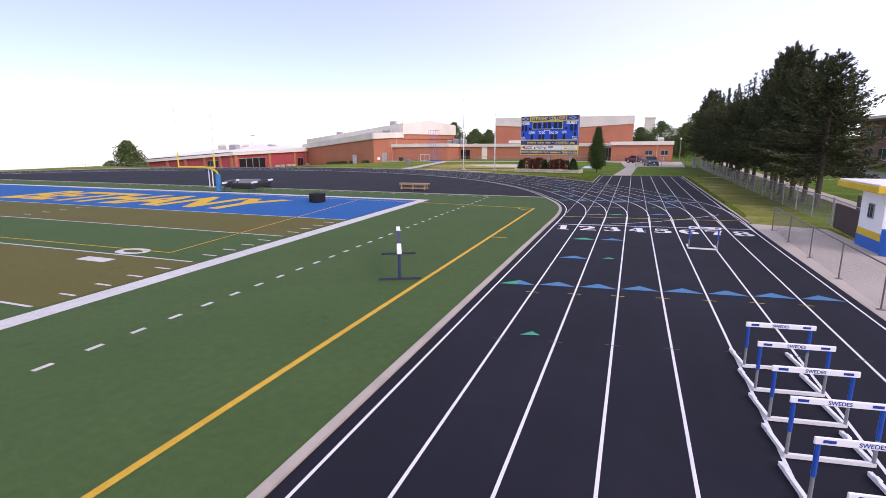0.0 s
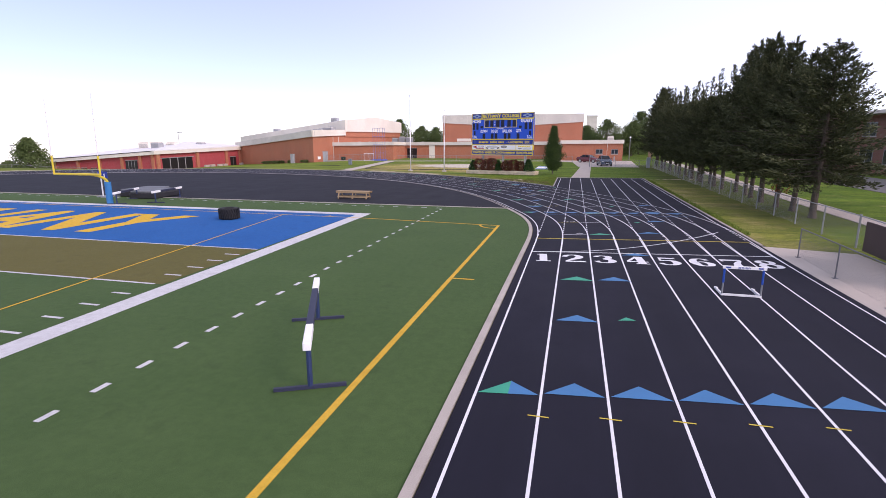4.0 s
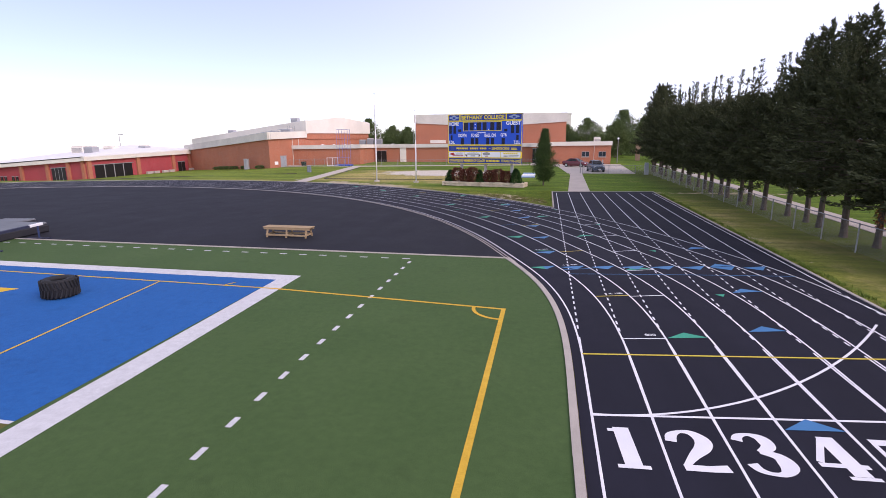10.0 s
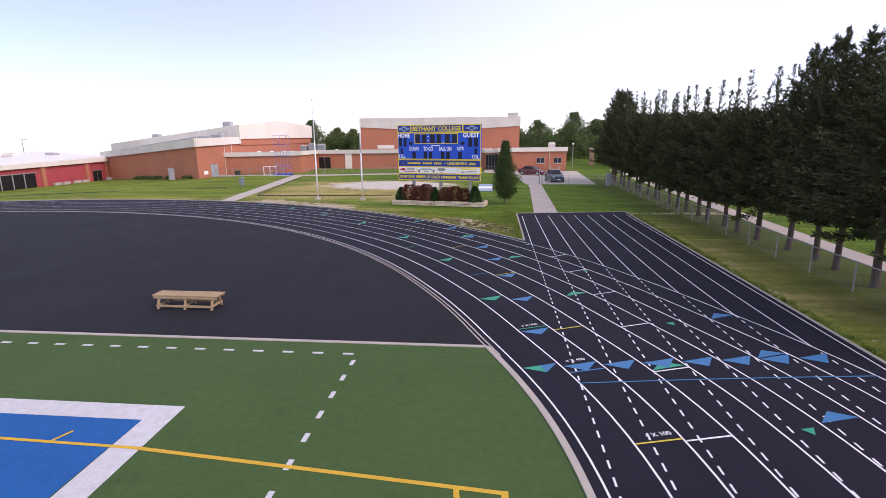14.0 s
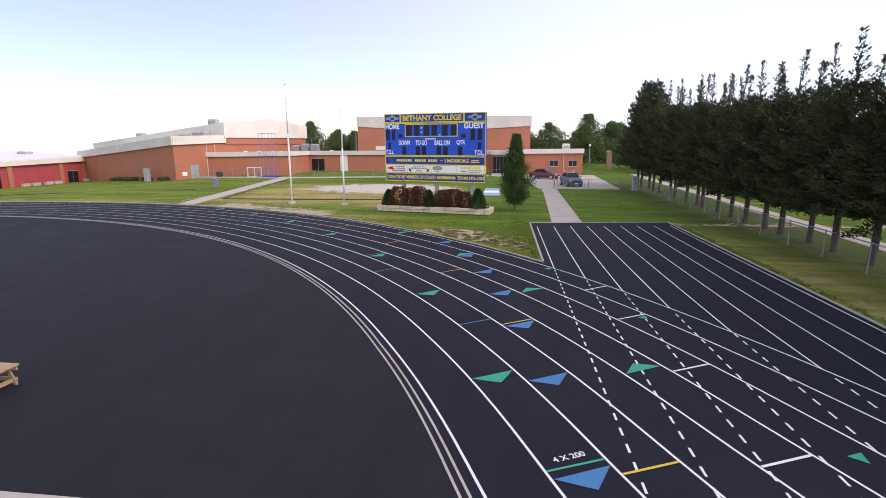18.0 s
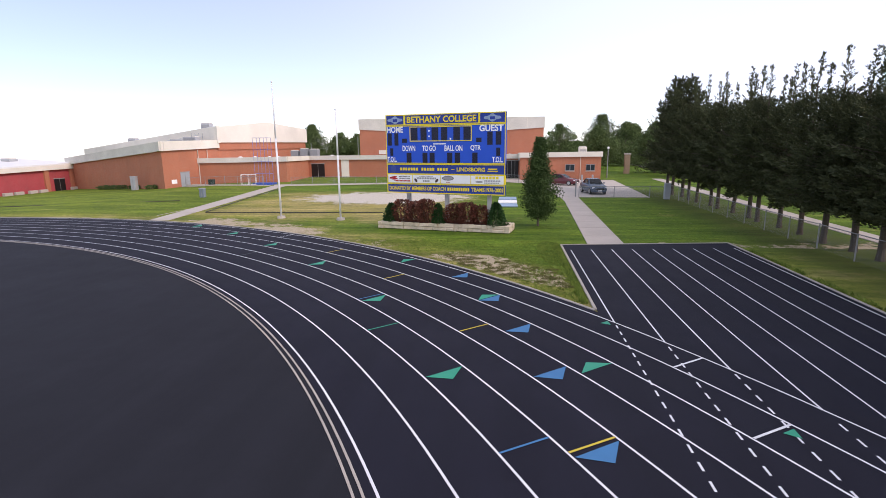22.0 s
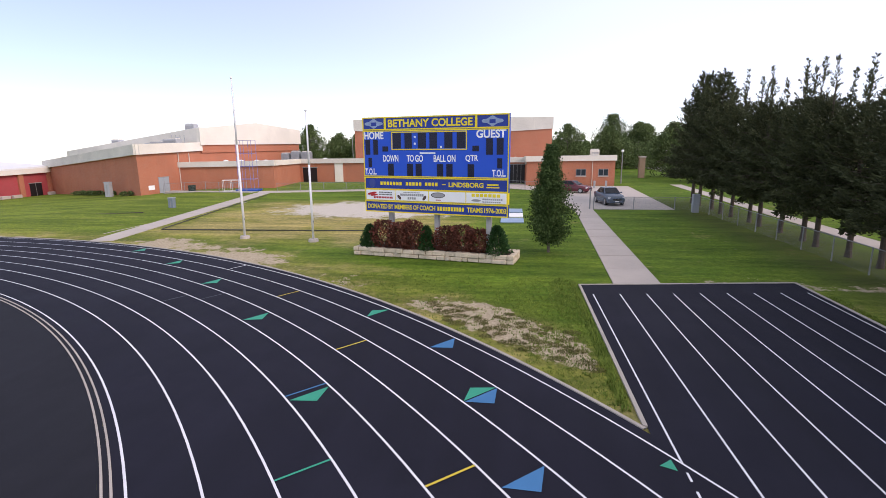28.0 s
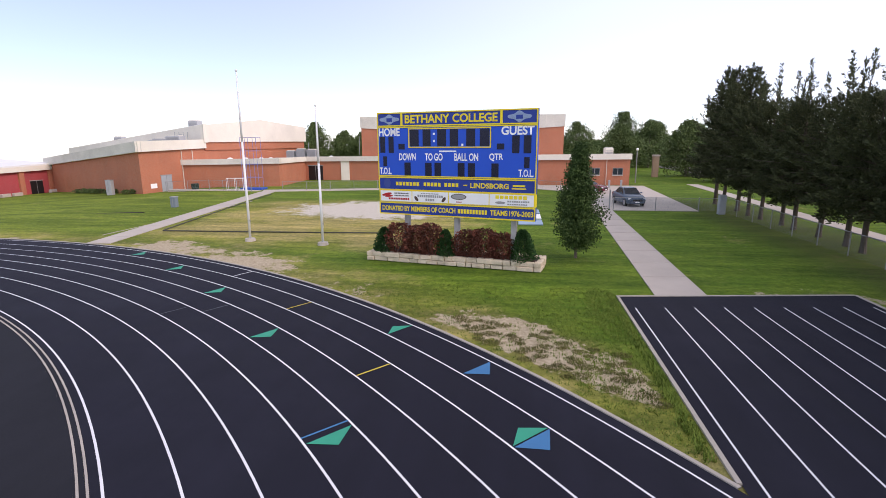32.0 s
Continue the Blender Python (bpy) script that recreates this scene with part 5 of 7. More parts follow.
# ---- buildings ----
GLASS = worn("window_glass", (0.03, 0.04, 0.05), 0.12, 2, 20, 0.15, spec=0.6)
FRAME_GREY = worn("frame_grey", (0.30, 0.30, 0.30), 0.5)
DOOR_GREY = worn("door_grey", (0.34, 0.37, 0.40), 0.5, 1, 30, 0.12)
UNIT_GREY = worn("unit_grey", (0.40, 0.41, 0.42), 0.5, 1, 20, 0.2)


def along(a, b, f):
    return a[0] + (b[0] - a[0]) * f, a[1] + (b[1] - a[1]) * f


def outward(a, b):
    """Unit normal to the right of the way from a to b."""
    d = Vector((b[0] - a[0], b[1] - a[1]))
    return Vector((d.y, -d.x)).normalized()


def slab_on(a, b, f0, f1, out0, out1, z00, z01, z10, z11):
    """A flat box on the wall a-b from f0 to f1 of its run; heights bottom and top at both ends."""
    n = outward(a, b)
    p, q = Vector(along(a, b, f0)), Vector(along(a, b, f1))
    bm = bmesh.new()
    prism(bm, [p + n * out0, q + n * out0, q + n * out1, p + n * out1], [z00, z10, z10, z00], [z01, z11, z11, z01])
    return bm


def ring_wall(name, pts, z0, z1, mat, parent, thick=0.35, label=""):
    """One wall panel a side, as parts, with the given heights at each corner."""
    n = len(pts)
    for i in range(n):
        j = (i + 1) % n
        a, b = Vector(pts[i]), Vector(pts[j])
        nn, n0, n1 = outward(a, b), outward(pts[i - 1], pts[i]), outward(pts[j], pts[(j + 1) % n])
        bm = bmesh.new()
        ai = a - (n0 + nn) * (thick / (1 + n0.dot(nn)))     # mitred inner corners
        bi = b - (n1 + nn) * (thick / (1 + n1.dot(nn)))
        prism(bm, [a, b, bi, ai], [z0[i], z0[j], z0[j], z0[i]], [z1[i], z1[j], z1[j], z1[i]])
        part(name, bm, mat, parent, label)


def opening(parent, a, b, f0, f1, z0, z1, kind="window", dz=0.0):
    """A window or door set in the wall a-b; dz: rise of the sill from end to end."""
    if kind == "window":
        w = part("window", slab_on(a, b, f0, f1, -0.02, 0.05, z0, z1, z0 + dz, z1 + dz), FRAME_GREY, parent, "grey framed window")
        ft = (f1 - f0)
        for u in (0.04, 0.53):
            part("pane", slab_on(a, b, f0 + ft * u, f0 + ft * (u + 0.43), 0.045, 0.058, z0 + 0.08, z1 - 0.08, z0 + 0.08, z1 - 0.08), GLASS, w)
        part("sill", slab_on(a, b, f0 - 0.004, f1 + 0.004, -0.02, 0.1, z0 - 0.1, z0, z0 - 0.1, z0), CONCRETE, w)
    else:
        mat = {"door": DOOR_GREY, "dark": DARK, "bay": DARK}[kind]
        w = part("door", slab_on(a, b, f0, f1, -0.02, 0.04, z0, z1, z0 + dz, z1 + dz), mat, parent)
        ft = f1 - f0
        part("door_frame", slab_on(a, b, f0 - ft * 0.05, f1 + ft * 0.05, -0.02, 0.06, z1, z1 + 0.12, z1 + dz, z1 + dz + 0.12), FRAME_GREY, w)
        for u in ((0.5,) if kind != "bay" else (0.25, 0.5, 0.75)):
            part("mullion", slab_on(a, b, f0 + ft * (u - 0.012), f0 + ft * (u + 0.012), 0.035, 0.06, z0, z1, z0 + dz, z1 + dz), FRAME_GREY, w)
    return w


def roof_unit(parent, x, y, z, w, d, h, mat=None):
    u = part("roof_unit", boxes((x - w / 2, x + w / 2, y - d / 2, y + d / 2, z, z + h), bev=0.04), mat or UNIT_GREY, parent, "grey rooftop machine")
    bm = bmesh.new()
    for i in range(5):
        zz = z + h * (0.2 + 0.13 * i)
        box(bm, x - w * 0.42, x + w * 0.42, y - d / 2 - 0.03, y - d / 2 + 0.01, zz, zz + h * 0.05)
    part("grille", bm, FRAME_GREY, u)
    part("cap", boxes((x - w * 0.4, x + w * 0.4, y - d * 0.4, y + d * 0.4, z + h, z + h + 0.12)), FASCIA_SHADE_GREY, u)


# gymnasium: south face from SW to SE, east face running north
gym = thing("gymnasium", "large orange brick gymnasium with cream fascia and pale stepped roof", "building")
SW, SE, NE1, NE, NW = (-82.5, 96.2), (-52.2, 79.6), (-50.0, 90.0), (-45.2, 115.0), (-78.0, 128.0)
ring_wall("wall", [SW, SE, NE1, NE, NW], [-4, -1.5, -1, -1, -4], [2.5, 4.95, 5.2, 5.7, 3.0], BRICK, gym, 0.5)
SE2, SW2 = (-51.7, 79.1), (-83.0, 95.9)
# south fascia coloured greyer than the east one to hold its shade
part("fascia", slab_on(SW, SE, -0.01, 1.012, -0.3, 0.45, 2.5, 3.7, 4.95, 6.3), FASCIA_SHADE_GREY, gym, "weathered cream south fascia, greyed for shade")
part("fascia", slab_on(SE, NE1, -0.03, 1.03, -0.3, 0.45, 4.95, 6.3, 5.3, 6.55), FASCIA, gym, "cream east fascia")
bm = bmesh.new()
prism(bm, [(-82.5, 96.4), (-52.4, 79.9), (-50.2, 90.4), (-78.6, 106)], [3.5, 6.0, 6.3, 3.9], [3.6, 6.15, 6.45, 4.0])
part("roof", bm, ROOF_GREY, gym, "grey flat roof")
# upper hall of the gymnasium
U0, U1, U2, U3 = (-91.0, 110.0), (-49.7, 90.2), (-45.0, 115.0), (-86.0, 135.0)
ring_wall("upper_wall", [U0, U1, U2, U3], [1.0, 5.0, 5.0, 1.0], [2.9, 6.2, 6.2, 2.6], BRICK, gym, 0.4)
part("upper_fascia", slab_on(U0, U1, 0, 1.01, -0.3, 0.3, 3.2, 5.2, 6.1, 8.7), FASCIA, gym, "pale upper band")
part("upper_fascia", slab_on(U1, U2, -0.012, 0.5, -0.3, 0.3, 6.15, 8.55, 6.2, 9.75), FASCIA, gym, "bright cream gable band")
part("upper_fascia", slab_on(U1, U2, 0.5, 1.01, -0.3, 0.3, 6.2, 9.75, 6.2, 8.8), FASCIA, gym, "bright cream gable band")
bm = bmesh.new()
prism(bm, [U0, U1, (-47.3, 102.5), (-88.5, 122)], [5.0, 8.4, 8.6, 5.6], [5.25, 8.75, 9.6, 6.1])
prism(bm, [(-88.5, 122), (-47.3, 102.5), U2, U3], [5.5, 8.5, 8.6, 4.9], [5.9, 9.6, 8.95, 5.1])
part("upper_roof", bm, ROOF_WHITE, gym, "low-pitched pale metal roof")
for f, w in ((0.84, 1.6), (0.29, 1.2)):
    x, y = along(U0, U1, f)
    roof_unit(gym, x + 1.0, y + 3.5, 5.1 + 3.6 * f, 1.6, 1.3, 1.0 + 0.4 * f)
for x, y, z in ((-52.7, 88.0, 6.2), (-56.0, 89.6, 5.9)):
    roof_unit(gym, x, y, z, 2.2, 1.4, 0.8)
bm = bmesh.new()
pipe(bm, [(-78, 101.2, 4.7), (-62, 93.8, 6.3), (-52.5, 89.2, 7.2)], 0.12)
part("roof_pipe", bm, UNIT_GREY, gym, "grey pipe along the roof")
for i in range(4):
    x, y = along(SE, NE1, 0.72 + 0.07 * i)
    bm = bmesh.new()
    tube(bm, (x - 1.5, y, 6.3), (x - 1.5, y, 7.6), 0.03)
    part("vent_pipe", bm, STEEL, gym)
opening(gym, SE, NE1, 0.28, 0.44, -0.5, 1.75, "door")
part("sign_plate", slab_on(SE, NE1, 0.12, 0.21, 0, 0.03, 0.2, 0.8, 0.2, 0.8), PANEL_WHITE, gym, "small white notice")
for f in (0.62, 0.80):
    x, y = along(SE, NE1, f)
    bm = bmesh.new()
    tube(bm, (x + 0.12, y, -0.6), (x + 0.12, y, 5.0), 0.06, seg=6)
    part("downpipe", bm, FASCIA_SHADE_GREY, gym)
bm = bmesh.new()
x, y = along(SW, SE, 0.03)
tube(bm, (x + 0.1, y - 0.15, -3.6), (x + 0.1, y - 0.15, 1.9), 0.09, seg=6)
part("downpipe", bm, FASCIA_SHADE_GREY, gym)
BOX_GREY = worn("box_grey", (0.20, 0.24, 0.28), 0.5)
# steel transformer cabinet and shrubs at the south wall
for nm, lab, at, s in (("steel_cabinet", "tall pale grey utility cabinet by the gymnasium wall", (-57.8, 80.7), (0.4, 0.3, 1.9)),
                       ("electric_box", "grey electric box on the lawn", (-37.0, 64.6), (0.27, 0.24, 0.92))):
    z = land(*at)
    c = thing(nm, lab, "utility box", (*at, z))
    part("body", boxes((-s[0], s[0], -s[1], s[1], -0.05, s[2]), bev=0.03), BOX_GREY if s[0] < 0.3 else UNIT_GREY, c)
    part("lid", boxes((-s[0] - 0.04, s[0] + 0.04, -s[1] - 0.04, s[1] + 0.04, s[2], s[2] + 0.07), bev=0.02), DOOR_GREY, c)
    part("door_seam", boxes((-0.02, 0.02, -s[1] - 0.02, -s[1] + 0.01, 0.1, s[2] - 0.1)), FRAME_GREY, c)
for i, f in enumerate((0.42, 0.50, 0.56, 0.62, 0.74, 0.90)):
    x, y = along(SW, SE, f)
    shrub("hedge_shrub", "low green shrub at the gymnasium wall", (x + 0.4, y - 0.9, land(x, y - 0.9)), 0.6, 0.85, 40 + i, LEAF_FAR, 420, False, 0.2, "shrubs at the gymnasium wall")

# low school wing
wing = thing("school_wing", "low orange brick school wing with a pale roof edge", "building")
WP = [(-51.0, 86.2), (-37.4, 88.0), (-38.6, 100.0), (-4.0, 100.0), (-4.0, 97.4), (-1.4, 97.4), (-1.4, 93.0), (10.9, 93.0), (10.9, 103.4), (-30, 103.4), (-46, 106)]
ring_wall("wall", WP, [-1] * 11, [3.0, 3.15, 3.0, 3.15, 3.15, 3.15, 3.4, 3.5, 3.2, 3.2, 3.0], BRICK, wing, 0.35)
WZ = [3.0, 3.15, 3.0, 3.15, 3.15, 3.15, 3.4, 3.5]
for i in range(7):
    e0, e1 = (0.0 if i not in (0, 6) else -0.01), 1.012
    # roof edges greyed for shade, but left cream on sides 1 and 6
    m = FASCIA if i in (1, 6) else FASCIA_SHADE_GREY
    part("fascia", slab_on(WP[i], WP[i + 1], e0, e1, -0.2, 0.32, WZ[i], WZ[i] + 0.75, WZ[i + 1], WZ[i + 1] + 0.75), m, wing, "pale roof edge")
bm = bmesh.new()
prism(bm, [(-51, 86.5), (-37.6, 88.2), (-38.8, 100.3), (-4, 100.3), (-4, 97.7), (-1.6, 97.7), (-1.6, 93.3), (10.7, 93.3), (10.7, 103), (-30, 103), (-46, 105.6)], 3.0, 3.45)
part("roof", bm, ROOF_GREY, wing, "grey gravel roof")
opening(wing, WP[2], WP[3], 0.015, 0.085, -0.3, 2.3, "dark")
part("pilaster", slab_on(WP[2], WP[3], 0.175, 0.215, 0, 0.12, -0.5, 3.0, -0.5, 3.0), FASCIA, wing, "pale wall panel")
opening(wing, WP[4], WP[5], 0.05, 0.95, -0.2, 2.8, "bay")
for x0, x1 in ((5.55, 6.95), (8.65, 10.0)):
    f0, f1 = (x0 + 1.4) / 12.3, (x1 + 1.4) / 12.3
    opening(wing, WP[6], WP[7], f0, f1, 1.35, 2.35, "window")
bm = bmesh.new()
tube(bm, (7.8, 92.9, 0), (7.8, 92.9, 3.4), 0.04, seg=6)
part("downpipe", bm, FASCIA_SHADE_GREY, wing)
for x, y, w, h in ((8.6, 97, 1.2, 1.5), (-14, 102, 1.6, 0.8), (-41.7, 101.8, 1.3, 1.2), (-39.9, 101.8, 1.4, 1.5), (-38.0, 101.8, 1.5, 1.4)):
    roof_unit(wing, x, y, 3.45, w, 1.2, h, FASCIA if x > 8 else STEEL)
for i in range(9):
    x = (-47, -44.5, -42, -40.5, -34.5, -3.0, 2.2, 4.0, 5.4)[i]
    y = 92 if x < -40 else 101 if x < 0 else 96
    bm = bmesh.new()
    bmesh.ops.create_uvsphere(bm, u_segments=10, v_segments=6, radius=0.5)
    moved(bm, pose(x, y, 3.5) @ Matrix.Diagonal((1, 1, 0.8, 1)))
    part("roof_vent", bm, ROOF_WHITE, wing, "white roof vent", smooth=True)
for x, h in ((-38.5, 6.0), (-29.8, 7.0)):
    bm = bmesh.new()
    tube(bm, (x, 101.5, 3.3), (x, 101.5, h), 0.05, seg=6)
    part("vent_mast", bm, STEEL, wing)

# tall hall behind
hall = thing("sports_hall", "tall orange brick hall with a cream upper band", "building")
HP = [(-30.0, 103.5), (2.8, 103.5), (2.8, 125.0), (-30.0, 125.0)]
ring_wall("wall", HP, [0] * 4, [8.3] * 4, BRICK, hall, 0.4)
for i in range(4):
    for f0, f1, za, zb in ((0.0, 0.5, 8.25, 7.35), (0.5, 1.005, 7.35, 8.25)):
        # south and north bands take the shade-grey tone, the others stay cream
        part("fascia", slab_on(HP[i], HP[(i + 1) % 4], f0, f1, -0.2, 0.15, za, 10.1, zb, 10.1), FASCIA_SHADE_GREY if i % 2 == 0 else FASCIA, hall, "cream upper band")
part("roof", boxes((-29.8, 2.6, 103.7, 124.8, 9.7, 9.9)), ROOF_GREY, hall)
for x in (-24, -18, -12, -6, 0):
    part("seam", boxes((x - 0.03, x + 0.03, 103.33, 103.36, 8.25, 10.1)), FASCIA, hall)
part("sign_plate", boxes((-26.5, -23.0, 103.35, 103.5, 3.9, 4.6)), FASCIA, hall)

tower_far = thing("grain_tower", "distant pale concrete tower beyond the school", "tower", (14.7, 476, 0))
part("shaft", boxes((-4.4, 4.4, -4.2, 4.2, -8.0, 25.0), bev=0.05), FASCIA_SHADE_GREY, tower_far)
part("cap", boxes((-4.8, 4.8, -4.6, 4.6, 25.0, 26.2), bev=0.05), FASCIA_SHADE_GREY, tower_far)

# red building to the west
red = thing("red_building", "low red brick building with pilasters and a white metal roof", "building")
RL, RM, RR = (-113, 70.0), (-83.4, 70.0), (-81.4, 95.6)
ring_wall("wall", [RL, RM, RR, (-112, 97)], [-6, -4, -4, -6], [-0.7, 1.35, 1.9, -0.7], BRICK_RED, red, 0.4)
part("fascia", slab_on(RL, RM, -0.01, 1.02, -0.2, 0.6, -0.7, 0.1, 1.35, 2.15), FASCIA, red, "cream roof edge")
part("fascia", slab_on(RM, RR, -0.03, 1.0, -0.2, 0.6, 1.35, 2.15, 1.9, 2.9), FASCIA, red, "cream roof edge")
bm = bmesh.new()
prism(bm, [(-113.5, 69.4), (-82.8, 69.4), (-80.8, 95.6), (-98, 97), (-113.5, 90)], [-0.1, 2.0, 2.7, 1.4, -0.1], [0.1, 2.2, 2.95, 3.9, 1.9])
part("roof", bm, ROOF_WHITE, red, "white metal roof")
for f in (0.0, 0.42, 0.78, 0.97):
    zb = 1.35 + 0.55 * f
    part("pilaster", slab_on(RM, RR, f, f + 0.03, 0, 0.35, -4.5, zb, -4.5, zb), BRICK, red, "orange brick pilaster")
for f in (0.08, 0.3, 0.5, 0.7, 0.86, 0.97):
    part("pilaster", slab_on(RL, RM, f, f + 0.02, 0, 0.35, -6, -0.7 + 2.05 * f, -6, -0.7 + 2.05 * f), BRICK, red, "orange brick pilaster")
opening(red, RM, RR, 0.06, 0.38, -2.1, 0.45, "bay", 0.15)
opening(red, RL, RM, 0.735, 0.84, -2.9, -0.1, "bay", 0.2)
opening(red, RM, RR, 0.85, 0.93, -2.1, 0.2, "dark")
for f in (0.33, 0.36, 0.42, 0.45):
    opening(red, RL, RM, f, f + 0.02, -3.4, -1.7, "dark")
for f in (0.5, 0.57, 0.66, 0.73, 0.96):
    x, y = along(RM, RR, f)
    z = land(x + 1.2, y)
    b = tagged(link("kerb_block", boxes((x + 0.7, x + 1.25, y - 0.7, y + 0.7, z - 0.1, z + 0.45), bev=0.05), CONCRETE), "pale concrete block along the red building", "kerb block", "blocks by the red building")
for x, y, w in ((-92, 80, 2.2), (-95, 88, 2.6), (-100, 85, 3.0), (-90, 92, 1.8)):
    roof_unit(red, x, y, 2.2, w, 1.6, 1.5, FASCIA if x < -94 else None)

# blue steel tower frame and wire cages by the wing
TOWER_BLUE = worn("tower_blue", (0.22, 0.24, 0.52), 0.5)
tower = thing("steel_tower", "slender blue steel climbing tower beside the wing", "tower", (-38.7, 83.0, -0.02))
for x in (-1.1, 0, 1.1):
    for y in (-0.6, 0.6):
        bm = bmesh.new()
        tube(bm, (x, y, 0), (x, y, 6.7), 0.03, seg=6)
        part("upright", bm, TOWER_BLUE, tower)
for z in (1.6, 3.3, 5.0, 6.7):
    bm = bmesh.new()
    pipe(bm, [(-1.1, -0.6, z), (1.1, -0.6, z), (1.1, 0.6, z), (-1.1, 0.6, z), (-1.1, -0.6, z)], 0.025, 6)
    part("rail", bm, TOWER_BLUE, tower)
part("mat", boxes((-1.5, 1.5, -0.9, 0.9, 0, 0.25), bev=0.05), BLUE_METAL, tower, "blue landing mat")


cage = thing("wire_cage", "small white-framed wire cage beside the footpath", "cage", (-40.6, 81.9, 0), 22)
for x in (-1.0, 0.0, 1.0):
    for y in (-0.6, 0.6):
        bm = bmesh.new()
        tube(bm, (x, y, -0.05), (x, y, 1.5), 0.03, seg=6)
        part("post", bm, WHITE_METAL, cage)
for z in (0.08, 1.5):
    bm = bmesh.new()
    pipe(bm, [(-1.0, -0.6, z), (1.0, -0.6, z), (1.0, 0.6, z), (-1.0, 0.6, z), (-1.0, -0.6, z)], 0.028, 6)
    part("rail", bm, WHITE_METAL, cage)
for y in (-0.6, 0.6):
    for j in range(9):
        bm = bmesh.new()
        tube(bm, (-0.8 + 0.2 * j, y, 0.08), (-0.8 + 0.2 * j, y, 1.5), 0.006, seg=4)
        part("wire", bm, STEEL, cage)

# ---- chain-link fences ----
def fence(name, label, pts, h, bay=3.0, pitch=0.09, wire=0.0017, group="", z0=0.0):
    t = thing(name, label, "fence", (0, 0, 0), group=group)
    for a, b in zip(pts, pts[1:]):
        a, b = Vector((*a, 0)), Vector((*b, 0))
        n = max(1, round((b - a).length / bay))
        for i in range(n):
            p, q = a.lerp(b, i / n), a.lerp(b, (i + 1) / n)
            zp, zq = land(p.x, p.y) + z0, land(q.x, q.y) + z0
            bm = bmesh.new()
            tube(bm, (p.x, p.y, zp - 0.1), (p.x, p.y, zp + h + 0.04), 0.032, seg=7)
            part("post", bm, STEEL, t)
            bm = bmesh.new()
            tube(bm, (p.x, p.y, zp + h), (q.x, q.y, zq + h), 0.022, seg=6)
            part("top_rail", bm, STEEL, t)
            L = (q - p).length
            vs, fs = [], []
            d = (q - p).normalized()
            m = int((L + h) / pitch)
            for s in (1, -1):
                for j in range(m):
                    u0 = -h + j * pitch if s > 0 else j * pitch
                    lo, hi = (max(0, -u0), min(h, L - u0)) if s > 0 else (max(0, u0 - L), min(h, u0))
                    if hi - lo < 0.02:
                        continue
                    e = []
                    for v in (lo, hi):
                        u = u0 + s * v
                        e.append(Vector((p.x + d.x * u, p.y + d.y * u, zp + v)))
                    k = len(vs)
                    o = Vector((-d.y, d.x, 0)) * wire
                    w = Vector((d.x, d.y, -s)) * wire * 0.7
                    vs += [e[0] + o, e[0] - o + w, e[0] - w, e[1] + o, e[1] - o + w, e[1] - w]
                    fs += [(k, k + 1, k + 4, k + 3), (k + 1, k + 2, k + 5, k + 4), (k + 2, k, k + 3, k + 5)]
            ob = add_mesh("mesh", vs, fs, STEEL, t)
        bm = bmesh.new()
        zq = land(b.x, b.y) + z0
        tube(bm, (b.x, b.y, zq - 0.1), (b.x, b.y, zq + h + 0.06), 0.04, seg=7)
        part("post", bm, STEEL, t)
    return t


fence("chain_link_fence", "grey chain-link fence along the row of cedars", [(11.95, -0.9), (12.3, 3.4), (12.8, 40), (13.1, 66)], 1.25, 3.05)
fence("chain_link_fence", "low chain-link fence at the parking area", [(4.1, 66.2), (11.2, 66.2), (13.1, 66)], 1.1, 3.5)
fence("chain_link_fence", "chain-link fence before the school wing", [(-50, 81.2), (-44, 81.4), (-37.5, 80.2)], 1.3, 2.6)
fence("chain_link_fence", "chain-link fence before the school front", [(-34.2, 82.0), (-4.4, 88.2), (1.0, 84.0)], 1.1, 3.2)
fence("chain_link_fence", "far chain-link fence on the western lawn", [(-118, 33), (-100, 47), (-92, 60)], 1.4, 6.0, 0.2)

rail = thing("hand_rail", "grey steel pipe rail with wire mesh along the walkway", "rail", (0, 0, 0))
ys_ = [0.8 - 2.98 * i for i in range(12)]
RAIL_GREY = worn("rail_grey", (0.17, 0.17, 0.18), 0.55, 2, 60, 0.2, 0.6, metal=0.3)


def rail_x(y):
    return 9.35 + 0.03 * (y - 0.8)


for a in ys_:
    x = rail_x(a)
    bm = bmesh.new()
    tube(bm, (x, a, -0.05), (x, a, 1.05), 0.021, seg=8)
    part("post", bm, RAIL_GREY, rail)
    part("base_plate", boxes((x - 0.07, x + 0.07, a - 0.07, a + 0.07, 0.006, 0.02)), RAIL_GREY, rail)
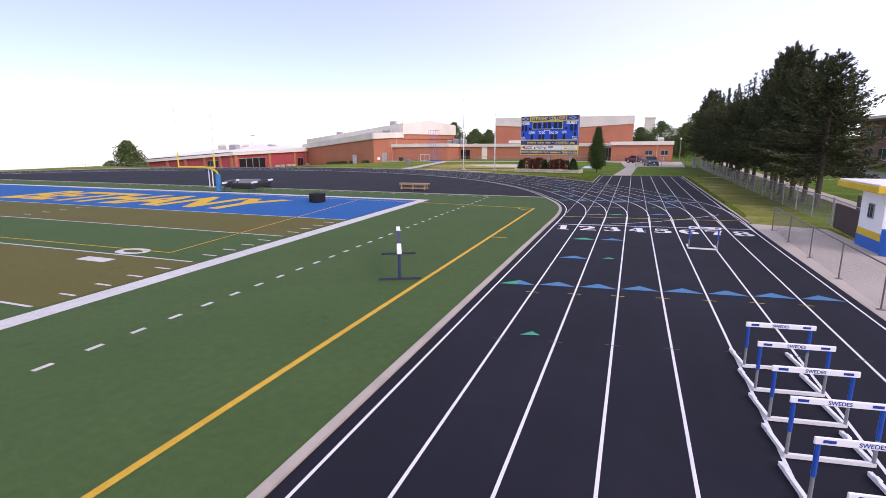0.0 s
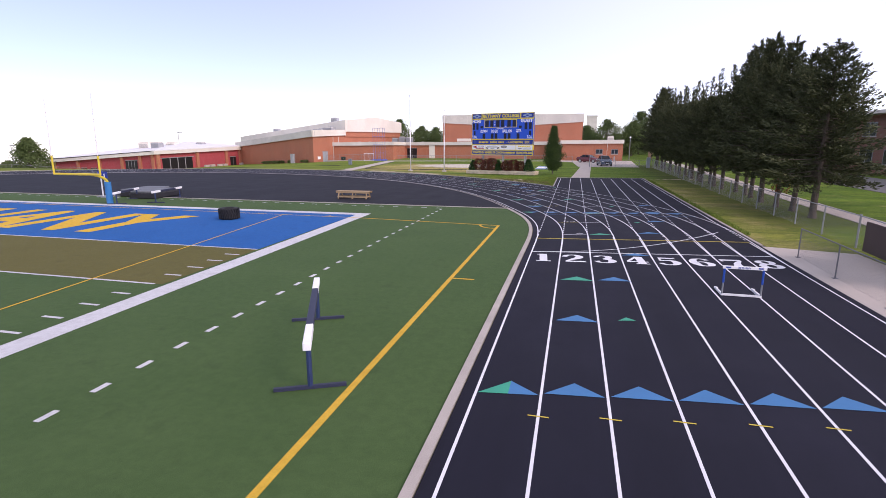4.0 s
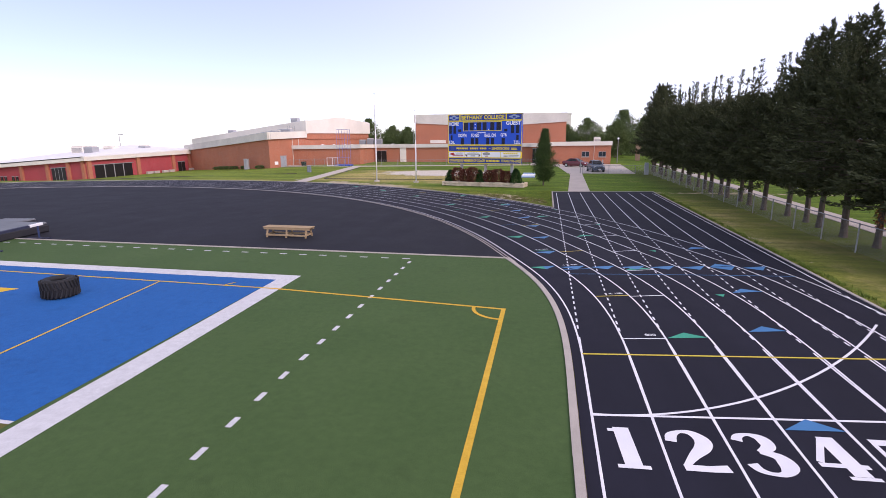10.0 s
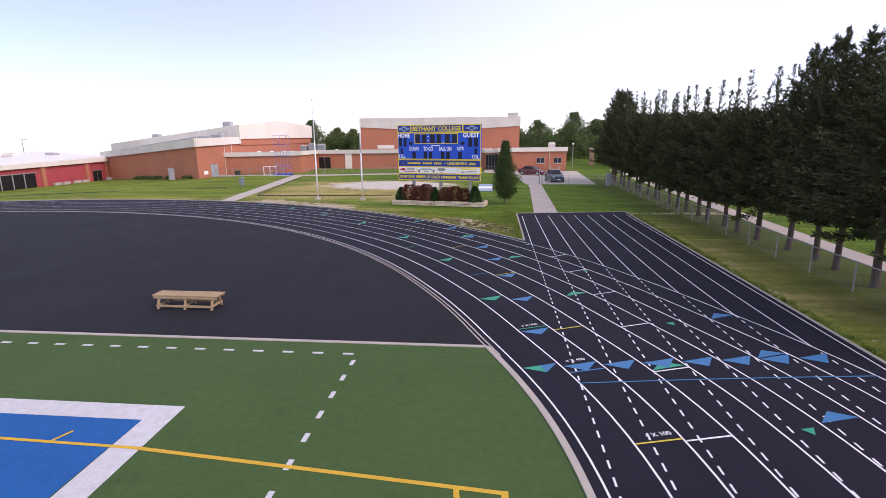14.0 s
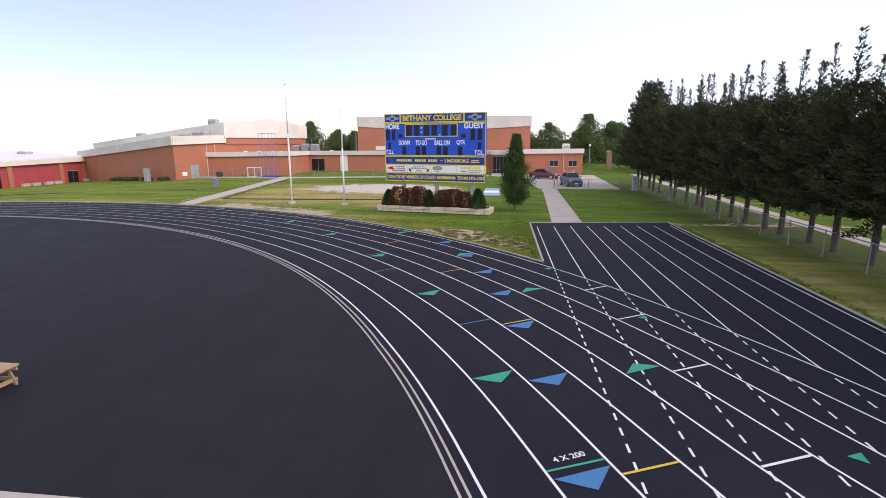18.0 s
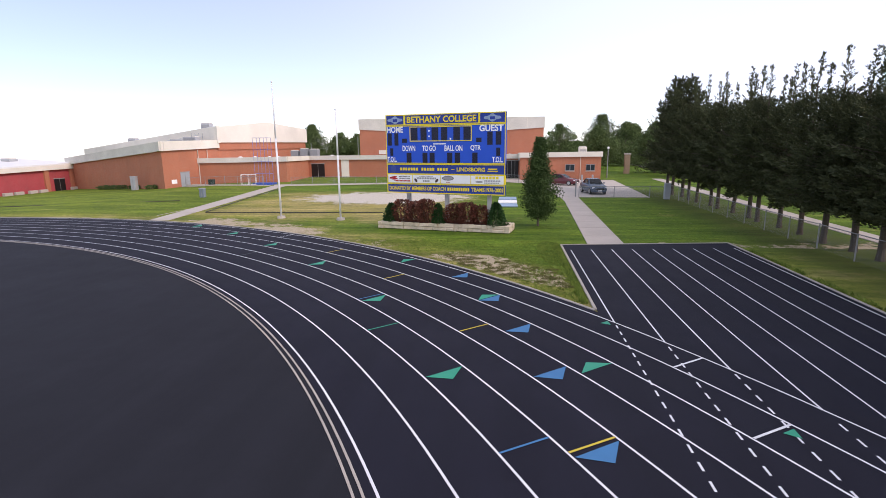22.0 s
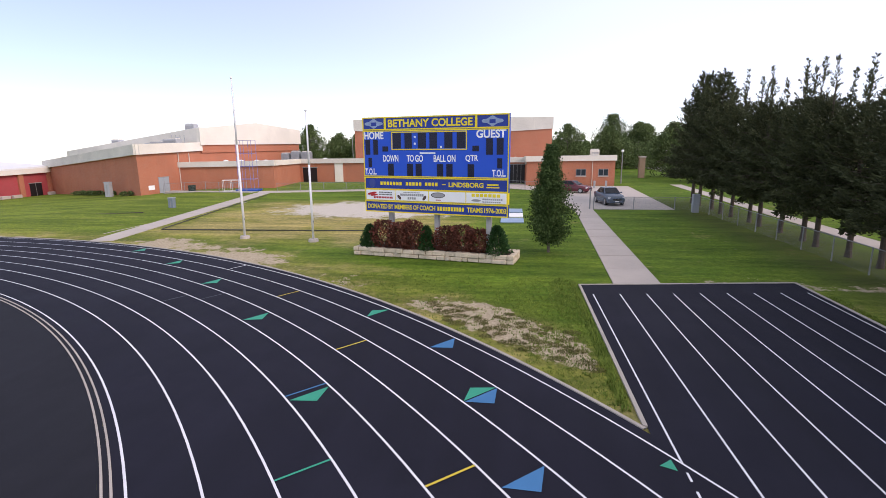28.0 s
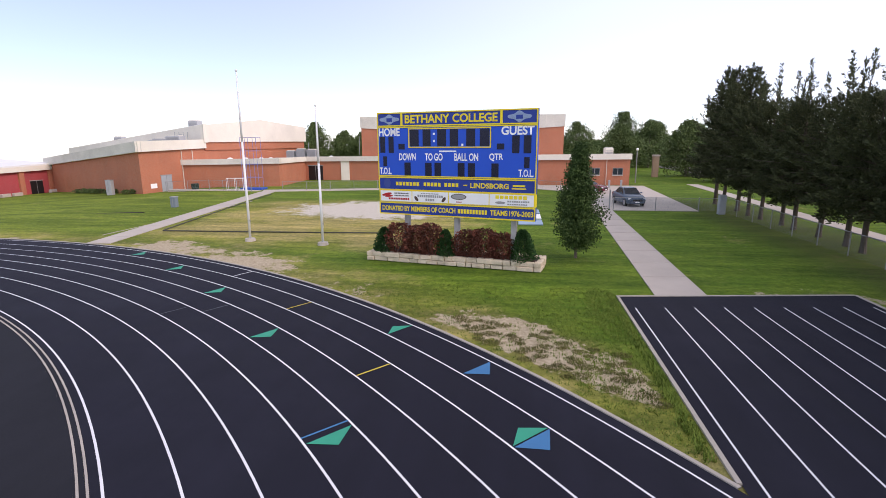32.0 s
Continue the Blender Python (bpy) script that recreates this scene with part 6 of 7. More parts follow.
for a, b in zip(ys_, ys_[1:]):
    bm = bmesh.new()
    tube(bm, (rail_x(a), a, 1.05), (rail_x(b), b, 1.05), 0.021, seg=8)
    part("top_rail", bm, RAIL_GREY, rail)
    vs, fs = [], []
    for j in range(66):                              # thin wire mesh between the posts
        for way in (1, -1):
            u0, u1 = j * 0.06 - 1.0, j * 0.06
            lo, hi = max(0.0, -u0), min(1.0, 2.98 - u0)
            if hi <= lo:
                continue
            e = [(u0 + v, 0.04 + (v if way > 0 else 1.0 - v)) for v in (lo, hi)]
            k = len(vs)
            for u, z in e:
                y = a - u
                vs += [(rail_x(y) - 0.001, y, z + 0.0013), (rail_x(y) + 0.001, y, z), (rail_x(y) - 0.001, y, z - 0.0013)]
            fs += [(k, k + 1, k + 4, k + 3), (k + 1, k + 2, k + 5, k + 4), (k + 2, k, k + 3, k + 5)]
    add_mesh("mesh", vs, fs, RAIL_GREY, rail)

# ticket hut: white west side with a window, an open doorway in the south side
hut = thing("ticket_hut", "small white ticket hut with yellow band, blue base and yellow roof", "hut", (11.6, -3.63, 0.006))
HUT_BLUE, HUT_YELLOW = worn("hut_blue", (0.02, 0.15, 0.56), 0.6), worn("hut_yellow", (0.75, 0.50, 0.03), 0.55)
for x0, x1, y0, y1 in ((0.0, 0.12, 0.0, 2.0), (0.125, 0.42, 0.0, 0.12), (1.5, 2.6, 0.0, 0.12), (0.125, 2.6, 1.88, 2.0), (2.48, 2.6, 0.125, 1.875)):
    part("base", boxes((x0 - 0.02, x1 + 0.004, y0 - 0.02, y1 + 0.02, -0.05, 0.42)), HUT_BLUE, hut, "blue painted base")
    part("band", boxes((x0 - 0.012, x1 + 0.002, y0 - 0.012, y1 + 0.012, 0.42, 0.68)), HUT_YELLOW, hut, "yellow painted band")
    part("wall", boxes((x0, x1, y0, y1, 0.68, 2.12)), PANEL_WHITE, hut, "white painted wall")
part("lintel", boxes((0.425, 1.495, 0.0, 0.12, 1.95, 2.12)), PANEL_WHITE, hut)
for x in (0.425, 1.435):
    part("door_post", boxes((x, x + 0.06, -0.03, 0.1, 0, 1.95)), HUT_YELLOW, hut, "yellow door post")
part("door", boxes((0.5, 1.42, 0.35, 0.39, 0.0, 1.92)), worn("hut_door_brown", (0.06, 0.04, 0.04), 0.6), hut, "dark brown door set back")
w = part("window", boxes((-0.04, 0.01, 0.78, 1.22, 1.12, 1.66)), FRAME_GREY, hut, "small dark window")
part("pane", boxes((-0.055, -0.035, 0.82, 1.18, 1.16, 1.62)), GLASS, w)
part("bar", boxes((-0.06, -0.05, 0.985, 1.015, 1.16, 1.62)), FRAME_GREY, w)
part("roof", boxes((-0.45, 3.0, -0.45, 3.3, 2.12, 2.36), bev=0.02), HUT_YELLOW, hut, "yellow roof edge")
part("roof_sheet", boxes((-0.4, 2.95, -0.4, 3.25, 2.36, 2.42), bev=0.02), ROOF_WHITE, hut, "white roof sheet")
barrel = thing("waste_barrel", "blue plastic waste barrel beside the hut", "bin", (11.72, -4.0, 0.006))
bm = bmesh.new()
for z0, z1, r0, r1 in ((0, 0.3, 0.22, 0.25), (0.3, 0.33, 0.265, 0.265), (0.33, 0.62, 0.25, 0.25), (0.62, 0.65, 0.265, 0.265), (0.65, 0.88, 0.25, 0.23)):
    tube(bm, (0, 0, z0), (0, 0, z1), r0, r1, 18)
part("drum", bm, HUT_BLUE, barrel)
bm = bmesh.new()
tube(bm, (0, 0, 0.87), (0, 0, 0.9), 0.245, 0.245, 18)
part("rim", bm, HUT_BLUE, barrel)
screen = thing("board_screen", "dark brown board screen on the fence behind the hut", "screen", (12.05, 0.9, 0))
for i in range(9):
    y = -1.55 + 0.36 * i
    part("board", boxes((0.0 + 0.08 * (y + 0.2) / 1.5, 0.05 + 0.08 * (y + 0.2) / 1.5, y, y + 0.345, 0.02, 1.14), bev=0.006), worn("screen_brown", (0.085, 0.06, 0.055), 0.85) if "screen_brown" not in bpy.data.materials else bpy.data.materials["screen_brown"], screen)
for y in (2.6, 0.9):
    bm = bmesh.new()
    tube(bm, (13.0, y, -0.1), (13.0, y, 1.5), 0.09, 0.085, 8)
    tagged(link("timber_post", bm, BARK_DARK), "weathered round timber post behind the fence", "post", "timber posts by the hut")

# ---- hurdles ----
def hurdle(words):
    t = thing("hurdle", "white and blue track hurdle standing on the lanes", "hurdle", (0, 0, 0), group="hurdles on the track")
    W, Hh = 0.94, 0.84
    for x in (-W / 2, W / 2):
        bm = bmesh.new()
        bar(bm, (x, -0.02, 0.03), (x, 0.72, 0.03), 0.05, 0.05)
        part("foot", bm, WHITE_METAL, t)
        bm = bmesh.new()
        tube(bm, (x, 0, 0.05), (x, 0, 0.42), 0.022, seg=8)
        part("lower_post", bm, STEEL, t, "grey telescopic post")
        bm = bmesh.new()
        tube(bm, (x, 0, 0.36), (x, 0, Hh - 0.03), 0.028, seg=8)
        part("upper_post", bm, BLUE_METAL, t, "blue upright")
        bm = boxes((x - 0.03, x + 0.03, 0.52, 0.62, 0.05, 0.075), bev=0.008)
        part("weight", bm, WHITE_METAL, t)
    bm = bmesh.new()
    bar(bm, (-W / 2, 0, 0.03), (W / 2, 0, 0.03), 0.05, 0.05)
    part("base_bar", bm, WHITE_METAL, t)
    bm = boxes((-W / 2 - 0.06, W / 2 + 0.06, -0.045, -0.02, Hh - 0.085, Hh), bev=0.006)
    b = part("board", bm, PANEL_WHITE, t, "white cross board with blue lettering")
    bm = text_bm(words, 0.05, None, 0.02)
    moved(bm, pose(0, -0.047, Hh - 0.068, 90, 0, 0))
    part("lettering", bm, NAVY, b)
    for x in (-W / 2 + 0.08, W / 2 - 0.08):
        bm = boxes((x - 0.06, x + 0.06, -0.0475, -0.044, Hh - 0.06, Hh - 0.025))
        part("maker_bar", bm, NAVY, b)
    return t


h0 = hurdle("SWEDES")
for i in range(6):
    m = pose(5.85 - 0.008 * i, -15.68 - 0.925 * i, 0.006, 0, 0, 8)
    if i == 0:
        h0.matrix_world = m
    else:
        copy_thing(h0, m)
hurdle("BETHANY").matrix_world = pose(5.93, -4.9, 0.006)


# ---- steeplechase barriers ----
LEG_NAVY = worn("leg_navy", (0.03, 0.05, 0.13), 0.5, 3, 60, 0.3)


def barrier(a, b, h, label):
    a, b = Vector((*a, 0)), Vector((*b, 0))
    L = (b - a).length
    ang = math.degrees(math.atan2((b - a).y, (b - a).x))
    c = (a + b) / 2
    t = thing("steeple_barrier", label, "steeplechase barrier", (c.x, c.y, 0.008), ang, "steeplechase barriers")
    navy = bpy.data.materials.get("beam_navy") or worn("beam_navy", (0.035, 0.04, 0.075), 0.6, 2, 40, 0.2)
    e = 0.92
    part("beam", boxes((-L / 2 + e, L / 2 - e, -0.065, 0.065, h - 0.13, h), bev=0.008), navy, t, "dark navy timber beam")
    for x0, x1 in ((-L / 2, -L / 2 + e), (L / 2 - e, L / 2)):
        part("beam_end", boxes((x0, x1, -0.065, 0.065, h - 0.13, h), bev=0.008), PANEL_WHITE, t, "white painted beam end")
    for x in (-L / 2 + 0.32, L / 2 - 0.32):
        bm = bmesh.new()
        tube(bm, (x, 0, 0.05), (x, 0, h - 0.13), 0.045, seg=8)
        part("leg", bm, LEG_NAVY, t, "navy steel leg")
        bm = bmesh.new()
        bar(bm, (x, -0.6, 0.03), (x, 0.6, 0.03), 0.06, 0.06)
        part("foot", bm, navy, t)
    return t


barrier((-2.60, -12.75), (-4.38, -9.05), 0.94, "navy and white steeplechase barrier on the turf")
barrier((-27.7, 7.3), (-29.3, 10.9), 0.8, "navy and white steeplechase barrier by the mats")
barrier((-25.9, 8.6), (-26.8, 12.3), 0.8, "navy and white steeplechase barrier by the mats")
MAT_TOP = worn("mat_top", (0.16, 0.17, 0.18), 0.6, 1, 20, 0.3)
MAT_BLACK = worn("mat_black", (0.03, 0.03, 0.035), 0.7, 1, 20, 0.25)
for x, y in ((-29.0, 12.2), (-30.9, 13.2)):
    m_ = thing("landing_mat", "black padded landing mat on the apron", "mat", (x, y, 0), 8, "landing mats")
    part("pad", boxes((-1.0, 1.0, -1.6, 1.6, 0.0, 0.42), bev=0.06), MAT_BLACK, m_)
    part("top_pad", boxes((-0.95, 0.95, -1.55, 1.55, 0.42, 0.55), bev=0.05), MAT_TOP, m_)
for x, y in ((-33.0, 11.3), (-32.2, 10.9)):
    m_ = thing("vault_standard", "white vault standard with a blue flag", "standard", (x, y, 0), group="vault standards")
    bm = bmesh.new()
    tube(bm, (0, 0, 0), (0, 0, 1.75), 0.05)
    part("upright", bm, WHITE_METAL, m_)
    part("base", boxes((-0.3, 0.3, -0.3, 0.3, 0, 0.06)), STEEL, m_)
    part("flag", boxes((-0.25, 0.25, -0.02, 0.02, 1.45, 1.9)), NAVY, m_)

# goal post
GOAL_YELLOW = worn("goal_yellow", (0.72, 0.55, 0.05), 0.4, 1, 30, 0.1)
gp = thing("goal_post", "yellow gooseneck goal post with a blue padded base", "goal post", (-28.5, 7.7, 0.006))
bm = bmesh.new()
tube(bm, (0, 0, 0), (0, 0, 1.45), 0.2, 0.2, 12)
part("pad", bm, worn("pad_blue", (0.03, 0.20, 0.45), 0.6), gp, "blue foam pad")
bm = bmesh.new()
pipe(bm, [(0, 0, 1.4)] + [(-0.25 * (1 - math.cos(a)), -1.75 * (1 - math.cos(a)), 1.4 + 0.66 * math.sin(a)) for a in [math.pi / 2 * i / 8 for i in range(9)]], 0.085, 10)
part("gooseneck", bm, GOAL_YELLOW, gp)
bm = bmesh.new()
tube(bm, (-2.2, -1.75, 2.06), (1.45, -1.75, 2.06), 0.07, seg=10)
part("crossbar", bm, GOAL_YELLOW, gp)
for x in (-2.2, 1.45):
    bm = bmesh.new()
    tube(bm, (x, -1.75, 2.06), (x, -1.75, 3.2), 0.055, seg=8)
    part("upright", bm, GOAL_YELLOW, gp)
    bm = bmesh.new()
    tube(bm, (x, -1.75, 3.2), (x + 0.1, -1.75, 6.9), 0.028, 0.02, seg=8)
    part("upper_upright", bm, WHITE_METAL, gp, "thin white upper upright")

# big tyre lying in the end zone
TYRE = worn("tyre_rubber", (0.022, 0.022, 0.024), 0.75, 4, 60, 0.3)
ty = thing("tractor_tyre", "large worn black tractor tyre lying on the turf", "tyre", (-16.45, 3.85, 0.012))
ty.scale = (0.9, 0.9, 1.12)
bm = bmesh.new()
prof = [(0.26, 0.03), (0.48, 0.0), (0.54, 0.08), (0.555, 0.27), (0.54, 0.46), (0.48, 0.54), (0.26, 0.51), (0.24, 0.44), (0.40, 0.38), (0.42, 0.27), (0.40, 0.16), (0.24, 0.10)]
ring = []
for i in range(36):
    a = 2 * math.pi * i / 36
    ring.append([bm.verts.new((r * math.cos(a), r * math.sin(a), z)) for r, z in prof])
for i in range(36):
    p, q = ring[i], ring[(i + 1) % 36]
    for j in range(len(prof)):
        k = (j + 1) % len(prof)
        bm.faces.new((p[j], q[j], q[k], p[k]))
tb = part("carcass", bm, TYRE, ty, smooth=True)
for i in range(26):
    for lo in (0, 1):
        a = 2 * math.pi * (i + 0.5 * lo) / 26
        bm = bmesh.new()
        z0, z1 = (0.03, 0.27) if lo else (0.27, 0.51)
        box(bm, 0.535, 0.595, -0.03, 0.03, z0, z1, bev=0.008)
        for v in bm.verts:
            v.co.y += (v.co.z - 0.27) * (0.35 if lo else -0.35)
        moved(bm, pose(0, 0, 0, 0, 0, math.degrees(a)))
        part("lug", bm, TYRE, tb)

# wooden bench
WOOD = worn("bench_wood", (0.42, 0.30, 0.17), 0.8, 2, 30, 0.3, 0.6)
bn = thing("bench", "low pale wooden bench with splayed legs on the asphalt", "bench", (-14.05, 14.72, 0.002), 0)
for i in range(4):
    part("seat_board", boxes((-1.32, 1.32, -0.30 + 0.155 * i, -0.30 + 0.155 * i + 0.145, 0.50, 0.545), bev=0.008), WOOD, bn)
for x in (-1.08, 0.0, 1.08):
    for s in (-1, 1):
        bm = bmesh.new()
        bar(bm, (x, s * 0.36, 0.0), (x, s * 0.22, 0.5), 0.085, 0.045)
        part("leg", bm, WOOD, bn)
    bm = bmesh.new()
    bar(bm, (x, -0.33, 0.14), (x, 0.33, 0.14), 0.04, 0.09)
    bar(bm, (x, -0.26, 0.46), (x, 0.26, 0.46), 0.04, 0.09)
    part("cross_piece", bm, WOOD, bn)
for s in (-1, 1):
    part("stretcher", boxes((-1.14, 1.14, s * 0.36 - 0.02, s * 0.36 + 0.02, 0.09, 0.18), bev=0.006), WOOD, bn)
    part("apron", boxes((-1.28, 1.28, s * 0.27 - 0.02, s * 0.27 + 0.02, 0.40, 0.498), bev=0.006), WOOD, bn)


# ---- cars ----
RUBBER = worn("tyre_black", (0.02, 0.02, 0.02), 0.8)
RIM = worn("rim_silver", (0.5, 0.5, 0.52), 0.3, 2, 40, 0.1, metal=0.8)
CAR_GLASS = worn("car_glass", (0.02, 0.025, 0.03), 0.06, 2, 10, 0.05, spec=0.8)
LAMP_GLASS = worn("lamp_glass", (0.7, 0.7, 0.72), 0.15, 2, 20, 0.1)


def car(at, rz, paint, label):
    """A four-door saloon, its nose along -y."""
    t = thing("car", label, "car", at, rz)
    # cross-sections: y, half width low, half width belt, sill, belt height
    secs = [(-2.25, 0.62, 0.66, 0.38, 0.62), (-2.12, 0.80, 0.80, 0.26, 0.76), (-1.55, 0.88, 0.87, 0.20, 0.90), (-0.85, 0.90, 0.88, 0.20, 0.98),
            (0.9, 0.90, 0.88, 0.20, 1.02), (1.7, 0.88, 0.86, 0.22, 1.04), (2.15, 0.80, 0.80, 0.30, 1.00), (2.28, 0.66, 0.68, 0.45, 0.86)]
    bm = bmesh.new()
    prev = None
    for y, wl_, wb, z0, z1 in secs:
        row = [bm.verts.new(p) for p in ((-wl_ * 0.9, y, z0), (-wl_, y, z0 + 0.12), (-wb - 0.02, y, (z0 + z1) / 2), (-wb, y, z1 - 0.06), (-wb * 0.86, y, z1),
                                         (wb * 0.86, y, z1), (wb, y, z1 - 0.06), (wb + 0.02, y, (z0 + z1) / 2), (wl_, y, z0 + 0.12), (wl_ * 0.9, y, z0))]
        if prev:
            for i in range(len(row)):
                j = (i + 1) % len(row)
                bm.faces.new((prev[i], row[i], row[j], prev[j]))
        else:
            bm.faces.new(row)
        prev = row
    bm.faces.new(prev[::-1])
    bmesh.ops.recalc_face_normals(bm, faces=bm.faces)
    part("body", bm, paint, t, smooth=True)
    # cabin
    bm = bmesh.new()
    rows = []
    for y, w, z in ((-0.95, 0.76, 0.97), (-0.15, 0.60, 1.44), (0.85, 0.60, 1.46), (1.65, 0.70, 1.05)):
        rows.append([bm.verts.new((-w, y, z)), bm.verts.new((w, y, z))])
    base = [[bm.verts.new((s * 0.82, y, 0.96)) for s in (-1, 1)] for y in (-0.95, -0.15, 0.85, 1.65)]
    for i in range(3):
        bm.faces.new((rows[i][0], rows[i][1], rows[i + 1][1], rows[i + 1][0]))
        bm.faces.new((base[i][0], rows[i][0], rows[i + 1][0], base[i + 1][0]))
        bm.faces.new((rows[i][1], base[i][1], base[i + 1][1], rows[i + 1][1]))
    cab = part("cabin", bm, paint, t)

    def pane(name, pts, lab=""):
        b = bmesh.new()
        b.faces.new([b.verts.new(p) for p in pts])
        f = bmesh.ops.solidify(b, geom=b.faces[:], thickness=0.012)
        part(name, b, CAR_GLASS, cab, lab)
    pane("windscreen", [(-0.70, -0.95, 1.005), (0.70, -0.95, 1.005), (0.56, -0.21, 1.425), (-0.56, -0.21, 1.425)])
    pane("rear_window", [(0.64, 1.62, 1.10), (-0.64, 1.62, 1.10), (-0.56, 0.93, 1.45), (0.56, 0.93, 1.45)])
    for s in (-1, 1):
        pane("side_window", [(s * 0.835, -0.72, 1.0), (s * 0.835, 0.32, 1.0), (s * 0.655, 0.32, 1.40), (s * 0.665, -0.14, 1.40)])
        pane("side_window", [(s * 0.835, 0.38, 1.0), (s * 0.815, 1.28, 1.02), (s * 0.66, 0.88, 1.41), (s * 0.655, 0.38, 1.41)])
        part("headlight", boxes((s * 0.68 - 0.14, s * 0.68 + 0.14, -2.19, -2.02, 0.60, 0.74), bev=0.03), LAMP_GLASS, t, "clear headlight")
        part("mirror", boxes((s * 0.97 - 0.09, s * 0.97 + 0.09, -0.72, -0.58, 0.98, 1.1), bev=0.03), paint, t)
        part("tail_light", boxes((s * 0.66 - 0.14, s * 0.66 + 0.14, 2.12, 2.26, 0.74, 0.9), bev=0.02), worn("tail_red", (0.4, 0.02, 0.02), 0.3) if "tail_red" not in bpy.data.materials else bpy.data.materials["tail_red"], t)
    part("grille", boxes((-0.42, 0.42, -2.285, -2.2, 0.46, 0.62), bev=0.02), RUBBER, t, "dark grille")
    part("bumper", boxes((-0.62, 0.62, -2.28, -2.1, 0.26, 0.42), bev=0.04), paint, t)
    part("number_plate", boxes((-0.2, 0.2, -2.30, -2.28, 0.34, 0.44)), PANEL_WHITE, t, "plain white plate")
    for x in (-0.80, 0.80):
        for y in (-1.42, 1.38):
            bm = bmesh.new()
            tube(bm, (x - 0.11, y, 0.32), (x + 0.11, y, 0.32), 0.32, seg=20)
            wh = part("wheel", bm, RUBBER, t)
            bm = bmesh.new()
            s = 1 if x > 0 else -1
            tube(bm, (x + s * 0.105, y, 0.32), (x + s * 0.125, y, 0.32), 0.21, seg=16)
            part("rim", bm, RIM, wh)
    return t


PAINT_BLUE = worn("car_paint_slate", (0.07, 0.10, 0.145), 0.22, 1, 30, 0.06, spec=0.6)
PAINT_RED = worn("car_paint_maroon", (0.14, 0.025, 0.035), 0.25, 1, 30, 0.06, spec=0.6)
PAINT_SILVER = worn("car_paint_silver", (0.42, 0.43, 0.45), 0.25, 1, 30, 0.06, spec=0.6)
slate = car((6.2, 70.4, 0.008), 11, PAINT_BLUE, "slate blue car parked on the concrete")
slate.scale = (1.0, 0.92, 1.12)
car((4.0, 82.5, 0.008), 58, PAINT_RED, "maroon saloon car parked near the school")
car((-110, 60, land(-110, 60)), 60, PAINT_SILVER, "silver car parked on the western lawn edge")
car((31.5, 60.0, 0.0), 2, PAINT_SILVER, "silver car parked on the street beyond the trees")

shrub("rust_shrub", "small rust-brown withered shrub under the cedars", (13.9, 16.2, 0.9), 1.3, 0.6, 91, leaf_mat("rust_leaves", (0.20, 0.07, 0.03), (0.34, 0.14, 0.06)), 260, False, 0.12)
PILLAR = bpy.data.materials["brick_grey"] if "brick_grey" in bpy.data.materials else brick_mat("brick_tan", (0.34, 0.23, 0.15), (0.28, 0.19, 0.13), (0.32, 0.26, 0.2))
pil = thing("gate_pillar", "tan brick gate pillar beyond the parking lot", "pillar", (18.5, 110, 0))
part("shaft", boxes((-0.45, 0.45, -0.45, 0.45, -0.1, 3.4)), PILLAR, pil)
part("cap", boxes((-0.55, 0.55, -0.55, 0.55, 3.4, 3.65), bev=0.03), CONCRETE, pil)
# posts, signs, bins
gate = thing("gate_post", "grey steel gate post beside the footpath", "post", (3.75, 66.1, 0))
bm = bmesh.new()
tube(bm, (0, 0, -0.1), (0, 0, 1.75), 0.06, seg=10)
part("post", bm, STEEL, gate)
part("cap", boxes((-0.07, 0.07, -0.07, 0.07, 1.75, 1.8)), STEEL, gate)
cab2 = thing("utility_cabinet", "pale grey utility cabinet by the fence", "utility box", (12.3, 64.2, 0))
part("body", boxes((-0.27, 0.27, -0.22, 0.22, 0, 1.6), bev=0.03), DOOR_GREY, cab2)
part("door", boxes((-0.23, 0.23, -0.24, -0.22, 0.1, 1.5)), DOOR_GREY, cab2)
for x, y in ((7.5, 88.5), (9.0, 88.5)):
    b = tagged(link("bollard", boxes((x - 0.12, x + 0.12, y - 0.12, y + 0.12, 0, 1.0), bev=0.03), UNIT_GREY), "grey bollard before the school wing", "bollard", "bollards at the school")
bin_ = thing("waste_bin", "dark green waste bin by the wing", "bin", (-46.8, 82.6, 0))
bm = bmesh.new()
tube(bm, (0, 0, -0.3), (0, 0, 0.75), 0.45, 0.5, 12)
part("drum", bm, worn("bin_green", (0.02, 0.04, 0.03), 0.7), bin_)


def lamp_post(at, h, label, head="arm"):
    t = thing("lamp_post", label, "street lamp", at)
    bm = bmesh.new()
    tube(bm, (0, 0, -0.2), (0, 0, h), 0.1, 0.06, 8)
    part("pole", bm, STEEL, t)
    if head == "arm":
        part("lamp_head", boxes((-0.15, 1.1, -0.18, 0.18, h, h + 0.16), bev=0.03), STEEL, t)
    else:
        bm = bmesh.new()
        bmesh.ops.create_uvsphere(bm, u_segments=12, v_segments=8, radius=0.2)
        moved(bm, pose(0, 0, h + 0.14))
        part("globe", bm, PANEL_WHITE, t, "white globe", smooth=True)


lamp_post((-112.8, 63, land(-112.8, 63)), 7.6, "tall grey lamp post beyond the western lawn")
lamp_post((-100, 96, land(-100, 96)), 9.5, "tall grey lamp post behind the red building")
lamp_post((12.6, 97, 0), 4.6, "grey lamp post with a white globe by the wing", "globe")
lamp_post((23, 46, 0), 8.5, "tall grey pole beyond the cedars")

# far right: brick school block beyond the street, low building at the end of the street
far = thing("brick_block", "two-storey brick block beyond the street", "building")
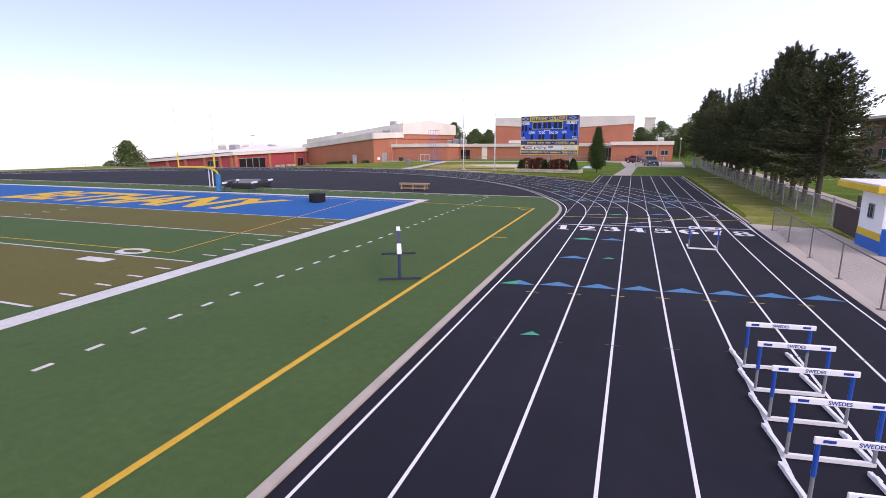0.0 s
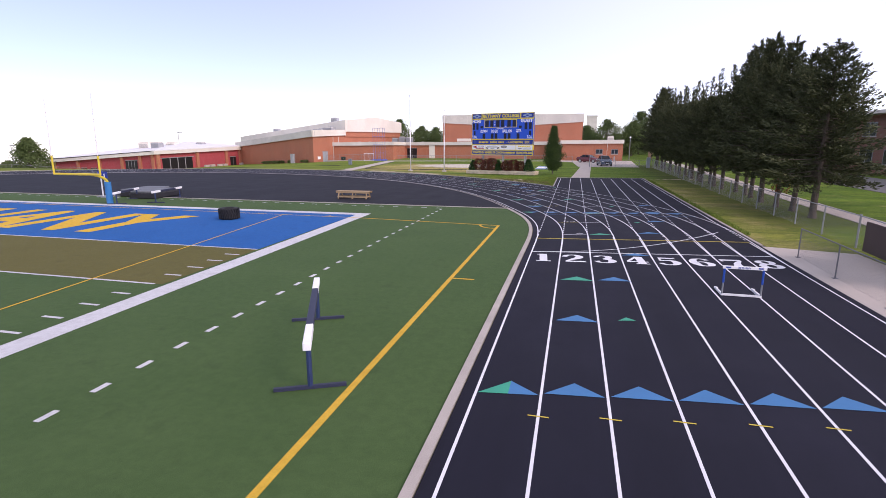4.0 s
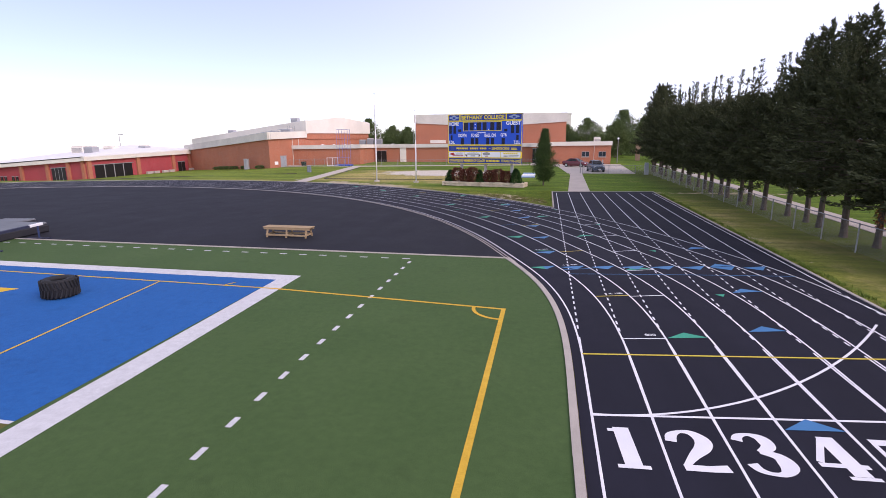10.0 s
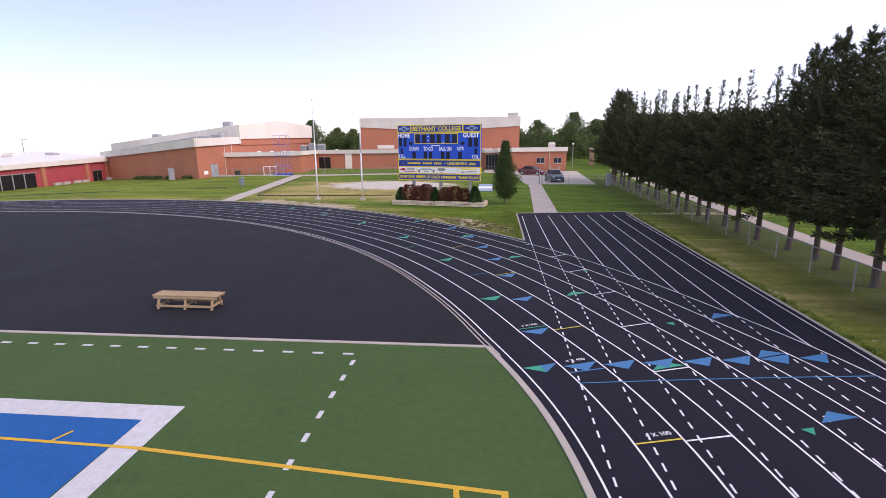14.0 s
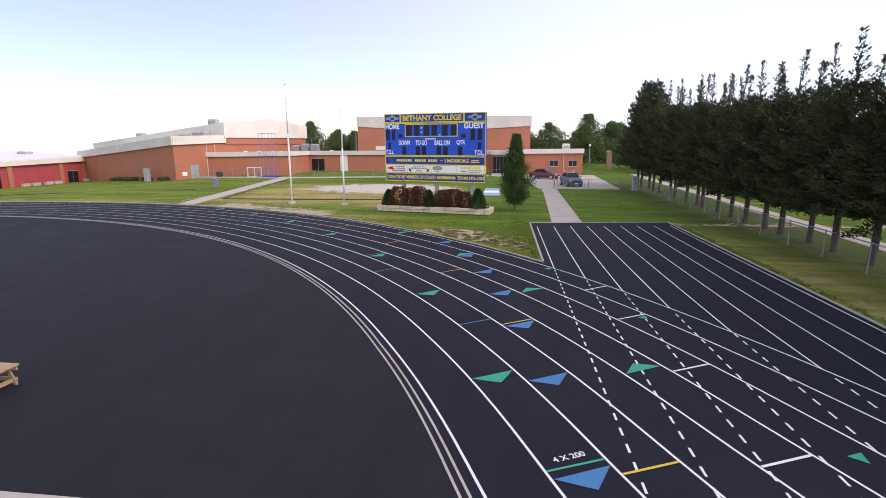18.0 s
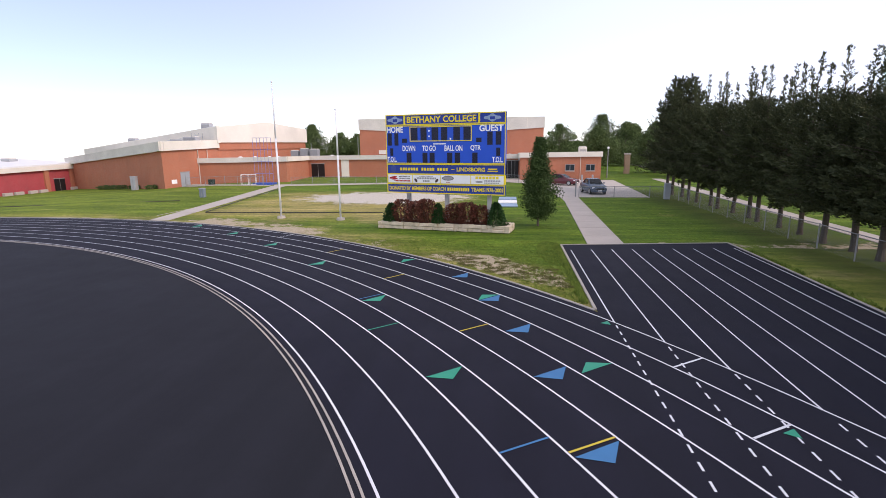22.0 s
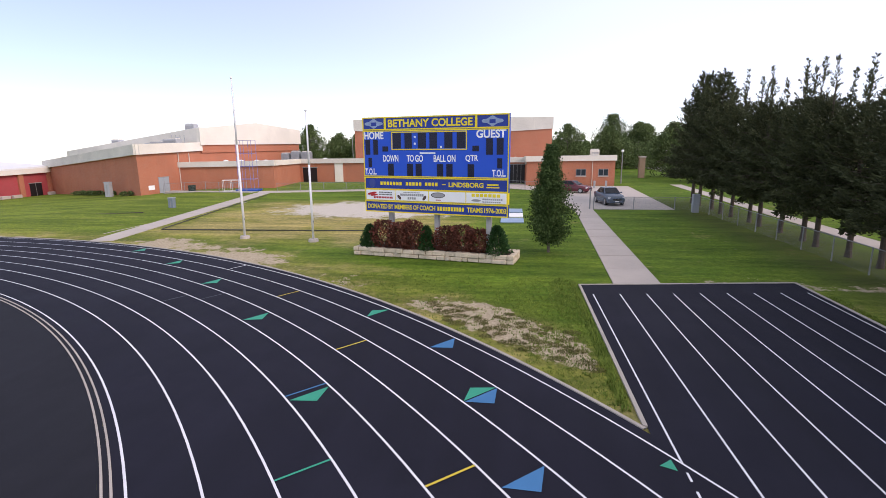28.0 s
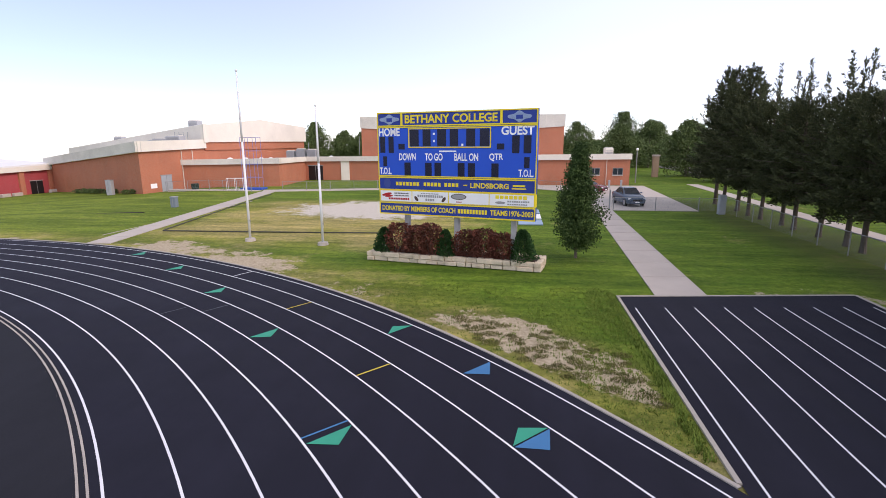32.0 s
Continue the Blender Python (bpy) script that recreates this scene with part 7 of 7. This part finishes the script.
FP = [(40.0, 85.0), (36.0, 22.0), (60.0, 20.0), (62.0, 85.0)]
ring_wall("wall", FP, [0] * 4, [7.5] * 4, brick_mat("brick_rose", (0.26, 0.12, 0.085), (0.22, 0.10, 0.07), (0.28, 0.2, 0.17)), far, 0.4)
part("roof", boxes((36.5, 60.5, 22, 85, 7.3, 7.7)), FASCIA_SHADE_GREY, far)
for i in range(9):
    for z in (1.2, 4.6):
        opening(far, FP[0], FP[1], 0.06 + 0.103 * i, 0.06 + 0.103 * i + 0.06, z, z + 1.8, "window")
low = thing("low_house", "low grey building at the end of the street", "building", (34, 170, 0))
part("wall", boxes((-7, 7, -4, 4, 0, 3.0)), brick_mat("brick_grey", (0.22, 0.16, 0.13), (0.19, 0.14, 0.11), (0.25, 0.2, 0.18)), low)
part("roof", boxes((-7.6, 7.6, -4.6, 4.6, 3.0, 3.6)), ROOF_GREY, low)
for x in (-4.5, 0, 4.5):
    w = part("window", boxes((x - 0.9, x + 0.9, -4.06, -3.98, 1.0, 2.4)), FRAME_GREY, low)
    part("pane", boxes((x - 0.8, x + 0.8, -4.08, -4.05, 1.1, 2.3)), GLASS, w)
house = thing("far_house", "distant tan brick house among trees", "house", (-153.6, 74, land(-153.6, 74)))
part("wall", boxes((-4, 4, -4, 4, -0.5, 2.6)), BRICK, house)
bm = bmesh.new()
v = [bm.verts.new(p) for p in ((-4.4, -4.4, 2.5), (4.4, -4.4, 2.5), (4.4, 4.4, 2.5), (-4.4, 4.4, 2.5), (0, -4.4, 4.6), (0, 4.4, 4.6))]
for q in ((0, 1, 4), (2, 3, 5), (1, 2, 5, 4), (3, 0, 4, 5), (3, 2, 1, 0)):
    bm.faces.new([v[i] for i in q])
part("roof", bm, ROOF_GREY, house)

# ---- trees in the distance ----
FAR = [("far_tree", -107, 62, 8.4, 3.4), ("far_tree", -113, 62, 4.4, 2.2), ("far_tree", -162, 70, 5.0, 5.5), ("far_tree", -149, 69, 4.4, 3.6), ("far_tree", -138, 70, 3.2, 3.4),
       ("far_tree", -131, 71, 3.0, 2.6), ("far_tree", -171, 76, 6.0, 5.0), ("far_tree", -120, 70, 3.4, 2.6), ("far_tree", -125, 78, 3.6, 3.0),
       ("far_tree", -60, 158, 12.0, 5.0), ("far_tree", -53, 162, 9.3, 4.6), ("far_tree", -47, 160, 8.6, 4.2), ("far_tree", -66, 170, 9.0, 4.5), ("far_tree", -41, 165, 8.4, 4.0), ("far_tree", -110, 140, 8.0, 5.0),
       ("far_tree", 11.5, 165, 10.8, 5.5), ("far_tree", 20, 147, 12.2, 5.6), ("far_tree", 25, 142, 10.2, 4.8), ("far_tree", 29.6, 155, 10.2, 4.6), ("far_tree", 5, 172, 9.0, 5.0), ("far_tree", 16, 128, 8.8, 4.0),
       ("far_tree", 38, 150, 9.5, 4.5), ("far_tree", 26, 100, 9.5, 4.2), ("far_tree", 45, 120, 11, 5.5), ("far_tree", 24, 112, 9.0, 4.0), ("far_tree", -92, 118, 6.5, 4.5), ("far_tree", -88, 125, 6.5, 4.5)]
for i, (nm, x, y, h, r) in enumerate(FAR):
    z = land(x, y) - 0.2
    o = leafy("broadleaf_tree", "broad green tree in the distance", h, r, 60 + i, (x, y, z), 0.25, 0.14, 0.34, 11000, LEAF_FAR, 0.55)
    tagged(o, group="distant trees")
# a loose belt of woods on the horizon
rng = np.random.default_rng(77)
vs, fs = [], []
for i in range(260):
    a = radians(rng.uniform(20, 118))
    d = rng.uniform(260, 420)
    cx, cy = d * math.cos(a), d * math.sin(a)
    hh, rr = rng.uniform(3.5, 8.5), rng.uniform(5, 12)
    zb = land(cx, cy)
    for _ in range(110):
        p = np.array([cx, cy, zb + hh * 0.5]) + rng.normal(size=3) * np.array([rr * 0.5, rr * 0.5, hh * 0.27])
        spray(vs, fs, rng, p, rng.normal(size=3), rng.uniform(1.2, 2.4), 0.8)
me = bpy.data.meshes.new("distant_woods")
me.from_pydata([tuple(v) for v in vs], [], fs)
me.materials.append(LEAF_FAR)
tagged(new("distant_woods", me), "low belt of woods on the horizon", "woods", "", "stuff")
